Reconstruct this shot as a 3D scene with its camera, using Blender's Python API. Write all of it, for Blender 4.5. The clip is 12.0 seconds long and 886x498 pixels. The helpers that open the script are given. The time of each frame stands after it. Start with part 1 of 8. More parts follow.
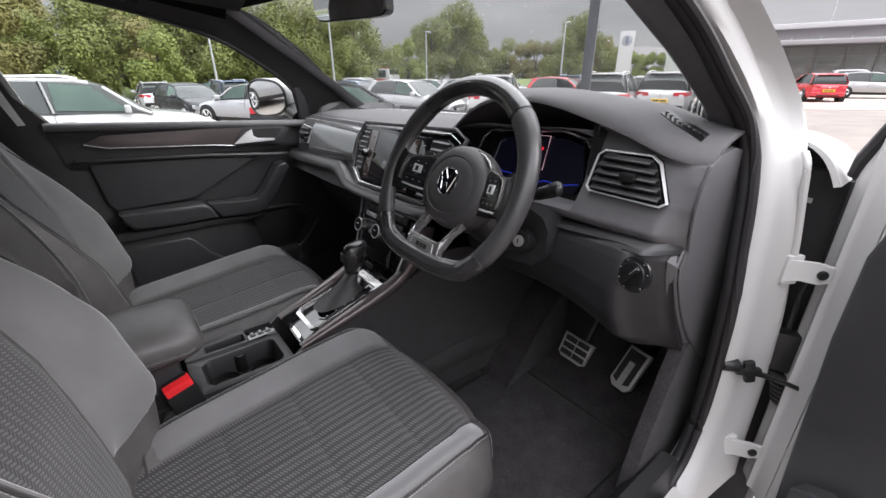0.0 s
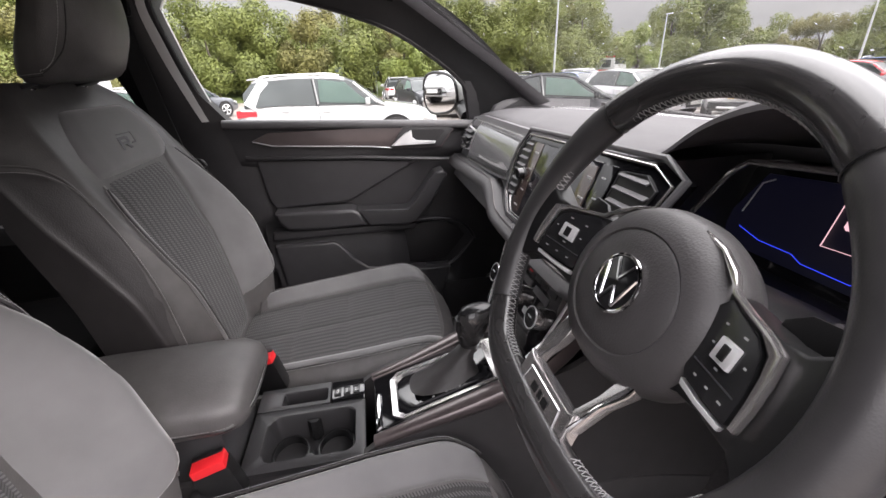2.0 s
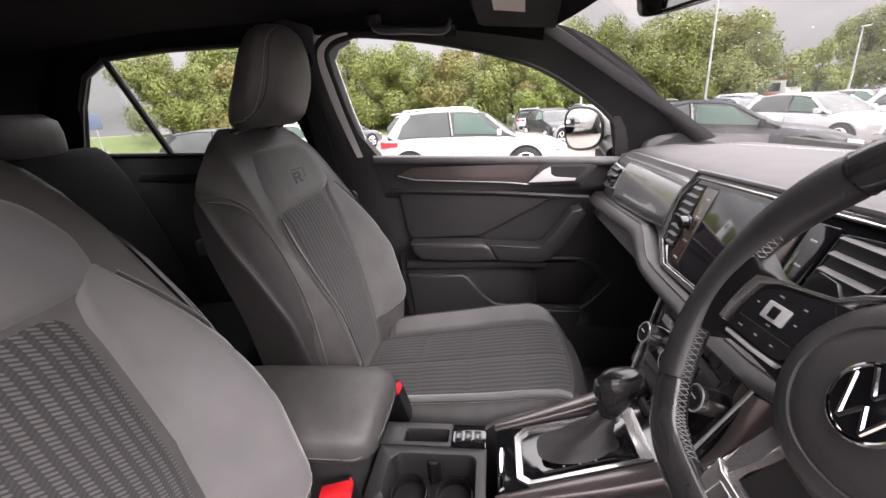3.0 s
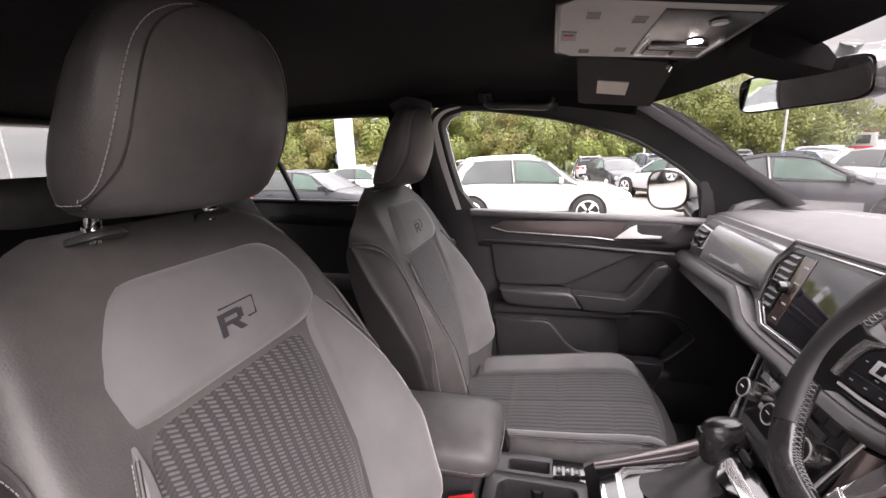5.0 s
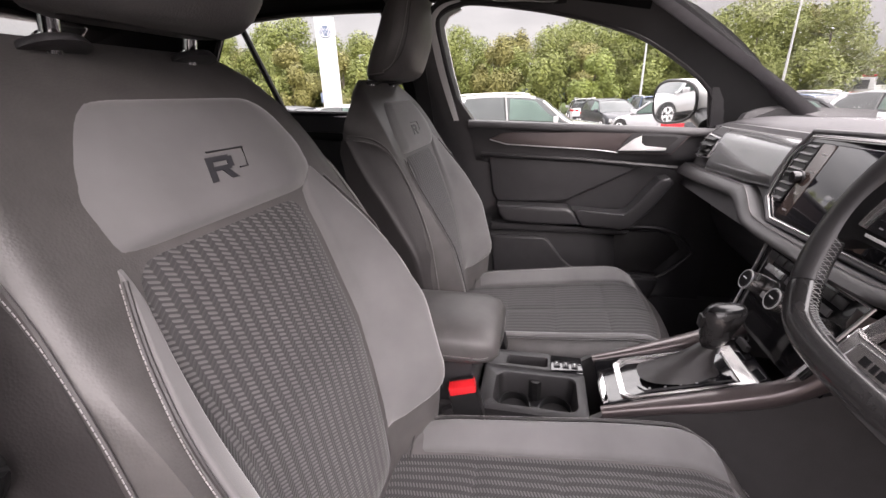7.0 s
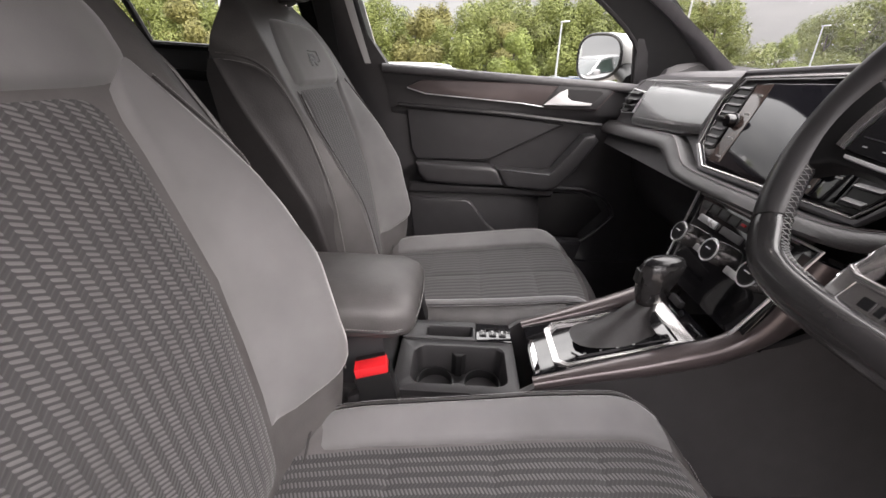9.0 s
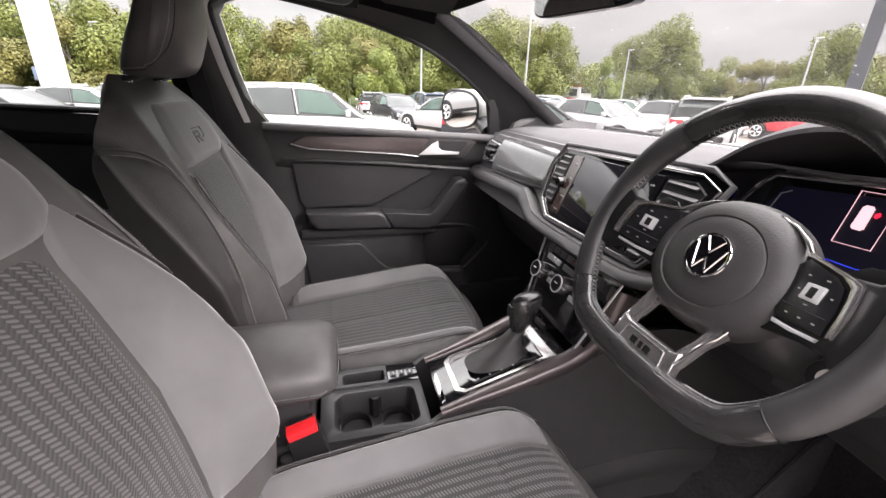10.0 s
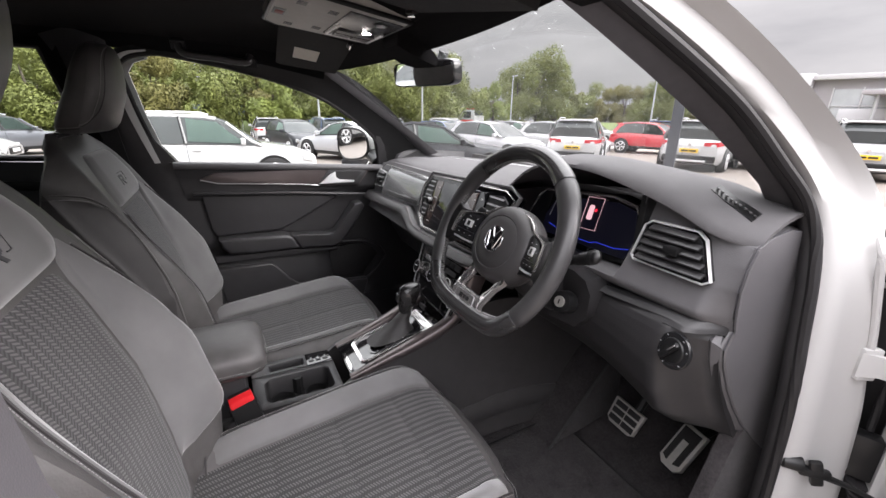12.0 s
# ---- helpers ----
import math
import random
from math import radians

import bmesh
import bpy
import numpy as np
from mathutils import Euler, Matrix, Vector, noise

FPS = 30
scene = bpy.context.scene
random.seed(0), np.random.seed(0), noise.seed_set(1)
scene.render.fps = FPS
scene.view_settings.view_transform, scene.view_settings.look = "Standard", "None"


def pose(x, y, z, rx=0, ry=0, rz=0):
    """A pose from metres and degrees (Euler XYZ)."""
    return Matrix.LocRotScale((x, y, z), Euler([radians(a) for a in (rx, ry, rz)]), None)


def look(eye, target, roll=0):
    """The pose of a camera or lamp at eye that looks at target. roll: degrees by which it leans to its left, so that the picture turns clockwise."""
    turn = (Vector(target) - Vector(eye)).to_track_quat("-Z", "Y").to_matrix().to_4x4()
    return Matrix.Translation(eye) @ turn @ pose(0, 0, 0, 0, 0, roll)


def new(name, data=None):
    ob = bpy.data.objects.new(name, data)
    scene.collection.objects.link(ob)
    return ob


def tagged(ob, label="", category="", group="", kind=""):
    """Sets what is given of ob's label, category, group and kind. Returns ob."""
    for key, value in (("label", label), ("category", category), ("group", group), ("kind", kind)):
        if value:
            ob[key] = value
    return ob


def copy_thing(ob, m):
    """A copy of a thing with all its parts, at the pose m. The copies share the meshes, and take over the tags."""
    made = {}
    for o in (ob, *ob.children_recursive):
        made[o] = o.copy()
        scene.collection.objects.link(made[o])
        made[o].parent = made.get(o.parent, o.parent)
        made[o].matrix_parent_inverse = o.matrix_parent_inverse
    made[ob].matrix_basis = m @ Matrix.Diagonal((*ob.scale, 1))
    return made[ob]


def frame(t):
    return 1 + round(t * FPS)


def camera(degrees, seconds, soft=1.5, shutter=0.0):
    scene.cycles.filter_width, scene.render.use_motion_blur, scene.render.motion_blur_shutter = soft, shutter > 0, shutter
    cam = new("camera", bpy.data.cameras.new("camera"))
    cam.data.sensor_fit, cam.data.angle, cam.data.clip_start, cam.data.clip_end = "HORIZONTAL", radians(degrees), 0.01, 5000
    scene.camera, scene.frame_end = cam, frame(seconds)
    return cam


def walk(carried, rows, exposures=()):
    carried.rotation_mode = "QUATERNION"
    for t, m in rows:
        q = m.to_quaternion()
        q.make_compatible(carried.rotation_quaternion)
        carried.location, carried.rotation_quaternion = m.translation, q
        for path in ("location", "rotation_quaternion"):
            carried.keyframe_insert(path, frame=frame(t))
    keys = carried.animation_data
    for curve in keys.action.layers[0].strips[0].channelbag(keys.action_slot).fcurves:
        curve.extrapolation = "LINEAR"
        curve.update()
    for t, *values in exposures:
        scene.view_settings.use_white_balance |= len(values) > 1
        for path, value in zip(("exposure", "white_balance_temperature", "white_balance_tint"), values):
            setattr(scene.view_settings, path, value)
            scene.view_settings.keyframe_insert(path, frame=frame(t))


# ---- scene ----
cam = camera(93.8, 12.0)
PATH = [
    (0, (0.977, -0.081, 1.232), (-0.476, 1.046, 0.446), -0.2),
    (0.5, (0.909, 0.017, 1.204), (-0.635, 1.001, 0.399), -0.6),
    (1, (0.817, 0.099, 1.211), (-0.819, 0.905, 0.39), -0.7),
    (1.5, (0.726, 0.162, 1.215), (-1.003, 0.739, 0.392), -1.2),
    (2, (0.664, 0.196, 1.219), (-1.145, 0.496, 0.418), -2.1),
    (2.5, (0.629, 0.193, 1.22), (-1.23, 0.2, 0.483), -3.0),
    (3, (0.621, 0.163, 1.237), (-1.253, -0.094, 0.587), -3.7),
    (3.5, (0.645, 0.143, 1.244), (-1.221, -0.332, 0.704), -3.7),
    (3.7, (0.656, 0.135, 1.255), (-1.204, -0.399, 0.748), -3.9),
    (5.3, (0.797, 0.033, 1.298), (-1.094, -0.455, 0.866), -2.3),
    (5.5, (0.808, 0.019, 1.296), (-1.085, -0.44, 0.844), -2.3),
    (6, (0.826, -0.005, 1.273), (-1.056, -0.424, 0.744), -2.4),
    (6.5, (0.817, -0.005, 1.229), (-1.034, -0.434, 0.605), -2.5),
    (6.7, (0.802, 0.007, 1.207), (-1.033, -0.438, 0.548), -2.5),
    (8.3, (0.667, 0.045, 1.084), (-1.12, -0.31, 0.26), 0.4),
    (8.5, (0.657, 0.046, 1.073), (-1.146, -0.25, 0.26), 0.8),
    (9, (0.649, 0.026, 1.083), (-1.184, -0.051, 0.288), 1.6),
    (9.5, (0.691, 0.001, 1.164), (-1.145, 0.195, 0.397), 2.2),
    (10, (0.732, -0.011, 1.215), (-1.071, 0.455, 0.487), 1.7),
    (10.5, (0.792, -0.026, 1.231), (-0.953, 0.675, 0.55), 1.7),
    (11, (0.867, -0.051, 1.24), (-0.822, 0.796, 0.583), 1.2),
    (11.5, (0.945, -0.074, 1.274), (-0.722, 0.826, 0.63), 1.2),
    (12, (1.035, -0.056, 1.281), (-0.654, 0.812, 0.654), 1.0),
]
EXPOSURES = [(0, 0.91, 6300, 14), (1.5, 1.33, 6450, 16), (2.5, 1.5, 6650, 20), (5.5, 1.77, 6750, 23), (6.5, 1.65, 6750, 23), (8.5, 1.54, 6750, 19), (9.0, 1.57, 6750, 18), (10.0, 1.74, 6700, 19), (10.5, 1.67, 6600, 19), (11.5, 1.51, 6500, 19), (12.0, 1.25, 6450, 16)]
walk(cam, [(t, look(eye, target, roll)) for t, eye, target, roll in PATH], EXPOSURES)

# ---- world and light ----
world = bpy.data.worlds.new("overcast_sky")
scene.world = world
world.use_nodes = True
wn, wl = world.node_tree.nodes, world.node_tree.links
wn.clear()
w_out = wn.new("ShaderNodeOutputWorld")
w_bg = wn.new("ShaderNodeBackground")
w_sky = wn.new("ShaderNodeTexSky")
w_sky.sky_type = "NISHITA"
w_sky.sun_disc = False
w_sky.sun_elevation, w_sky.sun_rotation = radians(29), radians(45)
w_sky.air_density, w_sky.dust_density, w_sky.ozone_density = 1.0, 4.0, 1.0
w_hsv = wn.new("ShaderNodeHueSaturation")
w_hsv.inputs["Saturation"].default_value = 0.12
w_hsv.inputs["Value"].default_value = 1.0
w_mix = wn.new("ShaderNodeMix")
w_mix.data_type = "RGBA"
w_mix.blend_type = "MIX"
w_mix.inputs[0].default_value = 0.75
w_tc = wn.new("ShaderNodeTexCoord")
w_map = wn.new("ShaderNodeMapping")
w_map.inputs["Scale"].default_value = (1.0, 1.0, 4.0)
w_no = wn.new("ShaderNodeTexNoise")
w_no.inputs["Scale"].default_value = 2.6
w_no.inputs["Detail"].default_value = 7
w_no.inputs["Roughness"].default_value = 0.55
w_ramp = wn.new("ShaderNodeValToRGB")
w_ramp.color_ramp.elements[0].position, w_ramp.color_ramp.elements[1].position = 0.33, 0.68
w_ramp.color_ramp.elements[0].color = (4.6, 4.62, 4.7, 1)
w_ramp.color_ramp.elements[1].color = (7.0, 6.95, 6.9, 1)
wl.new(w_tc.outputs["Generated"], w_map.inputs["Vector"])
wl.new(w_map.outputs["Vector"], w_no.inputs["Vector"])
wl.new(w_no.outputs["Fac"], w_ramp.inputs["Fac"])
wl.new(w_sky.outputs["Color"], w_hsv.inputs["Color"])
wl.new(w_hsv.outputs["Color"], w_mix.inputs[6])
wl.new(w_ramp.outputs["Color"], w_mix.inputs[7])
w_sep = wn.new("ShaderNodeSeparateXYZ")
w_rise = wn.new("ShaderNodeMapRange")
w_rise.interpolation_type = "SMOOTHSTEP"
w_rise.inputs["From Min"].default_value, w_rise.inputs["From Max"].default_value = 0.17, 0.85
w_rise.inputs["To Min"].default_value, w_rise.inputs["To Max"].default_value = 0.47, 5.0
w_mul = wn.new("ShaderNodeVectorMath")
w_mul.operation = "MULTIPLY"
wl.new(w_tc.outputs["Generated"], w_sep.inputs[0])
wl.new(w_sep.outputs["Z"], w_rise.inputs["Value"])
wl.new(w_mix.outputs[2], w_mul.inputs[0])
wl.new(w_rise.outputs["Result"], w_mul.inputs[1])
wl.new(w_mul.outputs["Vector"], w_bg.inputs["Color"])
w_bg.inputs["Strength"].default_value = 0.12
wl.new(w_bg.outputs["Background"], w_out.inputs["Surface"])

sun = new("sun", bpy.data.lights.new("sun", "SUN"))
sun.data.energy, sun.data.angle, sun.data.color = 0.75, radians(40), (1.0, 0.97, 0.92)
sun.matrix_world = look((42, 42, 33), (0, 0, 0))


# ---- materials ----
def mat(name, base, rough=0.5, metal=0.0, vary=0.12, scale=40.0, bump=0.1, bscale=None, coat=0.0, sheen=0.0, alt=None,
        grain=0.0, dist=0.002, rvary=0.08, spec=0.5):
    """A surface with colour variation at two scales, fine relief and uneven gloss."""
    m = bpy.data.materials.new(name)
    m.use_nodes = True
    n, l = m.node_tree.nodes, m.node_tree.links
    p = n["Principled BSDF"]
    tc = n.new("ShaderNodeTexCoord")
    big = n.new("ShaderNodeTexNoise")
    big.inputs["Scale"].default_value = scale * 0.12
    big.inputs["Detail"].default_value = 4
    fine = n.new("ShaderNodeTexNoise")
    fine.inputs["Scale"].default_value = scale
    fine.inputs["Detail"].default_value = 6
    for t in (big, fine):
        l.new(tc.outputs["Object"], t.inputs["Vector"])
    add = n.new("ShaderNodeMath")
    add.operation = "ADD"
    l.new(big.outputs["Fac"], add.inputs[0])
    l.new(fine.outputs["Fac"], add.inputs[1])
    ramp = n.new("ShaderNodeMapRange")
    ramp.inputs["From Min"].default_value, ramp.inputs["From Max"].default_value = 0.65, 1.35
    l.new(add.outputs[0], ramp.inputs["Value"])
    mix = n.new("ShaderNodeMix")
    mix.data_type = "RGBA"
    lo = alt or [c * (1 - vary) for c in base]
    hi = [min(1, c * (1 + vary)) for c in base]
    mix.inputs[6].default_value, mix.inputs[7].default_value = (*lo, 1), (*hi, 1)
    l.new(ramp.outputs["Result"], mix.inputs[0])
    l.new(mix.outputs[2], p.inputs["Base Color"])
    rr = n.new("ShaderNodeMapRange")
    rr.inputs["To Min"].default_value, rr.inputs["To Max"].default_value = max(0.02, rough - rvary), min(1, rough + rvary)
    l.new(big.outputs["Fac"], rr.inputs["Value"])
    l.new(rr.outputs["Result"], p.inputs["Roughness"])
    p.inputs["Metallic"].default_value = metal
    p.inputs["Specular IOR Level"].default_value = spec
    p.inputs["Coat Weight"].default_value = coat
    p.inputs["Coat Roughness"].default_value = 0.05
    p.inputs["Sheen Weight"].default_value = sheen
    p.inputs["Sheen Roughness"].default_value = 0.4
    if bump:
        b = n.new("ShaderNodeBump")
        b.inputs["Strength"].default_value = bump
        b.inputs["Distance"].default_value = dist
        if grain:
            vor = n.new("ShaderNodeTexVoronoi")
            vor.inputs["Scale"].default_value = grain
            l.new(tc.outputs["Object"], vor.inputs["Vector"])
            l.new(vor.outputs["Distance"], b.inputs["Height"])
        else:
            bn = n.new("ShaderNodeTexNoise")
            bn.inputs["Scale"].default_value = bscale or scale * 4
            bn.inputs["Detail"].default_value = 3
            l.new(tc.outputs["Object"], bn.inputs["Vector"])
            l.new(bn.outputs["Fac"], b.inputs["Height"])
        l.new(b.outputs["Normal"], p.inputs["Normal"])
    return m


def weave(name, dark, light, wide, high):
    """Herringbone cloth, laid out in metres by the mesh's own UV map."""
    m = bpy.data.materials.new(name)
    m.use_nodes = True
    n, l = m.node_tree.nodes, m.node_tree.links
    p = n["Principled BSDF"]
    tc = n.new("ShaderNodeTexCoord")
    sep = n.new("ShaderNodeSeparateXYZ")
    l.new(tc.outputs["UV"], sep.inputs[0])

    def op(kind, a, b=None):
        x = n.new("ShaderNodeMath")
        x.operation = kind
        for i, v in enumerate((a, b)):
            if v is None:
                continue
            if isinstance(v, (int, float)):
                x.inputs[i].default_value = v
            else:
                l.new(v, x.inputs[i])
        return x.outputs[0]
    u = op("DIVIDE", sep.outputs[0], wide)
    v = op("DIVIDE", sep.outputs[1], high)
    f0 = op("FRACT", u)
    near = op("LESS_THAN", f0, 0.58)
    rise = op("MULTIPLY", op("DIVIDE", f0, 0.58), near)
    fall = op("MULTIPLY", op("DIVIDE", op("SUBTRACT", 1.0, f0), 0.42), op("SUBTRACT", 1.0, near))
    s = op("FRACT", op("SUBTRACT", v, op("MULTIPLY", op("ADD", rise, fall), 0.85)))
    stripe = op("SUBTRACT", 1.0, op("MULTIPLY", op("ABSOLUTE", op("SUBTRACT", s, 0.5)), 2.0))
    edge = op("MULTIPLY", op("ABSOLUTE", op("SUBTRACT", op("DIVIDE", f0, 0.58), 0.5)), 2.0)
    rib = op("SUBTRACT", 1.0, op("POWER", op("MINIMUM", edge, 1.0), 6.0))
    h = op("MULTIPLY", stripe, op("ADD", op("MULTIPLY", rib, 0.50), 0.50))
    ramp = n.new("ShaderNodeMapRange")
    ramp.interpolation_type = "SMOOTHSTEP"
    ramp.inputs["From Min"].default_value, ramp.inputs["From Max"].default_value = 0.25, 0.62
    l.new(h, ramp.inputs["Value"])
    no = n.new("ShaderNodeTexNoise")
    no.inputs["Scale"].default_value = 18
    l.new(tc.outputs["Object"], no.inputs["Vector"])
    column = op("ADD", op("MULTIPLY", near, 0.66), 0.34)
    f = op("MULTIPLY", op("MULTIPLY", ramp.outputs["Result"], column), op("ADD", op("MULTIPLY", no.outputs["Fac"], 0.6), 0.6))
    mix = n.new("ShaderNodeMix")
    mix.data_type = "RGBA"
    mix.inputs[6].default_value, mix.inputs[7].default_value = (*dark, 1), (*light, 1)
    l.new(f, mix.inputs[0])
    l.new(mix.outputs[2], p.inputs["Base Color"])
    p.inputs["Roughness"].default_value = 0.85
    p.inputs["Sheen Weight"].default_value = 0.15
    b = n.new("ShaderNodeBump")
    b.inputs["Strength"].default_value, b.inputs["Distance"].default_value = 0.55, 0.0015
    l.new(h, b.inputs["Height"])
    l.new(b.outputs["Normal"], p.inputs["Normal"])
    return m


def glass(name, tint, gloss=0.5):
    m = bpy.data.materials.new(name)
    m.use_nodes = True
    n, l = m.node_tree.nodes, m.node_tree.links
    n.remove(n["Principled BSDF"])
    out = n["Material Output"]
    tr, gl, mx, fr = (n.new(k) for k in ("ShaderNodeBsdfTransparent", "ShaderNodeBsdfGlossy", "ShaderNodeMixShader", "ShaderNodeFresnel"))
    tr.inputs["Color"].default_value = (*tint, 1)
    gl.inputs["Roughness"].default_value = 0.02
    fr.inputs["IOR"].default_value = 1.45
    mu = n.new("ShaderNodeMath")
    mu.operation = "MULTIPLY"
    mu.inputs[1].default_value = gloss
    l.new(fr.outputs[0], mu.inputs[0])
    l.new(mu.outputs[0], mx.inputs["Fac"])
    l.new(tr.outputs[0], mx.inputs[1])
    l.new(gl.outputs[0], mx.inputs[2])
    l.new(mx.outputs[0], out.inputs["Surface"])
    return m


def glow(name, color, strength):
    m = bpy.data.materials.new(name)
    m.use_nodes = True
    p = m.node_tree.nodes["Principled BSDF"]
    p.inputs["Base Color"].default_value = (0.01, 0.01, 0.01, 1)
    p.inputs["Emission Color"].default_value = (*color, 1)
    p.inputs["Emission Strength"].default_value = strength
    return m


M_LEATHER = mat("black_leatherette", (0.070, 0.066, 0.0655), 0.46, scale=30, vary=0.25, bump=0.25, grain=420, dist=0.0008)
M_SIDE = mat("matt_black_side_leather", (0.027, 0.0245, 0.025), 0.50, scale=30, vary=0.25, bump=0.25, grain=420, dist=0.0008)
M_RIM = mat("smooth_black_leather", (0.026, 0.025, 0.0255), 0.24, coat=0.6, scale=30, vary=0.3, bump=0.05, grain=500, dist=0.0005)
M_PERF = mat("perforated_leather", (0.034, 0.033, 0.034), 0.36, scale=30, vary=0.3, bump=0.12, grain=700, dist=0.0005)
M_SUEDE = mat("grey_suede", (0.134, 0.131, 0.132), 0.9, scale=11, vary=0.20, bump=0.15, sheen=0.6, bscale=700, dist=0.0006)
M_WEAVE = weave("woven_cloth", (0.027, 0.026, 0.027), (0.102, 0.098, 0.099), 0.0165, 0.0053)
M_SOFT = mat("grained_dash_plastic", (0.094, 0.091, 0.095), 0.46, scale=25, vary=0.12, bump=0.35, grain=650, dist=0.0006)
M_TOP = mat("matt_dash_top_plastic", (0.088, 0.085, 0.088), 0.72, scale=25, vary=0.12, bump=0.35, grain=650, dist=0.0006, spec=0.25)
M_TUNNEL = mat("grained_tunnel_plastic", (0.046, 0.0435, 0.0445), 0.46, scale=30, vary=0.15, bump=0.3, grain=500, dist=0.0006)
M_HARD = mat("hard_black_plastic", (0.033, 0.032, 0.034), 0.40, scale=30, vary=0.15, bump=0.3, grain=500, dist=0.0006)
# Same plastic as M_HARD; shade on these parts is put into the colour.
M_HARD_SHADED = mat("shaded_hard_plastic", (0.022, 0.0212, 0.0224), 0.42, scale=30, vary=0.15, bump=0.3, grain=500, dist=0.0006)
M_DARK = mat("dark_plastic", (0.009, 0.009, 0.0095), 0.36, scale=30, vary=0.2, bump=0.1, spec=0.4)
M_GLOSS = mat("piano_black", (0.006, 0.006, 0.007), 0.08, scale=10, vary=0.2, bump=0.0, coat=0.6, rvary=0.03)
M_RAIL = mat("warm_grey_lacquer", (0.105, 0.086, 0.086), 0.30, metal=0.5, scale=14, vary=0.12, bump=0.0, coat=0.4, rvary=0.05)
M_DECOR = mat("metallic_grey_lacquer", (0.27, 0.275, 0.275), 0.24, metal=0.6, scale=14, vary=0.12, bump=0.0, coat=1.0, rvary=0.05)
M_SATIN = mat("satin_silver", (0.74, 0.74, 0.75), 0.30, metal=0.5, scale=50, vary=0.06, bump=0.03)
M_ARM = mat("polished_grey_alloy", (0.56, 0.54, 0.535), 0.20, metal=0.88, scale=60, vary=0.08, bump=0.03)
M_PANEL = mat("satin_black_switch_plastic", (0.012, 0.012, 0.013), 0.24, scale=20, vary=0.2, bump=0.03)
M_CHROME = mat("chrome", (0.8, 0.8, 0.81), 0.08, metal=1.0, scale=20, vary=0.03, bump=0.0, rvary=0.04)
M_STEEL = mat("brushed_steel", (0.62, 0.60, 0.57), 0.34, metal=0.75, scale=80, vary=0.1, bump=0.1)
M_CARPET = mat("black_carpet", (0.038, 0.0345, 0.036), 0.95, spec=0.15, scale=160, vary=0.5, bump=0.9, bscale=900, dist=0.003, sheen=0.1)
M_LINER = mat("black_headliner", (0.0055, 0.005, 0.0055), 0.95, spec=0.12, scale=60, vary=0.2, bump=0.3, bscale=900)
M_PILLAR = mat("grey_pillar_cloth", (0.058, 0.055, 0.059), 0.85, scale=60, vary=0.15, bump=0.3, bscale=900)
M_RUBBER = mat("black_rubber", (0.012, 0.011, 0.012), 0.6, scale=40, vary=0.25, bump=0.1)
M_WHITE = mat("white_car_paint", (0.45, 0.445, 0.44), 0.60, scale=3, vary=0.03, bump=0.0, coat=0.08)
M_RED = mat("red_plastic", (0.65, 0.02, 0.025), 0.35, scale=30, vary=0.1, bump=0.05)
M_TAILRED = mat("dull_red_plastic", (0.22, 0.03, 0.03), 0.5, scale=30, vary=0.1, bump=0.0)
M_THREAD = mat("grey_thread", (0.32, 0.31, 0.31), 0.8, scale=200, vary=0.2, bump=0.2)
M_LAMP = mat("pale_grey_lamp_plastic", (0.36, 0.345, 0.32), 0.5, scale=40, vary=0.08, bump=0.1)
M_STICKER = mat("cream_label", (0.62, 0.57, 0.5), 0.7, scale=60, vary=0.08, bump=0.0)
M_SCREEN = mat("dark_display_glass", (0.012, 0.012, 0.015), 0.06, scale=8, vary=0.2, bump=0.0, coat=1.0, rvary=0.02)
M_BROWN = mat("bronze_display_panel", (0.062, 0.043, 0.037), 0.15, scale=8, vary=0.15, bump=0.0, coat=1.0, rvary=0.03)
M_MARK = mat("pale_print", (0.6, 0.6, 0.6), 0.6, scale=60, vary=0.05, bump=0.0)
M_PRINT = mat("grey_print", (0.28, 0.28, 0.28), 0.6, scale=60, vary=0.05, bump=0.0)
M_VISOR = mat("dark_grey_visor_cloth", (0.026, 0.025, 0.025), 0.9, spec=0.2, scale=60, vary=0.2, bump=0.3, bscale=900)
M_TRIM = mat("grey_pillar_plastic", (0.085, 0.08, 0.085), 0.6, scale=30, vary=0.1, bump=0.3, grain=600, dist=0.0006)
M_EMBOSS = mat("dark_embossed_mark", (0.03, 0.03, 0.035), 0.5, scale=60, vary=0.1, bump=0.0)
M_BELT = mat("seat_belt_webbing", (0.014, 0.014, 0.015), 0.8, scale=200, vary=0.2, bump=0.5, bscale=1500)
M_PANE = glass("clear_glass", (0.95, 0.97, 0.96), 0.35)
M_SHIELD = glass("windscreen_glass", (0.97, 0.98, 0.97), 0.2)
M_DROP = mat("water_drop", (0.9, 0.92, 0.93), 0.05, scale=50, vary=0.02, bump=0.0, rvary=0.02)
M_DROP.node_tree.nodes["Principled BSDF"].inputs["Transmission Weight"].default_value = 0.75
M_DROP.node_tree.nodes["Principled BSDF"].inputs["IOR"].default_value = 1.33
M_PANE_DARK = glass("privacy_glass", (0.55, 0.58, 0.56), 0.8)
M_MIRROR = mat("mirror_silvering", (0.85, 0.86, 0.87), 0.02, metal=1.0, scale=5, vary=0.01, bump=0.0, rvary=0.01)
M_LED = glow("cabin_led", (1.0, 0.97, 0.9), 14.0)
M_BLUE = glow("blue_dial_light", (0.03, 0.06, 0.8), 0.6)
M_NAVY = glow("navy_display_light", (0.003, 0.003, 0.011), 0.2)
M_PINK = glow("pink_icon_light", (0.9, 0.55, 0.6), 0.45)
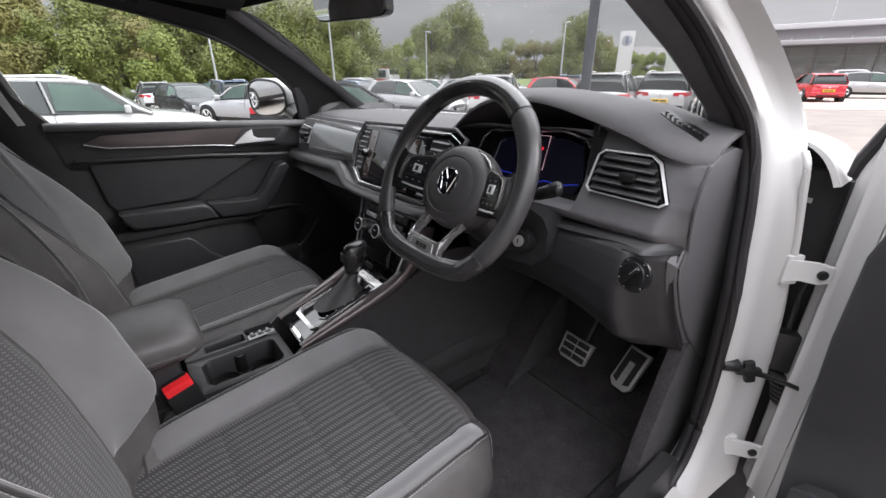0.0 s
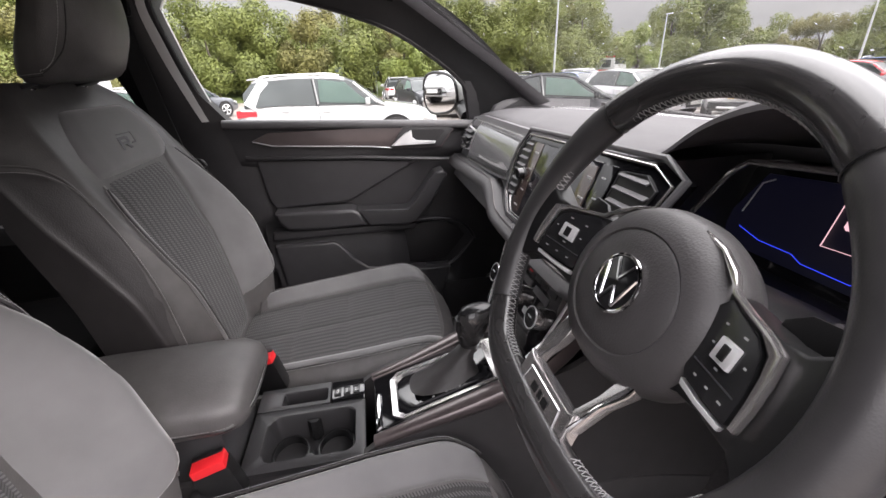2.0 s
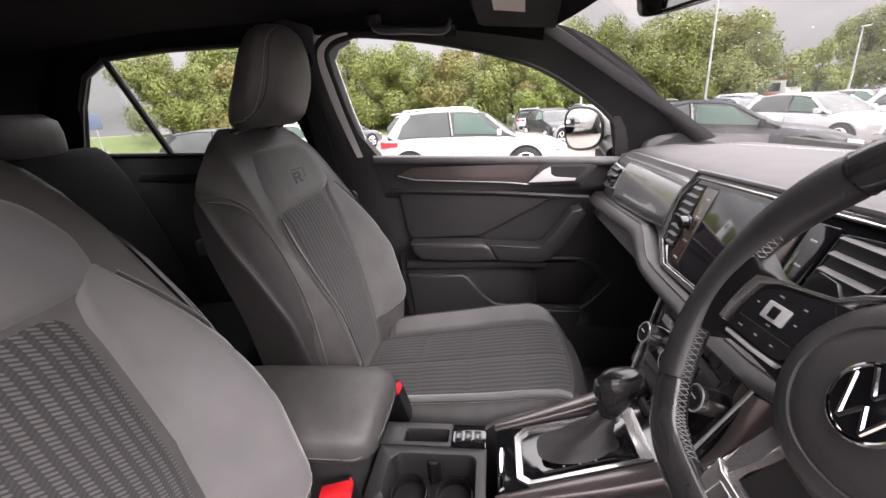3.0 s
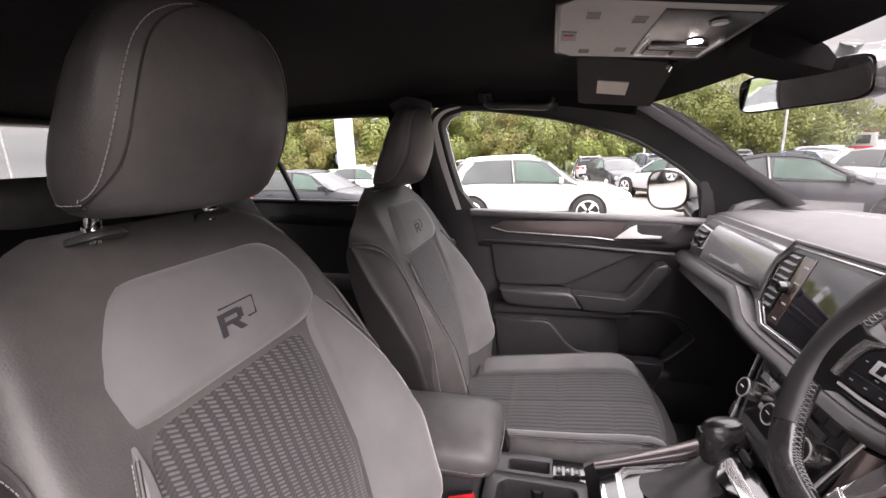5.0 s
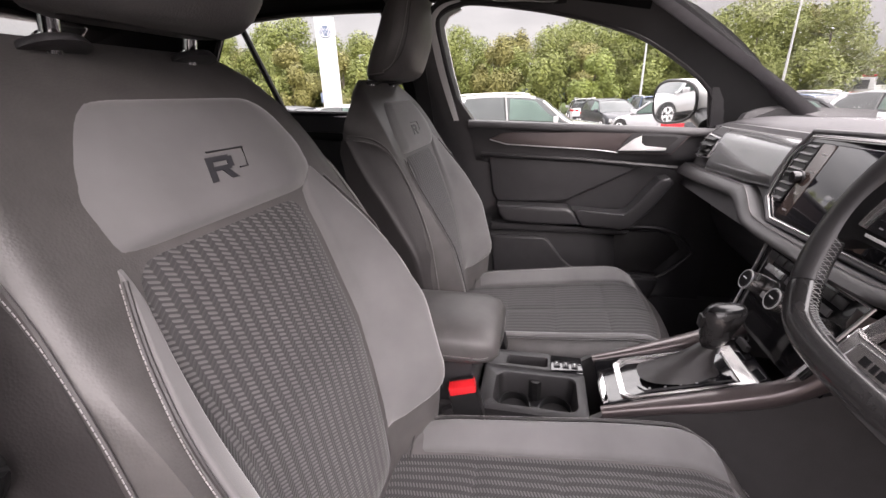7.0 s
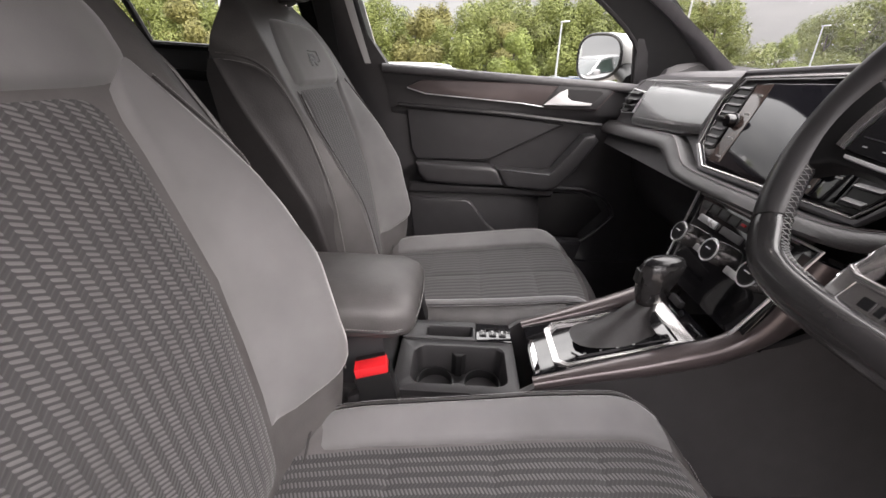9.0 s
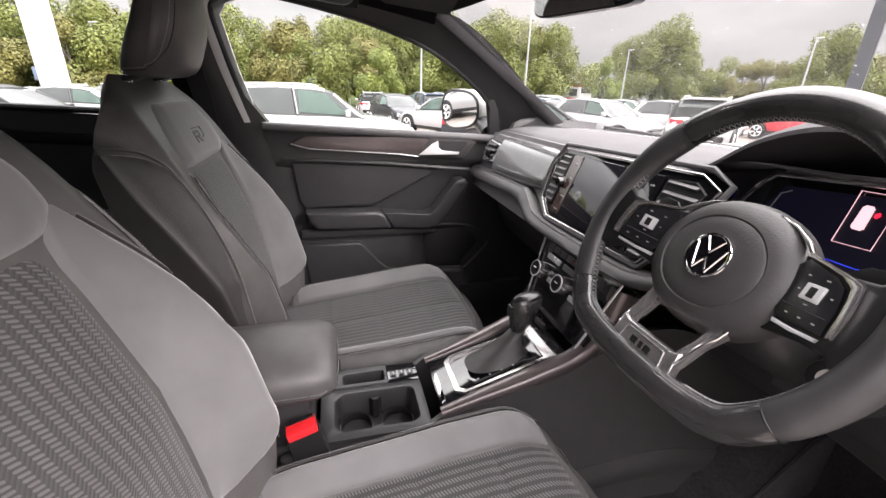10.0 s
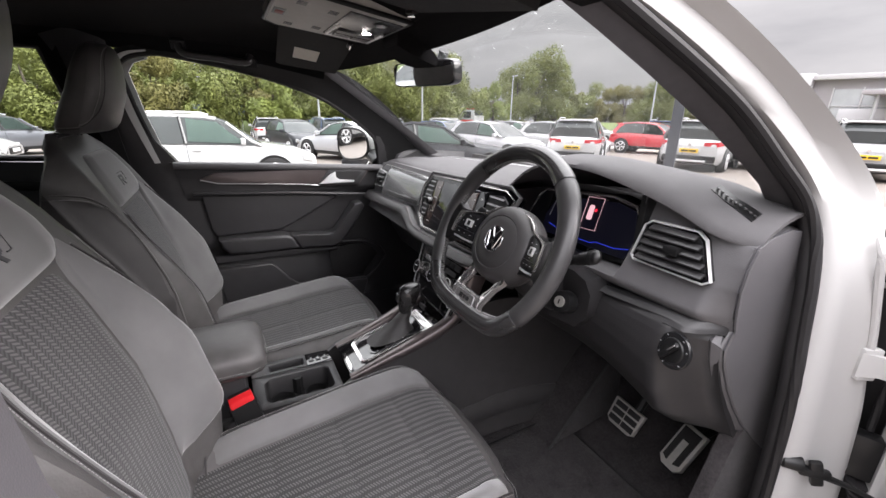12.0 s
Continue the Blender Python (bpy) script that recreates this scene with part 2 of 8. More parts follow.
M_REDLIT = glow("red_icon_light", (0.9, 0.02, 0.05), 0.6)


# ---- mesh helpers ----
def finish(name, bm, material, sharp=38):
    me = bpy.data.meshes.new(name)
    bm.normal_update()
    bm.to_mesh(me)
    bm.free()
    for p in me.polygons:
        p.use_smooth = True
    me.set_sharp_from_angle(angle=radians(sharp))
    me.materials.append(material)
    return me


def part(name, bm, material, parent=None, label="", sharp=38):
    """Links a bmesh as one mesh object under a thing or a part."""
    ob = new(name, finish(name, bm, material, sharp))
    if name == "stitching":
        tagged(ob, kind="stuff")
    ob.parent = parent
    if label:
        tagged(ob, label)
    return ob


def thing(name, label, category, group="", kind="", at=None):
    ob = new(name)
    ob.empty_display_size = 0.05
    if at is not None:
        ob.matrix_world = at
    return tagged(ob, label, category, group, kind)


def V(*a):
    return Vector(a)


def box(size, m=None, bevel=0.0, seg=2, bm=None):
    bm = bm or bmesh.new()
    r = bmesh.ops.create_cube(bm, size=1.0, matrix=(m or Matrix()) @ Matrix.Diagonal((*size, 1)))
    if bevel:
        vs = set(r["verts"])
        es = [e for e in bm.edges if e.verts[0] in vs and e.verts[1] in vs]
        bmesh.ops.bevel(bm, geom=es, offset=bevel, segments=seg, affect="EDGES", profile=0.6)
    return bm


def disc(r0, r1, depth, m=None, seg=24, bevel=0.0, bm=None):
    """A round piece along its local z, from -depth/2 (r0) to depth/2 (r1)."""
    bm = bm or bmesh.new()
    r = bmesh.ops.create_cone(bm, cap_ends=True, segments=seg, radius1=r0, radius2=r1, depth=depth, matrix=m or Matrix())
    if bevel:
        vs = set(r["verts"])
        es = [e for e in bm.edges if e.verts[0] in vs and e.verts[1] in vs and len([f for f in e.link_faces if len(f.verts) > 4]) == 1]
        bmesh.ops.bevel(bm, geom=es, offset=bevel, segments=2, affect="EDGES", profile=0.6)
    return bm


def prism(pts, fn, d0, d1, bevel=0.0, bm=None, seg=2):
    """A flat shape with thickness: fn(a, b, d) gives the place of the 2D point (a, b) at depth d."""
    bm = bm or bmesh.new()
    lo = [bm.verts.new(fn(a, b, d0)) for a, b in pts]
    hi = [bm.verts.new(fn(a, b, d1)) for a, b in pts]
    n = len(pts)
    fs = [bm.faces.new(hi), bm.faces.new(lo[::-1])]
    for i in range(n):
        fs.append(bm.faces.new((lo[i], lo[(i + 1) % n], hi[(i + 1) % n], hi[i])))
    bmesh.ops.recalc_face_normals(bm, faces=fs)
    if bevel:
        es = [e for e in fs[0].edges]
        bmesh.ops.bevel(bm, geom=es, offset=bevel, segments=seg, affect="EDGES", profile=0.6)
    return bm


def loft(rings, caps=True, closed=True, bm=None, loop=False):
    bm = bm or bmesh.new()
    vs = [[bm.verts.new(p) for p in r] for r in rings]
    fs = []
    m = len(rings[0])
    pairs = list(zip(vs, vs[1:])) + ([(vs[-1], vs[0])] if loop else [])
    for a, b in pairs:
        for i in range(m if closed else m - 1):
            j = (i + 1) % m
            fs.append(bm.faces.new((a[i], a[j], b[j], b[i])))
    if caps and closed and not loop:
        fs.append(bm.faces.new(vs[0][::-1]))
        fs.append(bm.faces.new(vs[-1]))
    bmesh.ops.recalc_face_normals(bm, faces=fs)
    return bm


def spline(pts, n=6, closed=False):
    """A smooth line through the points."""
    pts = [Vector(p) for p in pts]
    k = len(pts)
    out = []
    for i in range(k if closed else k - 1):
        p = [pts[(i + j) % k] if closed else pts[min(max(i + j, 0), k - 1)] for j in (-1, 0, 1, 2)]
        for s in range(n):
            t = s / n
            out.append(0.5 * (2 * p[1] + (p[2] - p[0]) * t + (2 * p[0] - 5 * p[1] + 4 * p[2] - p[3]) * t * t + (3 * p[1] - p[0] - 3 * p[2] + p[3]) * t ** 3))
    if not closed:
        out.append(pts[-1])
    return out


def tube(pts, r, seg=8, closed=False, flat=1.0, up=(0, 0, 1), bm=None):
    """A rod along a line; flat squeezes it along 'up'. r may be a list."""
    pts = [Vector(p) for p in pts]
    k = len(pts)
    rings = []
    for i, p in enumerate(pts):
        a = pts[i - 1] if (closed or i) else pts[i]
        b = pts[(i + 1) % k] if (closed or i < k - 1) else pts[i]
        d = (b - a).normalized()
        s = d.cross(Vector(up))
        s = s.normalized() if s.length > 1e-4 else d.orthogonal().normalized()
        u = s.cross(d).normalized()
        rr = r[i] if isinstance(r, (list, tuple)) else r
        rings.append([p + s * rr * math.cos(q) + u * rr * flat * math.sin(q) for q in (2 * math.pi * j / seg for j in range(seg))])
    return loft(rings, caps=True, closed=True, bm=bm, loop=closed)


def sheet(fn, nu, nv, thick=0.0, back=None, uv=None):
    """A curved panel fn(s, t), s and t from 0 to 1; thick pushes a back face along 'back'. uv(s, t) in metres."""
    bm = bmesh.new()
    P = [[Vector(fn(i / nu, j / nv)) for j in range(nv + 1)] for i in range(nu + 1)]
    F = [[bm.verts.new(p) for p in r] for r in P]
    lay = bm.loops.layers.uv.new("UVMap") if uv else None
    for i in range(nu):
        for j in range(nv):
            f = bm.faces.new((F[i][j], F[i + 1][j], F[i + 1][j + 1], F[i][j + 1]))
            if lay:
                for lo, (a, b) in zip(f.loops, ((i, j), (i + 1, j), (i + 1, j + 1), (i, j + 1))):
                    lo[lay].uv = uv(a / nu, b / nv)
    if thick:
        d = Vector(back or (0, 0, -1)).normalized() * thick
        B = [[bm.verts.new(p + d) for p in r] for r in P]
        for i in range(nu):
            for j in range(nv):
                bm.faces.new((B[i][j + 1], B[i + 1][j + 1], B[i + 1][j], B[i][j]))
        rim = [(i, 0) for i in range(nu)] + [(nu, j) for j in range(nv)] + [(i, nv) for i in range(nu, 0, -1)] + [(0, j) for j in range(nv, 0, -1)]
        for (a, b), (c, e) in zip(rim, rim[1:] + rim[:1]):
            bm.faces.new((F[c][e], F[a][b], B[a][b], B[c][e]))
    bmesh.ops.recalc_face_normals(bm, faces=bm.faces[:])
    return bm


def lerp(a, b, t):
    return a + (b - a) * t


def step(a, b, x):
    t = min(1, max(0, (x - a) / (b - a)))
    return t * t * (3 - 2 * t)


def table(rows, x):
    """Smooth values between rows (x, value)."""
    if x <= rows[0][0]:
        return rows[0][1]
    for (a, p), (b, q) in zip(rows, rows[1:]):
        if x <= b:
            return lerp(p, q, (x - a) / (b - a))
    return rows[-1][1]


# ---- front seats ----
def stitches(line, gap=0.0046, long=0.0035, r=0.00048, bm=None):
    """A row of short threads along a line."""
    bm = bm or bmesh.new()
    pts = [Vector(p) for p in line]
    run, nxt = 0.0, 0.0
    for a, b in zip(pts, pts[1:]):
        d = (b - a).length
        if d < 1e-6:
            continue
        u = (b - a) / d
        s = u.orthogonal().normalized()
        w = u.cross(s)
        while nxt < run + d:
            p = a + u * (nxt - run)
            q = p + u * long
            k = [bm.verts.new(c + o * r) for c in (p, q) for o in (s, w, -s, -w)]
            for i in range(4):
                j = (i + 1) % 4
                bm.faces.new((k[i], k[j], k[4 + j], k[4 + i]))
            bm.faces.new(k[3::-1])
            bm.faces.new(k[4:])
            nxt += gap
        run += d
    return bm


Y_C = [(0.50, -0.195), (0.58, -0.200), (0.70, -0.213), (0.85, -0.236), (1.0, -0.285), (1.113, -0.328), (1.19, -0.372), (1.235, -0.412)]
HALF = [(0.50, 0.225), (0.56, 0.240), (0.68, 0.258), (0.85, 0.264), (1.0, 0.262), (1.10, 0.250), (1.15, 0.237), (1.185, 0.216), (1.21, 0.186), (1.225, 0.156), (1.236, 0.11)]
BOLST = [(0.50, 0.03), (0.58, 0.055), (0.70, 0.078), (0.85, 0.066), (0.95, 0.042), (1.02, 0.020), (1.10, 0.006), (1.2, 0.0)]
DEEP = [(0.50, 0.13), (0.7, 0.155), (1.0, 0.150), (1.08, 0.136), (1.13, 0.106), (1.18, 0.060), (1.215, 0.030), (1.236, 0.010)]


WELT = [(0.960, 0.72), (0.950, 0.80), (0.935, 0.88), (0.914, 0.956), (0.898, 1.009), (0.895, 1.047), (0.903, 1.079), (0.926, 1.100), (0.952, 1.108), (0.985, 1.111)]


def smooth_table(rows, x):
    h = 0.02
    return (table(rows, x - h) + 2 * table(rows, x) + table(rows, x + h)) / 4


def back_front(s, z):
    """Front surface of the backrest: s from -1 to 1 across it."""
    a = abs(s)
    y = smooth_table(Y_C, z) + smooth_table(BOLST, z) * step(0.50, 0.86, a) - min(0.085, max(0.008, smooth_table(DEEP, z) - 0.026)) * step(0.86, 1.0, a) ** 1.4
    return Vector((s * smooth_table(HALF, z), y, z))


def back_patch(lo, hi, z0, z1, nu, nv, puff, tuck=0.004):
    """A cushioned panel on the backrest between s = lo(t) and hi(t); its rim tucks into the seam."""
    def fn(s, t):
        z = lerp(z0, z1, t)
        q = lerp(lo(t), hi(t), s)
        p = back_front(q, z)
        e = 0.02
        du = back_front(q + e, z) - back_front(q - e, z)
        dv = back_front(q, z + e) - back_front(q, z - e)
        n = dv.cross(du).normalized()
        if n.y < 0:
            n = -n
        edge = min(s, 1 - s) * 2, min(t, 1 - t) * 2
        h = min(1, edge[0] * 3.5) ** 0.5 * min(1, edge[1] * 6) ** 0.5
        return p + n * (puff * h - tuck * (1 - h))
    w = 0.26
    return sheet(fn, nu, nv, uv=lambda s, t: (lerp(lo(t), hi(t), s) * w, lerp(z0, z1, t) * 1.03))


def cush_top(s, y):
    """Upper surface of the seat cushion."""
    a = abs(s)
    z = table([(-0.24, 0.560), (-0.10, 0.572), (0.08, 0.590), (0.22, 0.606), (0.30, 0.612), (0.345, 0.606), (0.375, 0.578), (0.39, 0.53)], y)
    z += 0.040 * step(0.58, 0.84, a) * (1 - 0.55 * step(0.25, 0.38, y)) - 0.07 * step(0.86, 1.0, a) ** 1.5
    half = table([(-0.24, 0.215), (-0.1, 0.238), (0.15, 0.252), (0.28, 0.250), (0.345, 0.232), (0.375, 0.21), (0.39, 0.19)], y)
    return Vector((s * half, y - 0.035 * max(0, step(0.2, 0.38, y)) * a ** 2.5, z))


def cush_patch(lo, hi, y0, y1, nu, nv, puff, tuck=0.004, drop=6):
    def fn(s, t):
        y = lerp(y0, y1, t)
        q = lerp(lo(t), hi(t), s)
        p = cush_top(q, y)
        e = 0.02
        n = (cush_top(q + e, y) - cush_top(q - e, y)).cross(cush_top(q, y + e) - cush_top(q, y - e)).normalized()
        if n.z < 0:
            n = -n
        h = min(1, min(s, 1 - s) * 7) ** 0.5 * min(1, min(t, 1 - t) * 2 * drop) ** 0.5
        return p + n * (puff * h - tuck * (1 - h))
    return sheet(fn, nu, nv, uv=lambda s, t: (lerp(lo(t), hi(t), s) * 0.25, lerp(y0, y1, t)))


def build_seat():
    seat = thing("front_seat", "charcoal sports seat in woven cloth, grey suede and black leatherette", "car seat", "front seats")
    # backrest core
    rings = []
    zs = [0.46, 0.50, 0.54, 0.58, 0.64, 0.70, 0.78, 0.86, 0.94, 1.0, 1.05, 1.09, 1.12, 1.145, 1.165, 1.182, 1.197, 1.209, 1.219, 1.227, 1.233, 1.236]
    for z in zs:
        fr = [back_front(-1 + 2 * i / 28, z) for i in range(29)]
        d = table(DEEP, z)
        yb = min(p.y for p in fr)
        bk = []
        for i in range(28, -1, -2):
            s = -1 + 2 * i / 28
            x = s * smooth_table(HALF, z) * 0.97
            bk.append(V(x, smooth_table(Y_C, z) - d + min(0.030, d * 0.4) * abs(s) ** 4, z))
        rings.append(fr + bk)
    back = part("backrest", loft(rings), M_LEATHER, seat, sharp=60)
    # cloth and suede panels
    soft_rows = lambda rows, x: sum(table(rows, x + k * 0.010) for k in (-2, -1, 0, 1, 2)) / 5
    inner = lambda z: soft_rows([(0.575, 0.58), (0.75, 0.655), (0.86, 0.68), (0.915, 0.672), (0.953, 0.645), (1.01, 0.606), (1.07, 0.590)], z)
    part("backrest_insert", back_patch(lambda t: -lerp(0.47, 0.455, t), lambda t: inner(lerp(0.575, 1.060, t)), 0.575, 1.060, 28, 48, 0.007), M_WEAVE, back, "dark woven cloth insert", 70)
    z0, z1 = 0.642, 1.092
    rim = lambda t: soft_rows([(0.642, 0.54), (0.660, 0.74), (0.685, 0.90), (0.72, 0.965), (0.85, 0.955), (0.94, 0.91), (1.026, 0.80), (1.07, 0.71), (1.092, 0.655)], lerp(z0, z1, t))
    core = lambda t: table([(0.642, 0.478), (1.030, 0.462), (1.056, 0.49), (1.092, 0.645)], lerp(z0, z1, t))
    strip = lambda t: soft_rows([(0.642, 0.64), (0.72, 0.79), (0.85, 0.815), (0.937, 0.79), (0.97, 0.745), (1.02, 0.664), (1.062, 0.603), (1.092, 0.600)], lerp(z0, z1, t))
    for sg in (-1, 1):
        lo = core if sg > 0 else (lambda t: -rim(t))
        hi = strip if sg > 0 else (lambda t: -core(t))
        zt = z1 if sg < 0 else 1.060
        if sg > 0:
            lo, hi = (lambda t: inner(lerp(z0, zt, t)) + 0.004), (lambda t: strip((zt - z0) / (z1 - z0) * t))
        part("side_bolster", back_patch(lo, hi, z0, zt, 18, 52, 0.008), M_SUEDE, back, "grey suede side bolster", 70)

    def wing(t):
        return sum(table([(0, 0.50), (0.06, 0.60), (0.22, 0.690), (0.5, 0.715), (0.8, 0.68), (0.93, 0.62), (1.0, 0.54)], t + k * 0.03) for k in (-1, 0, 1)) / 3

    def fin(t):
        return sum(table([(0, 0.592), (0.25, 0.622), (0.40, 0.632), (0.6, 0.592), (0.83, 0.525), (0.94, 0.475), (1.0, 0.41)], t + k * 0.03) for k in (-1, 0, 1)) / 3
    part("shoulder_panel", back_patch(lambda t: -wing(t), fin, 1.058, 1.186, 30, 18, 0.010), M_SUEDE, back, "pale grey suede shoulder panel", 70)
    # embossed mark: plain bars in a slanted frame
    e = 0.02
    c = back_front(0, 1.108)
    n = (back_front(0, 1.108 + e) - back_front(0, 1.108 - e)).cross(V(1, 0, 0))
    n = (n if n.y > 0 else -n).normalized()
    up = V(1, 0, 0).cross(n).normalized() * -1
    up = up if up.z > 0 else -up
    sh = Matrix(((-1, up.x, n.x, c.x), (0, up.y, n.y, c.y), (0, up.z, n.z, c.z), (0, 0, 0, 1))) @ Matrix.Translation((0.004, 0, 0.0105))
    shear = Matrix(((1, 0.25, 0, 0), (0, 1, 0, 0), (0, 0, 1, 0), (0, 0, 0, 1)))
    sh = sh @ Matrix.Translation((-0.006, 0, 0))
    mark = []
    for x0, y0, x1, y1 in ((-0.022, -0.015, -0.013, 0.010), (-0.022, 0.006, 0.012, 0.012), (0.008, -0.002, 0.017, 0.010), (-0.016, -0.004, 0.012, 0.001)):
        mark.append([(x0, y0), (x1, y0), (x1, y1), (x0, y1)])
    mark.append([(-0.004, -0.003), (0.006, -0.003), (0.019, -0.015), (0.008, -0.015)])
    bm = bmesh.new()
    for i, q in enumerate(mark):
        prism(q, lambda a, b, d: sh @ shear @ V(a, b, d), 0.0, 0.0006 + 0.00003 * i, bm=bm)
    part("emblem", bm, M_EMBOSS, back)
    fr = [(-0.012, 0.018), (0.044, 0.018), (0.038, -0.005), (0.024, -0.005)]
    part("emblem_frame", tube([sh @ V(a, b, 0) for a, b in fr], 0.0010, 5), M_EMBOSS, back)
    bm = bmesh.new()
    for sg in (-1, 1):
        edge = rim if sg < 0 else strip
        seam = [back_front(sg * (edge(t / 40) + 0.018), lerp(z0, z1, t / 40)) + V(0, 0.004, 0) for t in range(3, 39 if sg < 0 else 37)]
        stitches([p + V(sg * 0.003, 0.004, 0.001) for p in spline([back_front(sg * s_, z_ - 0.006) for s_, z_ in WELT], 6)], bm=bm)
        stitches(seam, bm=bm)
        part("piping_groove_line", tube([p + V(-sg * 0.0045, 0.0005, 0) for p in seam], 0.0019, 6), M_SIDE, back)
    part("stitching", bm, M_THREAD, back, "pale grey contrast stitching")
    for sg in (-1, 1):
        part("side_seam", tube([p + V(0, 0.001, 0.004) for p in spline([back_front(sg * s_, z_) for s_, z_ in WELT], 6)], 0.0022, 6), M_LEATHER, back)
    # black outer side of the backrest, behind the welt
    def outer_side(sg):
        def fn(u, v):
            z = lerp(0.50, 1.106, v)
            low = table([(0.50, 0.962), (0.72, 0.960), (0.80, 0.950), (0.88, 0.935), (0.956, 0.914), (1.009, 0.898), (1.047, 0.896), (1.079, 0.906), (1.098, 0.928), (1.106, 0.950)], z) + 0.004
            if u < 0.5:
                p = back_front(sg * lerp(low, 1.0, u * 2), z)
                return p + V(sg * 0.005 * min(1, u * 4), 0.004 * min(1, u * 6), 0)
            rim_, d = back_front(sg, z), table(DEEP, z)
            q = V(sg * smooth_table(HALF, z) * 0.97, smooth_table(Y_C, z) - d + min(0.030, d * 0.4), z)
            return rim_.lerp(q, (u - 0.5) * 2) + V(sg * 0.0055, 0.004 * (1 - u), 0)
        return fn
    for sg in (-1, 1):
        part("outer_side", sheet(outer_side(sg), 20, 44), M_SIDE, back, "black leatherette outer side", 60)
    # cushion core
    rings = []
    for y in (-0.24, -0.2, -0.12, -0.04, 0.04, 0.12, 0.2, 0.26, 0.30, 0.33, 0.35, 0.365, 0.378, 0.388):
        tp = [cush_top(-1 + 2 * i / 24, y) for i in range(25)]
        zb = table([(-0.24, 0.42), (0.2, 0.43), (0.34, 0.47), (0.388, 0.50)], y)
        rings.append(tp + [V(tp[-1].x * 1.0, tp[-1].y, lerp(tp[-1].z, zb, 0.5)), V(tp[-1].x * 0.93, tp[-1].y - 0.01, zb), V(tp[0].x * 0.93, tp[0].y - 0.01, zb), V(tp[0].x, tp[0].y, lerp(tp[0].z, zb, 0.5))])
    cush = part("cushion", loft(rings), M_LEATHER, seat, sharp=60)
    cuts = [-0.20, -0.055, 0.085, 0.225, 0.335]
    for a, b in zip(cuts, cuts[1:]):
        for l0, l1 in ((-0.65, 0.0), (0.0, 0.65)):
            part("cushion_insert", cush_patch(lambda t, l0=l0: l0, lambda t, l1=l1: l1, a, b, 12, 12, 0.007, -0.0035, 4), M_WEAVE, cush, "dark woven cloth insert", 70)
    for sg in (-1, 1):
        lo = (lambda t: 0.655) if sg > 0 else (lambda t: -0.87)
        hi = (lambda t: 0.87) if sg > 0 else (lambda t: -0.655)
        part("cushion_bolster", cush_patch(lo, hi, -0.17, 0.352, 14, 30, 0.007), M_SUEDE, cush, "grey suede cushion bolster", 70)
    part("cushion_front", cush_patch(lambda t: -0.66, lambda t: 0.66, 0.336, 0.378, 18, 6, 0.006, 0.003, 3), M_LEATHER, cush)
    bm = bmesh.new()
    for sg in (-1, 1):
        edge_line = [cush_top(sg * 0.60, -0.178) + V(0, 0, 0.006), cush_top(sg * 0.76, -0.176) + V(0, 0, 0.006), cush_top(sg * 0.84, -0.165) + V(0, 0, 0.005)] + [cush_top(sg * 0.882, lerp(-0.14, 0.352, t / 26)) + V(0, 0, 0.0035) for t in range(27)]
        part("piping_groove_line", tube(spline(edge_line, 3), 0.0020, 6), M_SIDE, cush)
        stitches(spline([p + V(sg * 0.0045, 0, 0.0006) for p in edge_line], 3), bm=bm)
    stitches([cush_top(lerp(-0.95, 0.95, t / 40), 0.380) + V(0, 0.004, 0.003) for t in range(41)], bm=bm)
    part("stitching", bm, M_THREAD, cush, "pale grey contrast stitching")
    # head restraint on two posts
    rings = []
    hz = [(1.250, 0.094, 0.032, -0.354), (1.256, 0.108, 0.044, -0.351), (1.268, 0.119, 0.050, -0.346), (1.285, 0.126, 0.051, -0.338), (1.305, 0.130, 0.050, -0.328), (1.325, 0.131, 0.049, -0.318), (1.345, 0.130, 0.046, -0.309), (1.367, 0.127, 0.043, -0.302),
          (1.388, 0.122, 0.040, -0.296), (1.407, 0.114, 0.036, -0.291), (1.424, 0.103, 0.032, -0.287), (1.437, 0.088, 0.027, -0.285), (1.446, 0.068, 0.020, -0.284), (1.451, 0.044, 0.012, -0.284), (1.453, 0.022, 0.005, -0.284)]

    def rest_point(q, z, off=0.0):
        """A place on the padded head restraint: q degrees round it, 0 at its side, 90 at the front."""
        w, d, y = (table([(r_[0], r_[k]) for r_ in hz], z) for k in (1, 2, 3))
        cx, cy = math.cos(radians(q)), math.sin(radians(q))
        k = (abs(cx) ** 3.6 + abs(cy) ** 3.6) ** (-1 / 3.6)
        x, dy = cx * k, cy * k
        groove = 0.0032 * math.exp(-((abs(x) - 0.90) / 0.03) ** 2) * (dy > 0.3)
        return V((w + off) * x, y + (d + off) * dy * (1.0 if dy > 0 else 1.25) - 0.020 * x * x * (1 if dy > 0 else 0.3) - groove, z)
    rings = [[rest_point(360 * i / 56, r_[0]) for i in range(56)] for r_ in hz]
    hr = part("head_restraint", loft(rings), M_LEATHER, seat, sharp=65)
    seam_q = [(-70, 1.2745), (-48, 1.2690), (-25, 1.2660), (0, 1.2660), (16, 1.2685), (27, 1.2745), (34, 1.285), (38, 1.300), (40, 1.325), (41, 1.35), (42, 1.38), (43, 1.402), (46, 1.420), (52, 1.433), (60, 1.440)]
    bm, bs = bmesh.new(), bmesh.new()
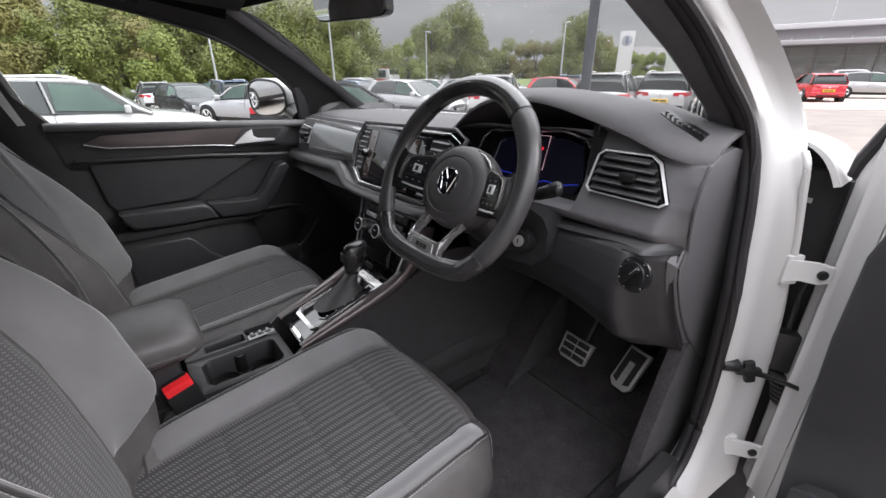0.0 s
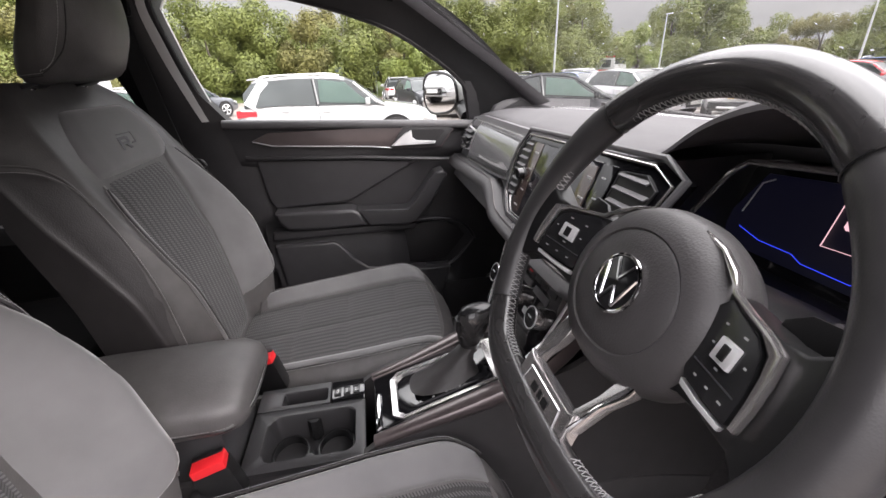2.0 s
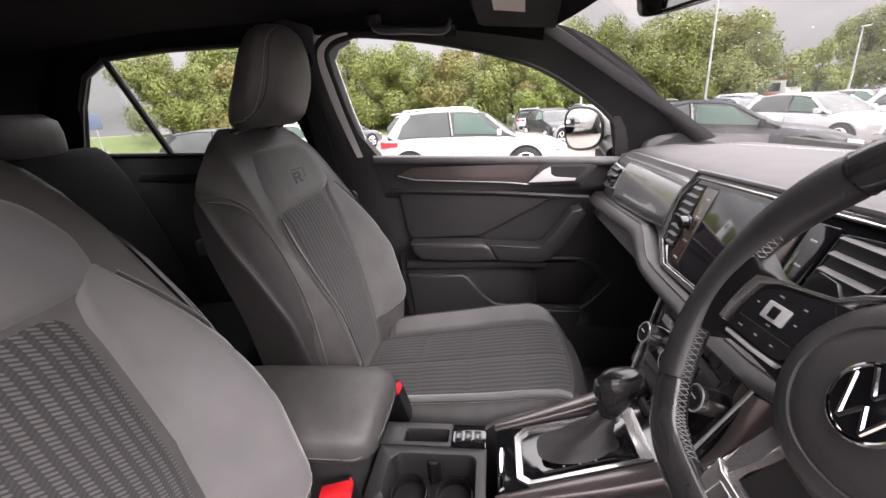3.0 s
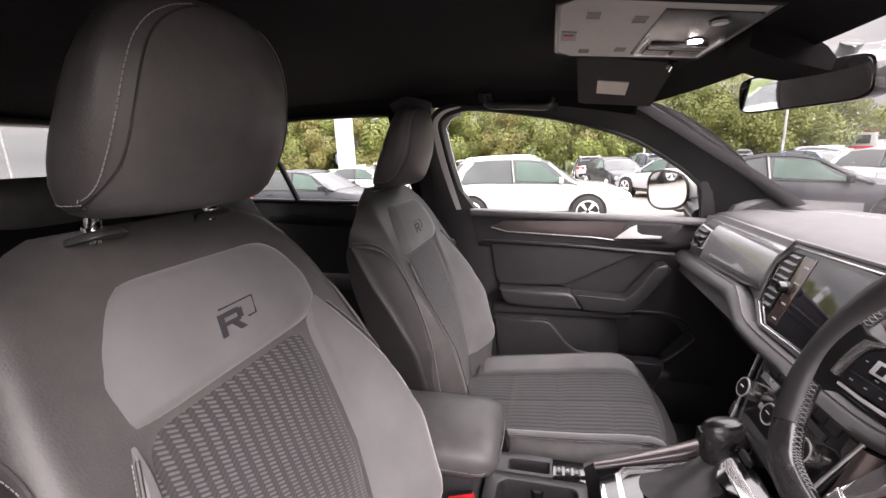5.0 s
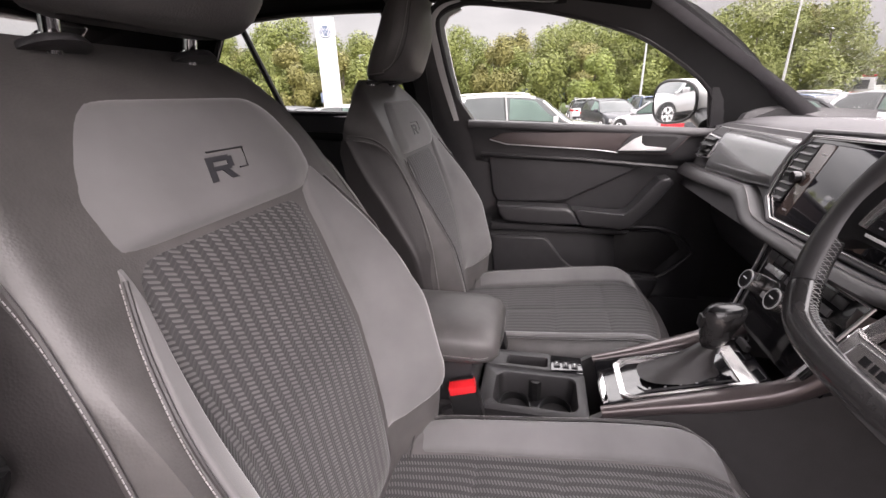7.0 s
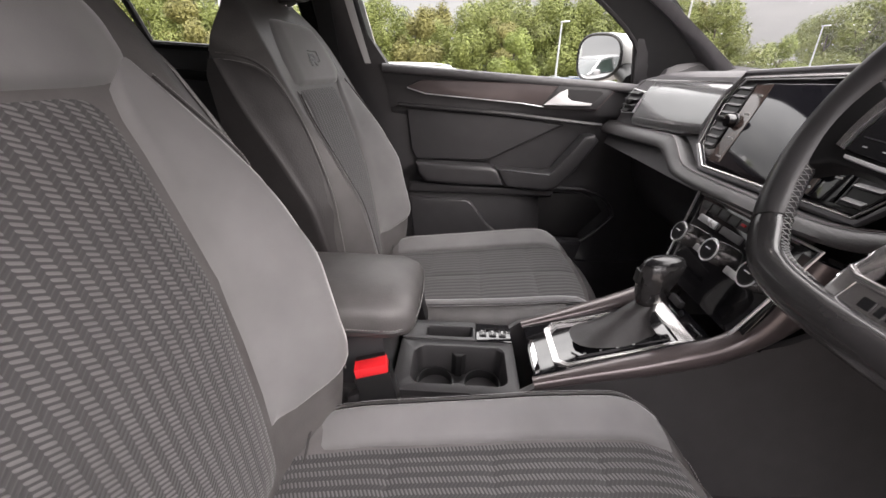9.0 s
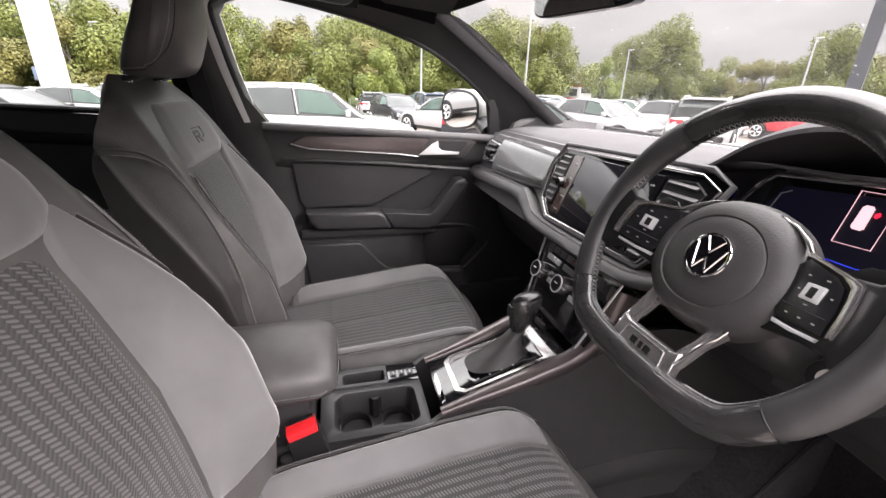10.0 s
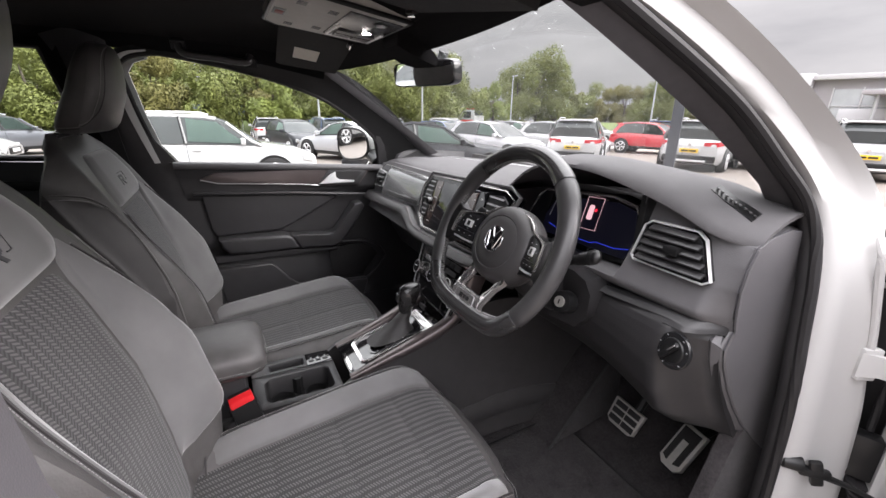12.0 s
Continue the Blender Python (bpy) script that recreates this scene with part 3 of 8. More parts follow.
    for sg in (-1, 1):
        side_q = lambda q: q if sg > 0 else 180 - q
        line = spline([rest_point(side_q(q), z, 0.0016) for q, z in seam_q], 5)
        stitches(line, 0.0056, 0.0044, 0.0006, bm=bm)
        # Thin dark tube beside the stitches stands in for the shaded seam groove.
        tube(spline([rest_point(side_q(q + (5 if z > 1.28 else 0)), z - (0.004 if z < 1.28 else 0), 0.0003) for q, z in seam_q], 4), 0.0011, 5, bm=bs)
    part("stitching", bm, M_THREAD, hr, "pale grey contrast stitching")
    part("piping_groove_line", bs, M_SIDE, hr)
    for sg in (-1, 1):
        p = part("post", disc(0.0075, 0.0075, 0.060, pose(sg * 0.078, -0.396, 1.253, -14), 20), M_CHROME, seat, "polished chrome post")
        part("post_collar", disc(0.030, 0.026, 0.008, pose(sg * 0.078, -0.402, 1.228, 16), 32, 0.002), M_HARD, p)
        part("post_notch", disc(0.0105, 0.0100, 0.008, pose(sg * 0.078, -0.400, 1.236, -14), 20, 0.002), M_CHROME, p)
    # side cover and runners
    for sg in (-1, 1):
        pts = [(-0.22, 0.40), (0.30, 0.40), (0.33, 0.45), (0.25, 0.475), (-0.05, 0.48), (-0.16, 0.53), (-0.24, 0.52)]
        part("side_cover", prism(pts, lambda a, b, d, sg=sg: V(sg * (0.215 + d), a, b), 0.0, 0.03, 0.006), M_HARD, seat)
        part("runner", box((0.05, 0.56, 0.05), pose(sg * 0.17, 0.05, 0.385), 0.006), M_DARK, seat)
        part("runner_foot", box((0.05, 0.06, 0.065), pose(sg * 0.17, 0.28, 0.345), 0.006), M_DARK, seat)
        part("runner_foot", box((0.05, 0.06, 0.065), pose(sg * 0.17, -0.18, 0.345), 0.006), M_DARK, seat)
    part("pan", box((0.40, 0.5, 0.06), pose(0, 0.05, 0.425), 0.01), M_DARK, seat)
    return seat


seat_driver = build_seat()
seat_driver.matrix_world = pose(0.380, 0, 0)
seat_passenger = copy_thing(seat_driver, pose(-0.352, 0.0, -0.016))
for ob in seat_passenger.children:
    if ob.name.startswith("head_restraint"):
        ob.matrix_local = Matrix.Translation((0, -0.40, 1.23)) @ Matrix.Rotation(radians(5), 4, "X") @ Matrix.Translation((0, 0.40, -1.25))


# ---- seat belts, buckles ----
def build_buckle(m):
    b = thing("seat_belt_buckle", "black seat belt buckle with a red press button", "seat belt buckle", "seat belt buckles", at=m)
    part("stalk", box((0.014, 0.03, 0.16), pose(0, -0.02, -0.10, 12), 0.004), M_RUBBER, b)
    part("case", box((0.034, 0.056, 0.075), pose(0, 0, -0.022), 0.006), M_DARK, b)
    part("button", box((0.030, 0.050, 0.020), pose(0, 0.0, 0.0195), 0.004), M_RED, b, "bright red release button")
    part("slot", box((0.008, 0.046, 0.004), pose(-0.011, 0, 0.0295), 0.001), M_DARK, b)
    return b


build_buckle(pose(0.145, -0.095, 0.645, 12, 0, 8))
build_buckle(pose(-0.128, -0.075, 0.63, 14, 0, -6))


# ---- steering wheel ----
WT = 26.0
WHEEL = Matrix.Translation((0.377, 0.393, 1.044)) @ Matrix(((1, 0, 0, 0), (0, math.sin(radians(WT)), -math.cos(radians(WT)), 0), (0, math.cos(radians(WT)), math.sin(radians(WT)), 0), (0, 0, 0, 1)))


def rim_point(q, off=0.0):
    """The rim's middle line in the wheel's plane: round, with a flattened foot. q in degrees, 0 at the right, 90 at the top."""
    r = 0.1835
    x, y = r * math.cos(radians(q)), r * math.sin(radians(q))
    floor_ = -0.156
    if y < floor_ + 0.030:
        t = (floor_ + 0.030 - y)
        y = floor_ + 0.030 - 0.034 * (1 - math.exp(-t / 0.034))
        x *= 1 + 0.03 * step(0, 0.03, t)
    return V(x, y, off)


def rim_piece(q0, q1, n, fat=1.0):
    rings = []
    for i in range(n + 1):
        q = lerp(q0, q1, i / n)
        p = rim_point(q)
        d = (rim_point(q + 1) - rim_point(q - 1)).normalized()
        s = d.cross(V(0, 0, 1)).normalized()
        grip = 1 + 0.13 * (math.exp(-((q % 360 - 40) / 16) ** 2) + math.exp(-((q % 360 - 140) / 16) ** 2))
        end = 1 - 0.06 * (i in (0, n))
        rings.append([p + s * 0.0185 * fat * grip * end * math.cos(a) + V(0, 0, 0.0165 * fat * grip * end * math.sin(a)) for a in (2 * math.pi * k / 16 for k in range(16))])
    return loft(rings)


def dish(bm):
    """Sinks the hub below the plane of the rim."""
    for v in bm.verts:
        v.co.x *= 1.06
        v.co.y *= 1.06
        v.co.z -= 0.046 * (1 - step(0.085, 0.165, math.hypot(v.co.x, v.co.y)))
    return bm


wheel = thing("steering_wheel", "flat-bottomed black leather steering wheel with silver spokes", "steering wheel", at=WHEEL)
part("rim", rim_piece(48, 132, 30), M_RIM, wheel, "smooth black leather")
part("rim", rim_piece(132, 215, 28), M_PERF, wheel, "perforated black leather grip")
part("rim", rim_piece(215, 325, 44), M_RIM, wheel, "smooth black leather")
part("rim", rim_piece(-35, 48, 28), M_PERF, wheel, "perforated black leather grip")
for q in (48, 132, 215, 325):
    p, d = rim_point(q), (rim_point(q + 1) - rim_point(q - 1)).normalized()
    s = d.cross(V(0, 0, 1)).normalized()
    grip = 1 + 0.13 * (math.exp(-((q - 40) / 16) ** 2) + math.exp(-((q - 140) / 16) ** 2))
    part("seam", tube([p + s * 0.0182 * grip * math.cos(a) + V(0, 0, 0.0162 * grip * math.sin(a)) for a in (2 * math.pi * k / 20 for k in range(20))], 0.0007, 5, closed=True), M_DARK, wheel)
bm = bmesh.new()
for i in range(150):
    q = 20 + i * 2.13
    if 170 < q % 360 < 196 or q % 360 > 344 or 248 < q % 360 < 292:
        continue
    p = rim_point(q)
    d = (rim_point(q + 1) - rim_point(q - 1)).normalized()
    s = d.cross(V(0, 0, 1)).normalized()
    for k in (-1, 1):
        a = p - s * 0.0178 + d * 0.0022 * k + V(0, 0, 0.0052)
        b = p - s * 0.0178 - d * 0.0022 * k + V(0, 0, -0.0052)
        tube([a, (a + b) / 2 - s * 0.0014, b], 0.00042, 4, bm=bm)
part("stitching", bm, M_PRINT, wheel, "grey cross stitching on the inside of the rim")

# airbag pad: a rounded dome with a ring crease
rings = []
for r, z in ((0.060, -0.030), (0.078, -0.022), (0.0835, -0.006), (0.0835, 0.010), (0.080, 0.022), (0.073, 0.031), (0.062, 0.0365), (0.0565, 0.038), (0.0548, 0.0365), (0.053, 0.038), (0.040, 0.0405), (0.020, 0.042), (0.004, 0.0425)):
    ring = []
    for k in range(48):
        a = 2 * math.pi * k / 48
        x, y = math.cos(a), math.sin(a)
        kx = 1.0 + 0.06 * (abs(x) ** 4)
        ky = 1.0 - (0.06 if y > 0 else 0.10) * abs(y) ** 3
        ring.append(V(r * x * kx, r * y * ky - 0.004, z))
    rings.append(ring)
pad = part("airbag_pad", dish(loft(rings)), M_TUNNEL, wheel, "round matt black airbag pad", 50)
ring = [V(0.0243 * math.cos(a), 0.0243 * math.sin(a), 0.0440) for a in (2 * math.pi * k / 40 for k in range(40))]
badge = part("badge", dish(disc(0.0240, 0.0232, 0.004, pose(0, 0, 0.0425), 40)), M_GLOSS, pad, "round chrome badge on black")
part("badge_ring", dish(tube(ring, 0.0018, 8, closed=True)), M_CHROME, badge, "chrome ring")
for pts in (((-0.0105, 0.0195), (0.0, 0.0035), (0.0105, 0.0195)), ((-0.0185, 0.0110), (-0.0085, -0.0175), (0.0, -0.0025), (0.0085, -0.0175), (0.0185, 0.0110))):
    for p0, p1 in zip(pts, pts[1:]):
        part("badge_bar", dish(tube([V(*p0, 0.0448), V(*p1, 0.0448)], 0.0017, 6, flat=0.8)), M_CHROME, badge, "chrome bar")

# side spokes, their switches and silver edges
def spoke_z(x):
    """Height of the spoke faces, rising from the hub to the rim."""
    return -0.026 + 0.36 * max(0.0, abs(x) - 0.066)


def band(outer, inner, sg, lift, thick):
    """A flat strip between two lines, with rounded front edges."""
    pts = [(sg * a, b) for a, b in outer] + [(sg * a, b) for a, b in inner[::-1]]
    return prism(pts, lambda a, b, d: V(a, b, spoke_z(a) + lift + d), -thick, 0.0, 0.0011)


for sg in (-1, 1):
    sp = part("spoke", prism([(sg * a, b) for a, b in ((0.060, 0.044), (0.090, 0.040), (0.125, 0.035), (0.148, 0.036), (0.172, 0.052), (0.176, 0.0), (0.170, -0.052), (0.146, -0.036), (0.110, -0.036), (0.086, -0.040), (0.060, -0.050))], lambda a, b, d: V(a, b, spoke_z(a) + d), -0.030, -0.003, 0.004), M_DARK, wheel, "black spoke", 50)
    outer = [(0.030, 0.0715), (0.052, 0.0655), (0.072, 0.0545), (0.084, 0.0435), (0.105, 0.0385), (0.124, 0.0350), (0.142, 0.0290), (0.1455, 0.0140), (0.1475, -0.0050), (0.1475, -0.0215)]
    inner = [(0.030, 0.0680), (0.050, 0.0625), (0.069, 0.0512), (0.082, 0.0405), (0.1045, 0.0352), (0.1215, 0.0315), (0.1345, 0.0240), (0.1383, 0.0125), (0.1412, -0.0050), (0.1425, -0.0225)]
    part("silver_edge", band(outer, inner, sg, 0.0035, 0.006), M_ARM, sp, "broad satin silver trim")
    pd = part("switch_panel", band([(0.084, 0.038), (0.105, 0.0325), (0.120, 0.0285), (0.1295, 0.0220), (0.1338, 0.0115), (0.1372, -0.0050), (0.1385, -0.0230)], [(0.072, 0.026), (0.074, 0.010), (0.078, -0.006), (0.080, -0.012), (0.084, -0.020), (0.088, -0.0240), (0.100, -0.0245)], sg, 0.0025, 0.005), M_PANEL, sp, "black switch panel")
    tilt = Matrix.Rotation(-sg * math.atan(0.36), 4, "Y")
    at = lambda a, b, d: Matrix.Translation((sg * a, b, spoke_z(a) + 0.0025 + d)) @ tilt
    part("rocker", box((0.0205, 0.0165, 0.004), at(0.109, 0.0085, 0.0008), 0.0012), M_SATIN, pd, "silver-framed rocker switch")
    part("rocker_face", box((0.0075, 0.0105, 0.003), at(0.109, 0.0085, 0.0024), 0.0008), M_DARK, pd)
    part("groove", box((0.050, 0.0010, 0.0010), at(0.110, -0.0085, 0.0)), M_EMBOSS, pd)
    for a, b, w in ((0.094, 0.0235, 0.004), (0.114, 0.0235, 0.005), (0.127, 0.0095, 0.003), (0.093, 0.0085, 0.003), (0.109, -0.0035, 0.005), (0.097, -0.0165, 0.004), (0.112, -0.0165, 0.004), (0.127, -0.0165, 0.005)):
        part("mark", box((w * 0.8, 0.0013, 0.0004), at(a, b, 0.0002)), M_PRINT, pd)
    part("lower_edge", band([(0.086, -0.0265), (0.110, -0.0275), (0.137, -0.0265)], [(0.088, -0.0310), (0.110, -0.0315), (0.136, -0.0300)], sg, 0.0015, 0.005), M_SATIN, sp, "satin silver trim")
    part("paddle", prism([(sg * a, b) for a, b in ((0.104, 0.030), (0.140, 0.034), (0.146, 0.044), (0.138, 0.054), (0.116, 0.052), (0.104, 0.042))], lambda a, b, d: V(a, b, -0.038 + d), -0.004, 0.0, 0.0015), M_DARK, wheel, "black shift paddle")
# twin lower spokes in silver, with the plate between them
for sg in (-1, 1):
    arm = [(sg * a, b) for a, b in ((0.040, -0.058), (0.061, -0.048), (0.0555, -0.072), (0.0515, -0.092), (0.0495, -0.124), (0.0365, -0.124), (0.0375, -0.106), (0.0385, -0.088))]
    zf = lambda a, b, d: V(a, b, d - 0.030 * step(-0.120, -0.060, b) + 0.004)
    ls = part("lower_spoke", prism(arm, zf, -0.014, 0.0, 0.004, seg=3), M_ARM, wheel, "polished silver lower spoke")
    part("bright_edge", tube([zf(sg * a, b, 0.0003) for a, b in ((0.0590, -0.054), (0.0545, -0.075), (0.0505, -0.092), (0.0480, -0.122))], 0.0014, 6), M_CHROME, ls)
plate = part("spoke_plate", prism([(-0.0475, -0.108), (-0.038, -0.1125), (0.038, -0.1125), (0.0475, -0.108), (0.050, -0.141), (0.032, -0.147), (-0.032, -0.147), (-0.050, -0.141)], lambda a, b, d: V(a, b, d + 0.0046), -0.014, 0.0, 0.003, seg=3), M_ARM, wheel, "polished silver plate with a dark inset")
part("plate_panel", prism([(-0.031, -0.1185), (0.031, -0.1185), (0.0345, -0.1375), (0.028, -0.1405), (-0.028, -0.1405), (-0.0345, -0.1375)], lambda a, b, d: V(a, b, d + 0.0046), -0.001, 0.0007), M_ARM, plate, "satin inset panel")
part("plate_rim", tube([V(a, b, 0.0053) for a, b in ((-0.031, -0.1185), (0.031, -0.1185), (0.0345, -0.1375), (0.028, -0.1405), (-0.028, -0.1405), (-0.0345, -0.1375))], 0.0010, 6, closed=True), M_CHROME, plate)
for a, w in ((-0.012, 0.010), (0.000, 0.006), (0.011, 0.010)):
    part("mark", box((w, 0.0085, 0.0010), pose(a, -0.1292, 0.0056)), M_PANEL, plate)
part("spoke_backing", dish(prism([(-0.05, -0.03), (0.05, -0.03), (0.03, -0.075), (-0.03, -0.075)], lambda a, b, d: V(a, b, d), -0.03, -0.004, 0.004)), M_DARK, wheel)
part("boss", dish(disc(0.040, 0.052, 0.06, pose(0, -0.005, -0.055), 28)), M_DARK, wheel)

# column shroud with stalks and the ignition lock
column = thing("steering_column", "black column shroud with stalks and ignition lock", "steering column", at=WHEEL)
rings = []
for z, w, h0, h1 in ((-0.095, 0.052, 0.040, -0.060), (-0.115, 0.060, 0.046, -0.078), (-0.16, 0.064, 0.048, -0.092), (-0.27, 0.066, 0.046, -0.10)):
    ring = []
    for k in range(28):
        a = 2 * math.pi * k / 28
        cx, cy = math.cos(a), math.sin(a)
        kk = (abs(cx) ** 4 + abs(cy) ** 4) ** -0.25
        ring.append(V(w * cx * kk, (h0 if cy > 0 else -h1) * cy * kk, z))
    rings.append(ring)
part("shroud", loft(rings), M_HARD_SHADED, column)
for sg in (-1, 1):
    up, far = (0.034, 0.038) if sg > 0 else (0.006, 0.0)
    root, end = V(sg * 0.050, 0.006, -0.130), V(sg * (0.174 + far), 0.012 + up, -0.100 + up * 1.5)
    on = lambda t, root=root, end=end: root.lerp(end, t)
    st = part("stalk", tube([on(0), on(0.3), on(0.62)], [0.009, 0.0085, 0.009], 12), M_DARK, column)
    part("stalk_head", tube([on(0.56), on(0.62), on(0.72), on(0.92), on(0.95), on(0.97), on(0.98)], [0.009, 0.0112, 0.0120, 0.0126, 0.0115, 0.0080, 0.002], 16, flat=0.72), M_DARK, st)
    for k in range(4):
        part("stalk_rib", tube([on(0.835 + 0.024 * k), on(0.846 + 0.024 * k)], 0.0133, 16, flat=0.72), M_DARK, st)
    for k in range(3):
        part("mark", box((0.004, 0.0016, 0.0008), Matrix.Translation(on(0.68 + 0.06 * k) + V(0, 0.006, 0.0095)) @ pose(0, 0, 0, -40, sg * -15)), M_PRINT, st)


# ---- dashboard ----
def face(x, z, d=0.0):
    """A place on the slanted front of the dashboard, d metres proud of it."""
    y = 0.545 + (z - 1.075) * 0.40 + 0.055 * step(0.18, 0.50, x)
    return V(x, y - d, z)


surface = face


def lip(x):
    """Rear edge of the dashboard's top: a gentle line with the hood over the dials."""
    hood = step(0.15, 0.28, x) * (1 - step(0.42, 0.60, x))
    rows = [(-0.75, 1.068), (-0.66, 1.083), (-0.2, 1.088), (0.12, 1.098), (0.17, 1.105), (0.21, 1.130), (0.26, 1.163), (0.33, 1.190), (0.42, 1.194), (0.48, 1.188), (0.524, 1.172), (0.57, 1.155), (0.63, 1.136), (0.68, 1.117), (0.75, 1.102)]
    z = sum(table(rows, x + k * 0.014) for k in (-2, -1, 0, 1, 2)) / 5
    y = 0.566 - 0.016 * hood + 0.030 * step(0.45, 0.60, x) + 0.022 * step(0.665, 0.735, x)
    return y, z


dash = thing("dashboard", "black soft-touch dashboard with grey lacquer inlays and silver lines", "dashboard")


def top_fn(s, t):
    x = lerp(-0.745, 0.735, s)
    y1, z1 = lip(x)
    y0 = 1.03 - 0.14 * (abs(x) / 0.74) ** 2.2
    z0 = 1.085 + 0.018 * step(0.5, 0.72, x)
    y = lerp(y1, y0, t)
    z = z1 + (z0 - z1) * step(0.12, 1.0, t) + 0.018 * math.sin(math.pi * min(1, t * 1.3)) * (1 - t)
    z += 0.033 * step(0.5, 0.68, x) * math.sin(math.pi * t) ** 0.8
    z += table([(0.40, 0.001), (0.46, 0.004), (0.54, 0.015), (0.58, 0.014), (0.62, 0.010), (0.66, -0.002), (0.70, -0.003)], x) * math.sin(math.pi * t ** 0.6) ** 0.8
    if t < 0.06:
        z -= 0.006 * (1 - t / 0.06) ** 2
    return V(x, y, z)


top = part("top_pad", sheet(top_fn, 110, 34, 0.006), M_TOP, dash, "grained charcoal top pad", 60)
# windscreen vents: right-hand and left-hand slots
for x0, y0, x1, y1 in ((0.628, 0.662, 0.704, 0.652), (-0.60, 0.715, -0.690, 0.675)):
    bmv = bmesh.new()
    for k in range(9):
        x, y = lerp(x0, x1, (k + 0.5) / 9), lerp(y0, y1, (k + 0.5) / 9)
        s = (x + 0.745) / 1.48
        ya, yb = lip(x)[0], 1.03 - 0.14 * (abs(x) / 0.74) ** 2.2
        z = top_fn(s, (y - ya) / (yb - ya)).z
        box((0.0030, 0.021, 0.002), pose(x, y, z + 0.0013, 0, 0, 38), bm=bmv)
    s = ((x0 + x1) / 2 + 0.745) / 1.48
    vb = part("demister_vent", prism([(lerp(x0, x1, k / 6), lerp(y0, y1, k / 6) + 0.012) for k in range(7)] + [(lerp(x1, x0, k / 6), lerp(y1, y0, k / 6) - 0.012) for k in range(7)], lambda a, b, d: V(a, b, top_fn((a + 0.745) / 1.48, (b - lip(a)[0]) / (1.03 - 0.14 * (abs(a) / 0.74) ** 2.2 - lip(a)[0])).z + d), -0.004, 0.0012), M_DARK, dash)
    part("slat", bmv, M_HARD, vb)


def strip_panel(name, x0, x1, lo, hi, d, material, label="", n=40, m=8, bulge=0.004, thick=0.02):
    def fn(s, t):
        x = lerp(x0, x1, s)
        z = lerp(lo(x), hi(x), t)
        e = min(t, 1 - t) * 2
        return face(x, z, d + bulge * min(1, e * 3) ** 0.5)
    return part(name, sheet(fn, n, m, thick, (0, 1, 0)), material, dash, label, 60)


# under the lip: a dark fascia all along, set back
strip_panel("fascia", -0.74, 0.115, lambda x: 0.88, lambda x: lip(x)[1] - 0.004, -0.010, M_SOFT, bulge=0)
# passenger inlay
inlay_hi = lambda x: table([(-0.725, 1.022), (-0.65, 1.066), (-0.22, 1.070)], x)
inlay_lo = lambda x: table([(-0.725, 0.990), (-0.69, 0.950), (-0.34, 0.966), (-0.235, 0.976)], x)
strip_panel("passenger_inlay", -0.585, -0.236, inlay_lo, inlay_hi, 0.004, M_DECOR, "glossy metallic grey lacquer inlay", bulge=0.010)
part("silver_line", tube([face(x, inlay_hi(x) + 0.004, 0.010) for x in np.linspace(-0.71, -0.23, 24)], 0.0014, 6), M_ARM, dash, "thin satin silver line")
# padded ledge below it, running round the display
LEDGE_HI = [(-0.740, 0.950), (-0.60, 0.952), (-0.34, 0.962), (-0.300, 0.960), (-0.262, 0.947), (-0.215, 0.926), (-0.175, 0.919), (-0.09, 0.918), (0.10, 0.922), (0.19, 0.930), (0.27, 0.954)]
LEDGE_LO = [(-0.740, 0.914), (-0.60, 0.918), (-0.37, 0.929), (-0.318, 0.929), (-0.274, 0.918), (-0.222, 0.901), (-0.178, 0.896), (-0.09, 0.895), (0.10, 0.900), (0.20, 0.908), (0.28, 0.932)]
hi_line, lo_line = ([V(a, 0, b) for a, b in row_] for row_ in (LEDGE_HI, LEDGE_LO))
hi_line, lo_line = spline(hi_line, 5), spline(lo_line, 5)
rings = []
for k, (p, q) in enumerate(zip(hi_line, lo_line)):
    out = 0.010 + 0.010 * k / (len(hi_line) - 1)
    at_ = lambda u, d: face(lerp(p.x, q.x, u), lerp(p.z, q.z, u), d)
    rings.append([at_(0.0, -0.01), at_(0.0, out + 0.002), at_(0.10, out + 0.007), at_(0.35, out + 0.012), at_(0.65, out + 0.015), at_(0.88, out + 0.012), at_(1.0, out + 0.003), at_(1.05, -0.01)])
part("ledge", loft(rings), M_TUNNEL, dash, "broad padded black ledge", 50)
part("silver_line", tube([face(p.x, p.z + 0.001, 0.0155 + 0.010 * k / (len(hi_line) - 1)) for k, p in enumerate(hi_line)], 0.0010, 6), M_RAIL, dash, "thin satin silver line")

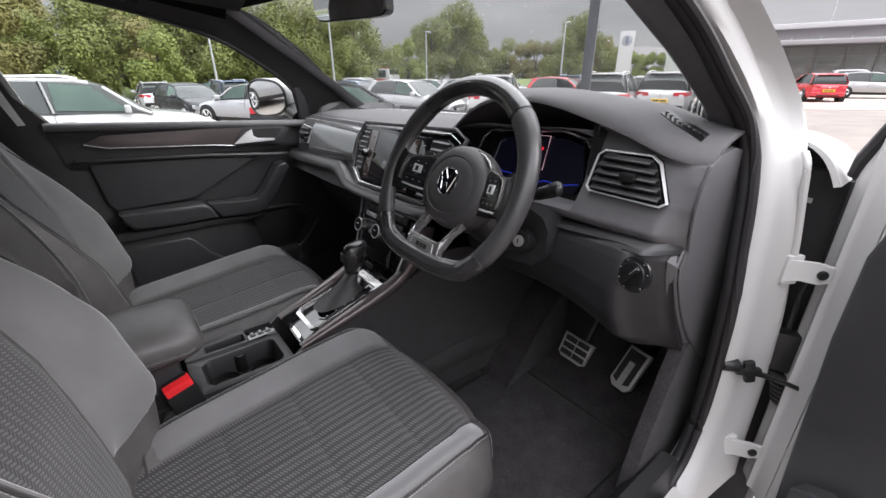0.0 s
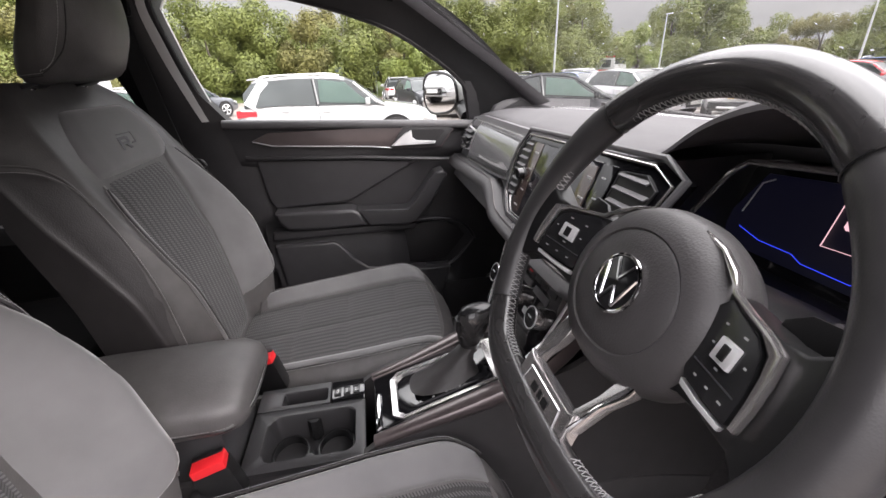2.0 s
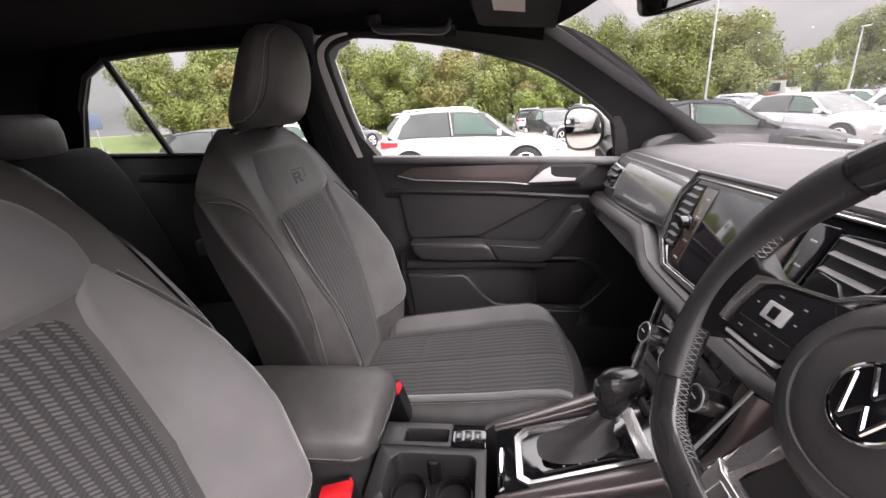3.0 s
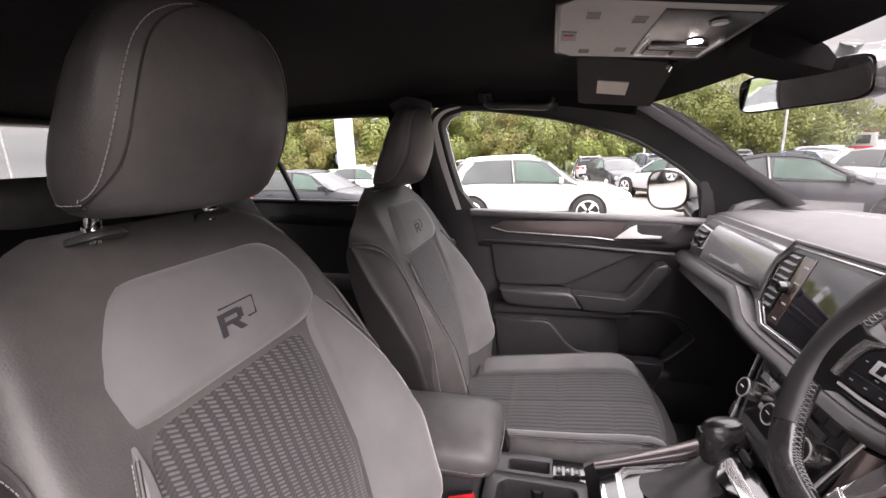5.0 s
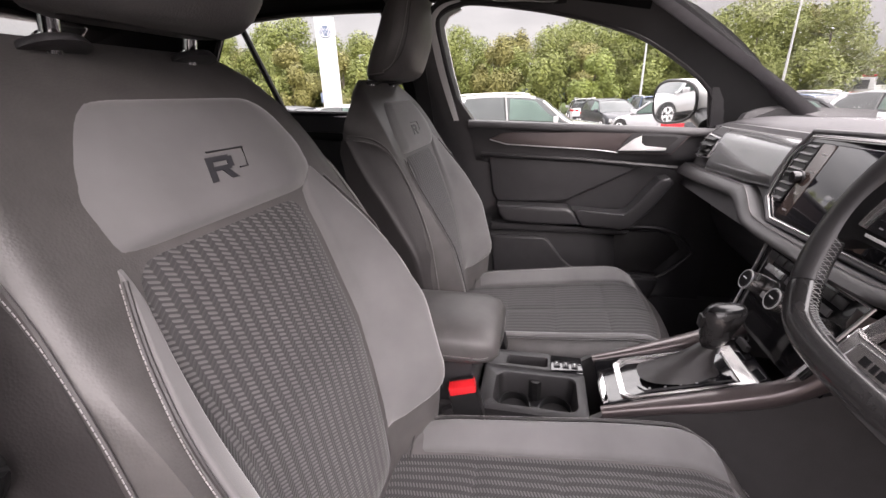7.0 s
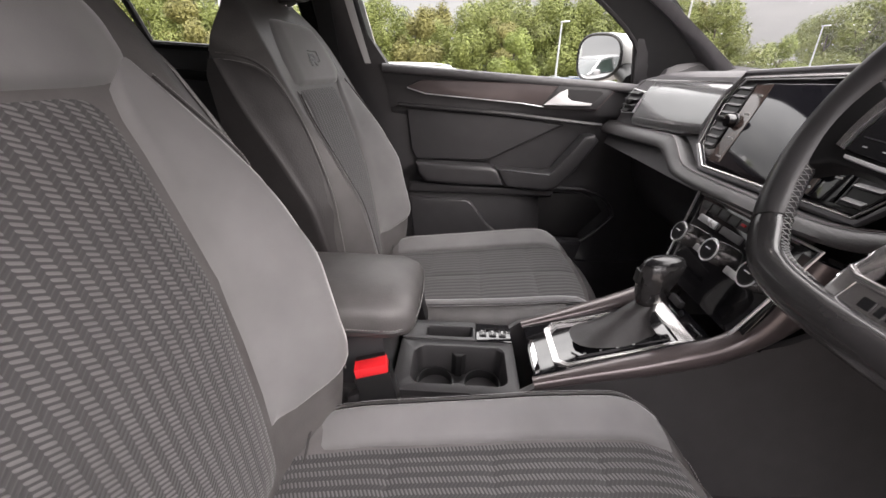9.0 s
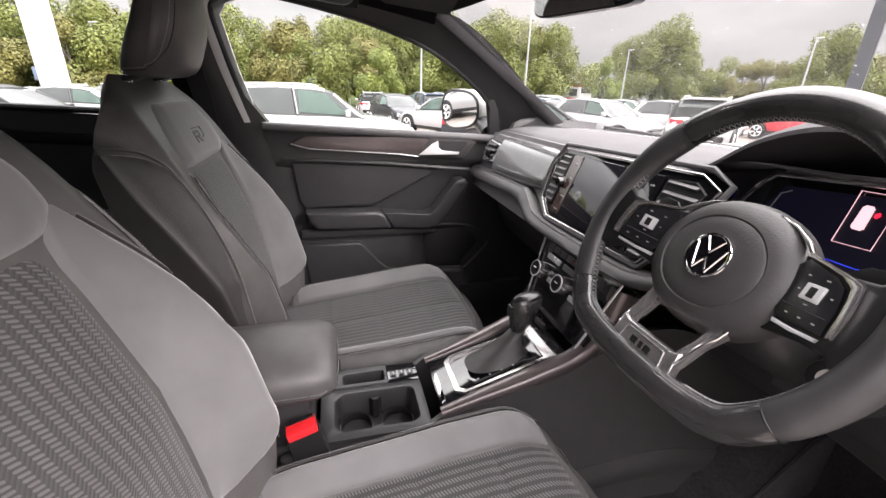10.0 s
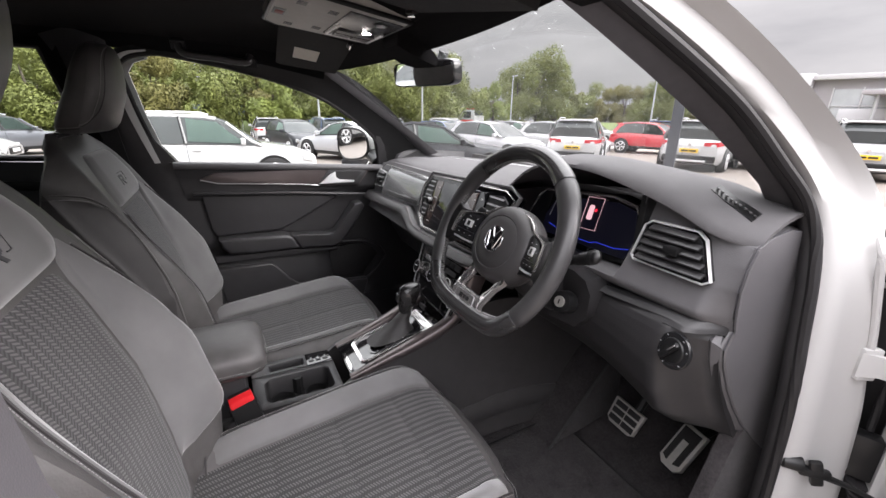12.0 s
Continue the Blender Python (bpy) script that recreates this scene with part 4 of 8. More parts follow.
# passenger vent
def vent(cx, cz, w, h, nslat, outline, tab, parent, name="air_vent", out=0.0):
    face = lambda a, b, d=0.0: surface(a, b, d + out)
    v = part(name, prism([(cx + a * w, cz + b * h) for a, b in outline], lambda a, b, d: face(a, b, d), -0.03, 0.004), M_GLOSS, parent, "black air vent with slats")
    part("vent_recess", prism([(cx + a * w * 0.86, cz + b * h * 0.84) for a, b in outline], lambda a, b, d: face(a, b, d), 0.002, 0.0055), M_DARK, v)
    for k in range(nslat):
        b = lerp(-0.36, 0.36, k / (nslat - 1)) * h
        # slat ends follow the outline
        lo_ = []
        o = [(a * w * 0.86, bb * h * 0.84) for a, bb in outline]
        for (xa, za), (xb, zb) in zip(o, o[1:] + o[:1]):
            if (za - b) * (zb - b) <= 0 and za != zb:
                lo_.append(xa + (xb - xa) * (b - za) / (zb - za))
        if len(lo_) < 2:
            continue
        x0, x1 = min(lo_), max(lo_)
        c = face(cx + (x0 + x1) / 2, cz + b, 0.010)
        part("slat", box((x1 - x0, 0.014, 0.0036), Matrix.Translation(c) @ pose(0, 0, 0, 24), 0.0012), M_HARD_SHADED, v)
    if tab:
        part("tab", box((0.026, 0.016, 0.014), Matrix.Translation(face(cx + tab * w, cz, 0.017)), 0.003), M_DARK, v)
    fr = []
    for i, (a, b) in enumerate(outline):
        fr.append([face(cx + a * w * k1, cz + b * h * k2, d) for k1, k2, d in ((1.02, 1.035, 0.001), (1.02, 1.035, 0.005), (1.006, 1.012, 0.0078), (0.984, 0.972, 0.0078), (0.972, 0.955, 0.003))])
    part("frame", loft(fr, loop=True), M_SATIN, v, "satin silver frame", 30)
    return v


OUT_P = [(-0.5, 0.12), (-0.34, 0.5), (0.5, 0.42), (0.42, -0.4), (-0.30, -0.5)]
vent(-0.650, 1.012, 0.110, 0.066, 4, OUT_P, 0.05, dash, out=0.006)
OUT_D = [(-0.46, -0.50), (-0.52, -0.40), (-0.50, 0.36), (-0.42, 0.48), (0.18, 0.50), (0.30, 0.36), (0.52, -0.42), (0.45, -0.52)]
vent(0.626, 1.070, 0.140, 0.071, 5, OUT_D, 0.02, dash, out=0.003)
def front_pad(s, t):
    """One padded front, from the top's edge round the driver's vent down to the groove."""
    x = lerp(0.42, 0.737, s)
    ly, lz = lip(x)
    top = lerp(1.0, lz - 0.008, step(0.530, 0.556, x))
    if t < 0.12:
        k = t / 0.12
        z = top - 0.012 * k
        y = lerp(lerp(face(x, top).y + 0.02, ly + 0.003, step(0.530, 0.556, x)), face(x, top - 0.012).y, k ** 0.6)
    elif t < 0.72:
        z = lerp(top - 0.012, 0.988, (t - 0.12) / 0.60)
        y = face(x, z).y
    else:
        q = (t - 0.72) / 0.28 * math.pi / 2
        z = 0.988 - 0.024 * math.sin(q)
        y = face(x, 0.988).y + 0.036 * (1 - math.cos(q))
    edge = table([(0.960, 0.606), (0.990, 0.598), (1.034, 0.592), (1.070, 0.598), (1.100, 0.612), (1.113, 0.630)], z)
    return V(x, lerp(y + 0.003, edge + 0.001, step(0.688, 0.734, x)), z)


part("front_pad", sheet(front_pad, 60, 50, 0.006, (0, 1, 0)), M_SOFT, dash, "padded charcoal dashboard front", 60)

# central display unit
UNIT = [(-0.230, 1.040), (-0.203, 1.080), (0.200, 1.094), (0.238, 1.078), (0.215, 1.005), (0.165, 0.938), (-0.156, 0.930), (-0.210, 0.962)]
unit = part("display_unit", prism(UNIT, face, -0.03, 0.006, 0.003), M_GLOSS, dash, "gloss black centre unit with touchscreen")
part("frame", tube([face(a * 1.01, 0.995 + (b - 0.995) * 1.03, 0.008) for a, b in UNIT], 0.0020, 8, closed=True), M_ARM, unit, "satin silver frame")
part("outer_frame", tube([face(a * 1.055, 0.995 + (b - 0.995) * 1.13, 0.004) for a, b in UNIT], 0.0055, 8, closed=True), M_SOFT, unit)
scr = part("touchscreen", prism([(-0.158, 1.074), (0.094, 1.080), (0.094, 0.942), (-0.150, 0.938)], face, 0.005, 0.0095, 0.002), M_SCREEN, unit, "dark touchscreen reflecting the windows")
for x0, x1 in ((-0.156, -0.116), (0.060, 0.092)):
    part("button_panel", prism([(x0, 1.072), (x1, 1.074), (x1, 0.944), (x0 + (0.006 if x0 < 0 else 0), 0.941)], face, 0.0096, 0.0108, 0.001), M_BROWN, scr)
    for k in range(4):
        z = 1.056 - k * 0.031 - (0.01 if k > 1 else 0)
        part("mark", box((0.014, 0.001, 0.0028), Matrix.Translation(face((x0 + x1) / 2 + 0.006, z, 0.0113))), M_MARK, scr)
for x in (-0.150, 0.085):
    kn = part("knob", disc(0.0125, 0.011, 0.018, Matrix.Translation(face(x, 1.012 if x < 0 else 0.978, 0.018)) @ pose(0, 0, 0, 90), 24, 0.002), M_GLOSS, scr)
    part("knob_ring", disc(0.0132, 0.0132, 0.003, Matrix.Translation(face(x, 1.012 if x < 0 else 0.978, 0.013)) @ pose(0, 0, 0, 90), 24), M_HARD, kn)
for vx in ([(-0.212, 1.046), (-0.198, 1.072), (-0.164, 1.074), (-0.164, 0.962), (-0.186, 0.958), (-0.204, 0.975)], [(0.142, 1.078), (0.196, 1.084), (0.222, 1.070), (0.206, 1.010), (0.170, 0.948), (0.136, 0.944)]):
    cv = part("centre_vent", prism(vx, face, 0.002, 0.0075), M_DARK, unit, "slatted centre air vent")
    z_hi, z_lo = max(b for _, b in vx), min(b for _, b in vx)
    for k in range(8):
        z = lerp(z_hi - 0.008, z_lo + 0.008, k / 7)
        cross = []
        for (xa, za), (xb, zb) in zip(vx, vx[1:] + vx[:1]):
            if (za - z) * (zb - z) < 0:
                cross.append(xa + (xb - xa) * (z - za) / (zb - za))
        if len(cross) < 2:
            continue
        x0, x1 = min(cross) + 0.003, max(cross) - 0.003
        part("slat", box((x1 - x0, 0.009, 0.0030), Matrix.Translation(face((x0 + x1) / 2, z, 0.0085)) @ pose(0, 0, 0, 25), 0.0009), M_SOFT, cv)
    xm = sum(a for a, _ in vx) / len(vx)
    part("tab", box((0.022, 0.008, 0.010), Matrix.Translation(face(xm, 1.012, 0.0145)), 0.003), M_DARK, cv)
    part("vent_edge", tube([face(a, b, 0.0085) for a, b in vx], 0.0012, 6, closed=True), M_HARD, cv)
bx = part("button_column", prism([(0.098, 1.080), (0.134, 1.082), (0.130, 0.944), (0.098, 0.942)], face, 0.005, 0.0092, 0.001), M_GLOSS, unit, "gloss black button column")
for k in range(4):
    part("mark", box((0.010, 0.001, 0.0024), Matrix.Translation(face(0.115, 1.062 - 0.030 * k, 0.0097))), M_MARK, bx)

# dial hood and digital cluster
for sg, x in ((-1, 0.188), (1, 0.540)):
    part("hood_cheek", prism([(0.55 + 0.03 * (sg > 0), lip(x)[1] - 0.02), (0.73, 1.10), (0.73, 0.955), (0.57, 0.965)], lambda a, b, d, x=x, sg=sg: V(x + d * sg, a + 0.02 * (x > 0.4), b), 0.0, 0.012), M_DARK, dash)
part("hood_floor", prism([(0.19, 0.54), (0.545, 0.585), (0.54, 0.74), (0.2, 0.74)], lambda a, b, d: V(a, b, 0.962 + (b - 0.54) * 0.05 + d), -0.012, 0.0), M_DARK, dash)
CL = [(0.205, 1.030), (0.232, 1.086), (0.250, 1.102), (0.440, 1.118), (0.498, 1.108), (0.515, 1.092), (0.524, 1.015), (0.505, 0.988), (0.225, 0.984)]


def cl(a, b, d=0.0):
    return V(a, 0.640 + (b - 1.06) * 0.30 - d, b)


def deep(a, b, d=0.0):
    """The display itself sits deeper in its tunnel."""
    return V(a - 0.040, 0.700 + (b - 1.06) * 0.30 - d, b - 0.014)


cluster = part("instrument_display", prism([(0.372 + (a - 0.372) * 1.06, 1.05 + (b - 1.05) * 1.10) for a, b in CL], deep, -0.02, 0.0), M_GLOSS, dash, "digital instrument display, dark blue")
part("display", prism([(0.252, 1.092), (0.440, 1.108), (0.492, 1.098), (0.512, 1.030), (0.498, 0.998), (0.236, 0.996), (0.224, 1.030)], deep, 0.001, 0.003), M_NAVY, cluster)
part("frame", tube([cl(0.372 + (a - 0.372) * 1.04, 1.05 + (b - 1.05) * 1.06, 0.016) for a, b in CL], 0.0036, 8, closed=True), M_ARM, cluster, "thin silver frame")
part("light_line", tube([deep(x, z, 0.005) for x, z in ((0.250, 1.022), (0.285, 1.014), (0.330, 1.014), (0.345, 1.008), (0.400, 1.008), (0.415, 1.014), (0.470, 1.014), (0.505, 1.022))], 0.00045, 5), M_BLUE, cluster)
part("icon_frame", tube([deep(x, z, 0.005) for x, z in ((0.354, 1.108), (0.402, 1.110), (0.402, 1.036), (0.354, 1.034))], 0.0007, 5, closed=True), M_PINK, cluster)
part("car_icon", prism([(0.366, 1.088), (0.369, 1.091), (0.377, 1.091), (0.380, 1.088), (0.381, 1.060), (0.378, 1.057), (0.368, 1.057), (0.365, 1.060)], deep, 0.004, 0.0055), M_PINK, cluster)
part("warning_icon", prism([(0.384, 1.083), (0.388, 1.085), (0.390, 1.081), (0.387, 1.077), (0.384, 1.078)], deep, 0.004, 0.006), M_REDLIT, cluster)
part("scale", tube([deep(x, z, 0.005) for x, z in ((0.266, 1.088), (0.252, 1.080), (0.244, 1.040))], 0.0012, 5), M_MARK, cluster)

# driver's lower dash: padded band, knee panel, end cap, light switch
def knee(s, t):
    x = lerp(0.235, 0.728, s)
    pts = [(0.640, 0.934), (0.612, 0.936), (0.588, 0.937), (0.570, 0.936), (0.556, 0.932), (0.547, 0.925), (0.542, 0.915), (0.539, 0.902), (0.537, 0.886), (0.537, 0.86), (0.548, 0.81), (0.572, 0.765), (0.62, 0.735), (0.70, 0.715)]
    q = t * (len(pts) - 1)
    i = min(int(q), len(pts) - 2)
    y, z = (lerp(pts[i][k], pts[i + 1][k], q - i) for k in (0, 1))
    rise = 0.030 * step(0.28, 0.5, x)
    zz = z + 0.05 * (1 - t)
    roll = table([(0.69, 0.755), (0.744, 0.700), (0.797, 0.660), (0.85, 0.625), (0.91, 0.595), (0.946, 0.587), (0.97, 0.60)], zz) + 0.004
    y = lerp(y, roll, step(0.655, 0.722, x) if t > 0.36 else step(0.690, 0.728, x) * (t > 0.12))
    return V(x, y + 0.03 * (1 - step(0.4, 0.7, x)) * (t > 0.3), z + rise * (1 - t) + 0.02 * step(0.5, 0.73, x) * (1 - t) - 0.02 * t * t * step(0.62, 0.73, x) + 0.045 * t ** 3 * (1 - step(0.52, 0.72, x)))


part("knee_panel", sheet(knee, 40, 84, 0.02, (0, 1, -0.3)), M_HARD_SHADED, dash, "black lower dash panel", 55)
CAP = [((0.695, 1.119), (0.660, 1.124)), ((0.640, 1.113), (0.612, 1.114)), ((0.612, 1.100), (0.590, 1.100)), ((0.598, 1.070), (0.573, 1.068)), ((0.592, 1.034), (0.572, 1.028)), ((0.598, 0.990), (0.586, 0.990)), ((0.606, 0.966), (0.602, 0.968)),
       ((0.592, 0.936), (0.584, 0.946)), ((0.602, 0.905), (0.592, 0.910)), ((0.633, 0.852), (0.622, 0.850)), ((0.668, 0.803), (0.657, 0.797)), ((0.71, 0.754), (0.697, 0.744)), ((0.765, 0.700), (0.752, 0.690)), ((0.833, 0.641), (0.82, 0.628))]
for sg, x0 in ((1, 0.737), (-1, 0.755)):
    rings = []
    for (y0, z0), (y1, z1) in CAP:
        y1 = y0 + 0.003 if z0 > 0.955 else y1
        rings.append([V(sg * x0, 0.95, z0 - 0.02 * (z0 > 1.0)), V(sg * x0, y0 + 0.012, z0 - 0.003), V(sg * (x0 - 0.001), y0 + 0.004, z0), V(sg * (x0 - 0.005), y0, z0), V(sg * (x0 - 0.008), lerp(y0, y1, 0.35) + 0.001, lerp(z0, z1, 0.35)), V(sg * (x0 - 0.020), lerp(y0, y1, 0.92), lerp(z0, z1, 0.92)), V(sg * (x0 - 0.030), y1 + 0.006, z1), V(sg * (x0 - 0.038), y1 + 0.030, z1 - 0.004), V(sg * (x0 - 0.038), 0.95, z1 - 0.02 * (z1 > 1.0))])
    part("end_cap", loft(rings), M_SOFT, dash, "charcoal dashboard end cap", 34)
    part("cap_joint", tube([V(sg * (x0 - 0.0035), y0, z0) for (y0, z0), _ in CAP], 0.0012, 5), M_EMBOSS, dash)
LS = Matrix.Translation((0.688, 0.542, 0.924)) @ pose(0, 0, 0, 78, 0, -10)
lsw = part("light_switch", disc(0.031, 0.030, 0.008, LS, 36, 0.003), M_PANEL, dash, "round black light switch with a silver grip")
part("dial", disc(0.022, 0.020, 0.006, LS @ pose(0, 0, 0.004), 32, 0.002), M_DARK, lsw)
part("grip", box((0.010, 0.040, 0.010), LS @ pose(0, 0, 0.012, 0, 0, -35), 0.004), M_DARK, lsw)
part("grip_edge", box((0.0022, 0.016, 0.002), LS @ pose(0.006, 0.008, 0.0172, 0, 0, -35), 0.0008), M_ARM, lsw)
for q in (20, 60, 130, 170, 210, 250, 320):
    part("mark", box((0.0026, 0.0014, 0.0006), LS @ pose(0.026 * math.cos(radians(q)), 0.026 * math.sin(radians(q)), 0.0044)), M_PRINT, lsw)
IG = Matrix.Translation((0.475, 0.505, 0.925)) @ pose(0, 0, 0, 70, 0, 12)
ig = part("ignition", disc(0.024, 0.022, 0.030, IG, 28, 0.003), M_DARK, dash, "key slot with a steel ring")
part("ignition_ring", disc(0.0115, 0.011, 0.004, IG @ pose(0, 0, 0.016), 24), M_STEEL, ig)
part("key_slot", box((0.002, 0.009, 0.002), IG @ pose(0, 0, 0.0185)), M_DARK, ig)
part("column_cover", prism([(0.40, 0.985), (0.47, 0.985), (0.50, 0.975), (0.515, 0.95), (0.51, 0.90), (0.48, 0.865), (0.40, 0.855)], lambda a, b, d: V(a, 0.535 + 0.06 * (0.99 - b) + d, b), -0.006, 0.10, 0.014, seg=4), M_HARD_SHADED, dash)

# dark core behind the panels
part("dash_core", box((0.60, 0.36, 0.36), pose(-0.43, 0.85, 0.875), 0.01), M_DARK, dash)
part("dash_core", box((1.46, 0.30, 0.30), pose(0.0, 0.88, 0.91), 0.01), M_DARK, dash)
# glovebox side
def glove(s, t):
    x = lerp(-0.735, -0.16, s)
    pts = [(0.535, 0.945), (0.552, 0.92), (0.575, 0.90), (0.570, 0.86), (0.585, 0.78), (0.63, 0.70), (0.72, 0.62)]
    q = t * (len(pts) - 1)
    i = min(int(q), len(pts) - 2)
    y, z = (lerp(pts[i][k], pts[i + 1][k], q - i) for k in (0, 1))
    return V(x, y, z - 0.05 * step(-0.35, -0.2, x) * (1 - t))


part("glovebox", sheet(glove, 30, 30, 0.02, (0, 1, -0.3)), M_HARD, dash, "black glovebox lid", 55)
part("glovebox_latch", box((0.085, 0.012, 0.026), pose(-0.36, 0.566, 0.872, -8), 0.004), M_DARK, dash)

# climate panel below the display
def cp(a, b, d=0.0):
    """Place on the climate panel: a across, b up its slope."""
    o, up, n = V(0.0, 0.435, 0.765), V(0, 0.36, 0.93).normalized(), V(0, -0.93, 0.36).normalized()
    return o + V(a, 0, 0) + up * b + n * d


clim = part("climate_panel", prism([(-0.128, -0.03), (-0.140, 0.126), (0.152, 0.126), (0.140, -0.03)], cp, -0.04, 0.0, 0.002), M_GLOSS, dash, "gloss black climate panel with three dials")
part("frame", tube([cp(-0.078, -0.12, 0.004), cp(-0.141, 0.128, 0.004), cp(0.153, 0.128, 0.004), cp(0.11, -0.12, 0.004)], 0.0030, 8), M_SATIN, clim, "satin silver frame")
for k in range(8):
    part("button", box((0.025, 0.004, 0.016), Matrix(((1, 0, 0, cp(-0.098 + 0.028 * k, 0.110).x), (0, 0.93, 0.36, cp(0, 0.110, 0.002).y), (0, -0.36, 0.93, cp(0, 0.110, 0.002).z), (0, 0, 0, 1))), 0.0015), M_HARD, clim)
for k in range(3):
    part("button", box((0.055, 0.004, 0.013), Matrix(((1, 0, 0, -0.07 + 0.07 * k), (0, 0.93, 0.36, cp(0, 0.088, 0.002).y), (0, -0.36, 0.93, cp(0, 0.088, 0.002).z), (0, 0, 0, 1))), 0.0015), M_SATIN if k == 0 else M_SOFT, clim)
for k in range(3):
    c = cp(-0.090 + 0.097 * k, 0.050 + 0.005 * k, 0.012)
    m = Matrix.Translation(c) @ pose(0, 0, 0, 69)
    kn = part("dial", disc(0.0200, 0.0186, 0.026, m, 36, 0.002), M_ARM, clim, "round dial with chrome ring")
    part("dial_ring", tube([m @ V(0.0190 * math.cos(q), 0.0190 * math.sin(q), 0.0125) for q in (2 * math.pi * i / 32 for i in range(32))], 0.0013, 6, closed=True), M_SATIN, kn)
    part("dial_face", disc(0.0162, 0.0158, 0.003, m @ pose(0, 0, 0.0130), 32), M_PANEL, kn)
    part("mark", box((0.012, 0.0018, 0.001), m @ pose(0, 0.002, 0.0151)), M_MARK, kn)
    if k < 2:
        part("button", box((0.030, 0.004, 0.012), Matrix(((1, 0, 0, -0.042 + 0.094 * k), (0, 0.93, 0.36, cp(0, 0.042, 0.003).y), (0, -0.36, 0.93, cp(0, 0.042, 0.003).z), (0, 0, 0, 1))), 0.0015), M_SATIN, clim)
part("socket", box((0.036, 0.010, 0.014), Matrix.Translation(cp(-0.012, -0.052, 0.0)) @ pose(0, 0, 0, -20), 0.003), M_HARD, clim, "usb socket")
part("hazard_mark", box((0.010, 0.002, 0.004), Matrix.Translation(cp(0.014, 0.111, 0.006)) @ pose(0, 0, 0, -20)), M_RED, clim)


# ---- centre console ----
console = thing("centre_console", "black centre console with cup holders, gear gate and padded armrest", "car console")


def gz(y):
    """Height of the console's upper deck along the car."""
    return table([(-0.45, 0.60), (0.13, 0.605), (0.16, 0.628), (0.40, 0.700), (0.50, 0.735), (0.56, 0.77)], y)


def side(sg):
    def fn(s, t):
        y = lerp(-0.45, 0.92, s)
        w = table([(-0.45, 0.100), (0.1, 0.098), (0.3, 0.104), (0.45, 0.108), (0.6, 0.112), (0.92, 0.14)], y)
        z = lerp(gz(y) - 0.12 * step(0.62, 0.9, y), 0.33, t)
        return V(0.028 + sg * (w + 0.035 * t ** 1.5), y + 0.05 * t * step(0.3, 0.6, y), z)
    return fn


for sg in (-1, 1):
    part("side_panel", sheet(side(sg), 52, 14, 0.012, (-sg, 0, 0)), M_TUNNEL, console, "grained black side panel", 60)
    part("lower_trim", sheet(lambda s, t, sg=sg: side(sg)(lerp(0.42, 0.93, s), lerp(0.70, 0.86, t)) + V(sg * (0.004 + 0.007 * math.sin(math.pi * t)), 0, 0), 40, 6, 0.008, (-sg, 0, 0)), M_TUNNEL, console, "raised lower trim strip", 60)
# tray with two cup holders, open on top
def rounded(x0, x1, y0, y1, r, n=5):
    """A rectangle with rounded corners."""
    out = []
    for cx, cy, q0 in ((x1 - r, y1 - r, 0), (x0 + r, y1 - r, 90), (x0 + r, y0 + r, 180), (x1 - r, y0 + r, 270)):
        out += [(cx + r * math.cos(radians(q0 + 90 * i / n)), cy + r * math.sin(radians(q0 + 90 * i / n))) for i in range(n + 1)]
    return out


def well(name, hole, deck, z, deep_, material, label=""):
    """A flat deck with a hole in it, whose walls go down to a floor. hole and deck have the same number of points."""
    rings = [[V(a, b, z - 0.012) for a, b in deck], [V(a, b, z - 0.001) for a, b in deck], [V(lerp(a, c, 0.06), lerp(b, e, 0.06), z) for (a, b), (c, e) in zip(deck, hole)], [V(lerp(a, c, 0.90), lerp(b, e, 0.90), z) for (a, b), (c, e) in zip(deck, hole)], [V(a, b, z - 0.003) for a, b in hole]]
    mid = V(sum(a for a, _ in hole) / len(hole), sum(b for _, b in hole) / len(hole), 0)
    rings.append([V(lerp(a, mid.x, 0.08), lerp(b, mid.y, 0.06), z - deep_) for a, b in hole])
    bm = loft(rings, caps=False)
    bm.faces.new([bm.verts.new(p) for p in rings[-1]])
    bmesh.ops.remove_doubles(bm, verts=bm.verts[:], dist=0.00005)
    bmesh.ops.recalc_face_normals(bm, faces=bm.faces[:])
    return part(name, bm, material, console, label, 40)


well("cup_tray", rounded(0.006, 0.108, -0.046, 0.116, 0.020), rounded(-0.012, 0.128, -0.075, 0.136, 0.004), 0.607, 0.062, M_HARD_SHADED, "black tray with two cup holders")
well("coin_slot", rounded(-0.056, -0.022, -0.030, 0.060, 0.006), rounded(-0.074, -0.012, -0.075, 0.066, 0.003), 0.609, 0.030, M_HARD_SHADED, "narrow black coin slot")
for y0, y1 in ((-0.044, 0.030), (0.040, 0.114)):
    ring = [(0.057 + 0.040 * math.cos(q), (y0 + y1) / 2 + 0.034 * math.sin(q)) for q in (2 * math.pi * i / 28 for i in range(28))]
    ch = part("cup_holder", loft([[V(a, b, z) for a, b in ring] for z in (0.548, 0.566)] + [[V(0.057 + (a - 0.057) * 0.92, (y0 + y1) / 2 + (b - (y0 + y1) / 2) * 0.92, z) for a, b in ring] for z in (0.566, 0.549)], caps=False), M_DARK, console)
    part("cup_floor", disc(0.034, 0.034, 0.003, pose(0.057, (y0 + y1) / 2, 0.548), 24), M_RUBBER, ch)
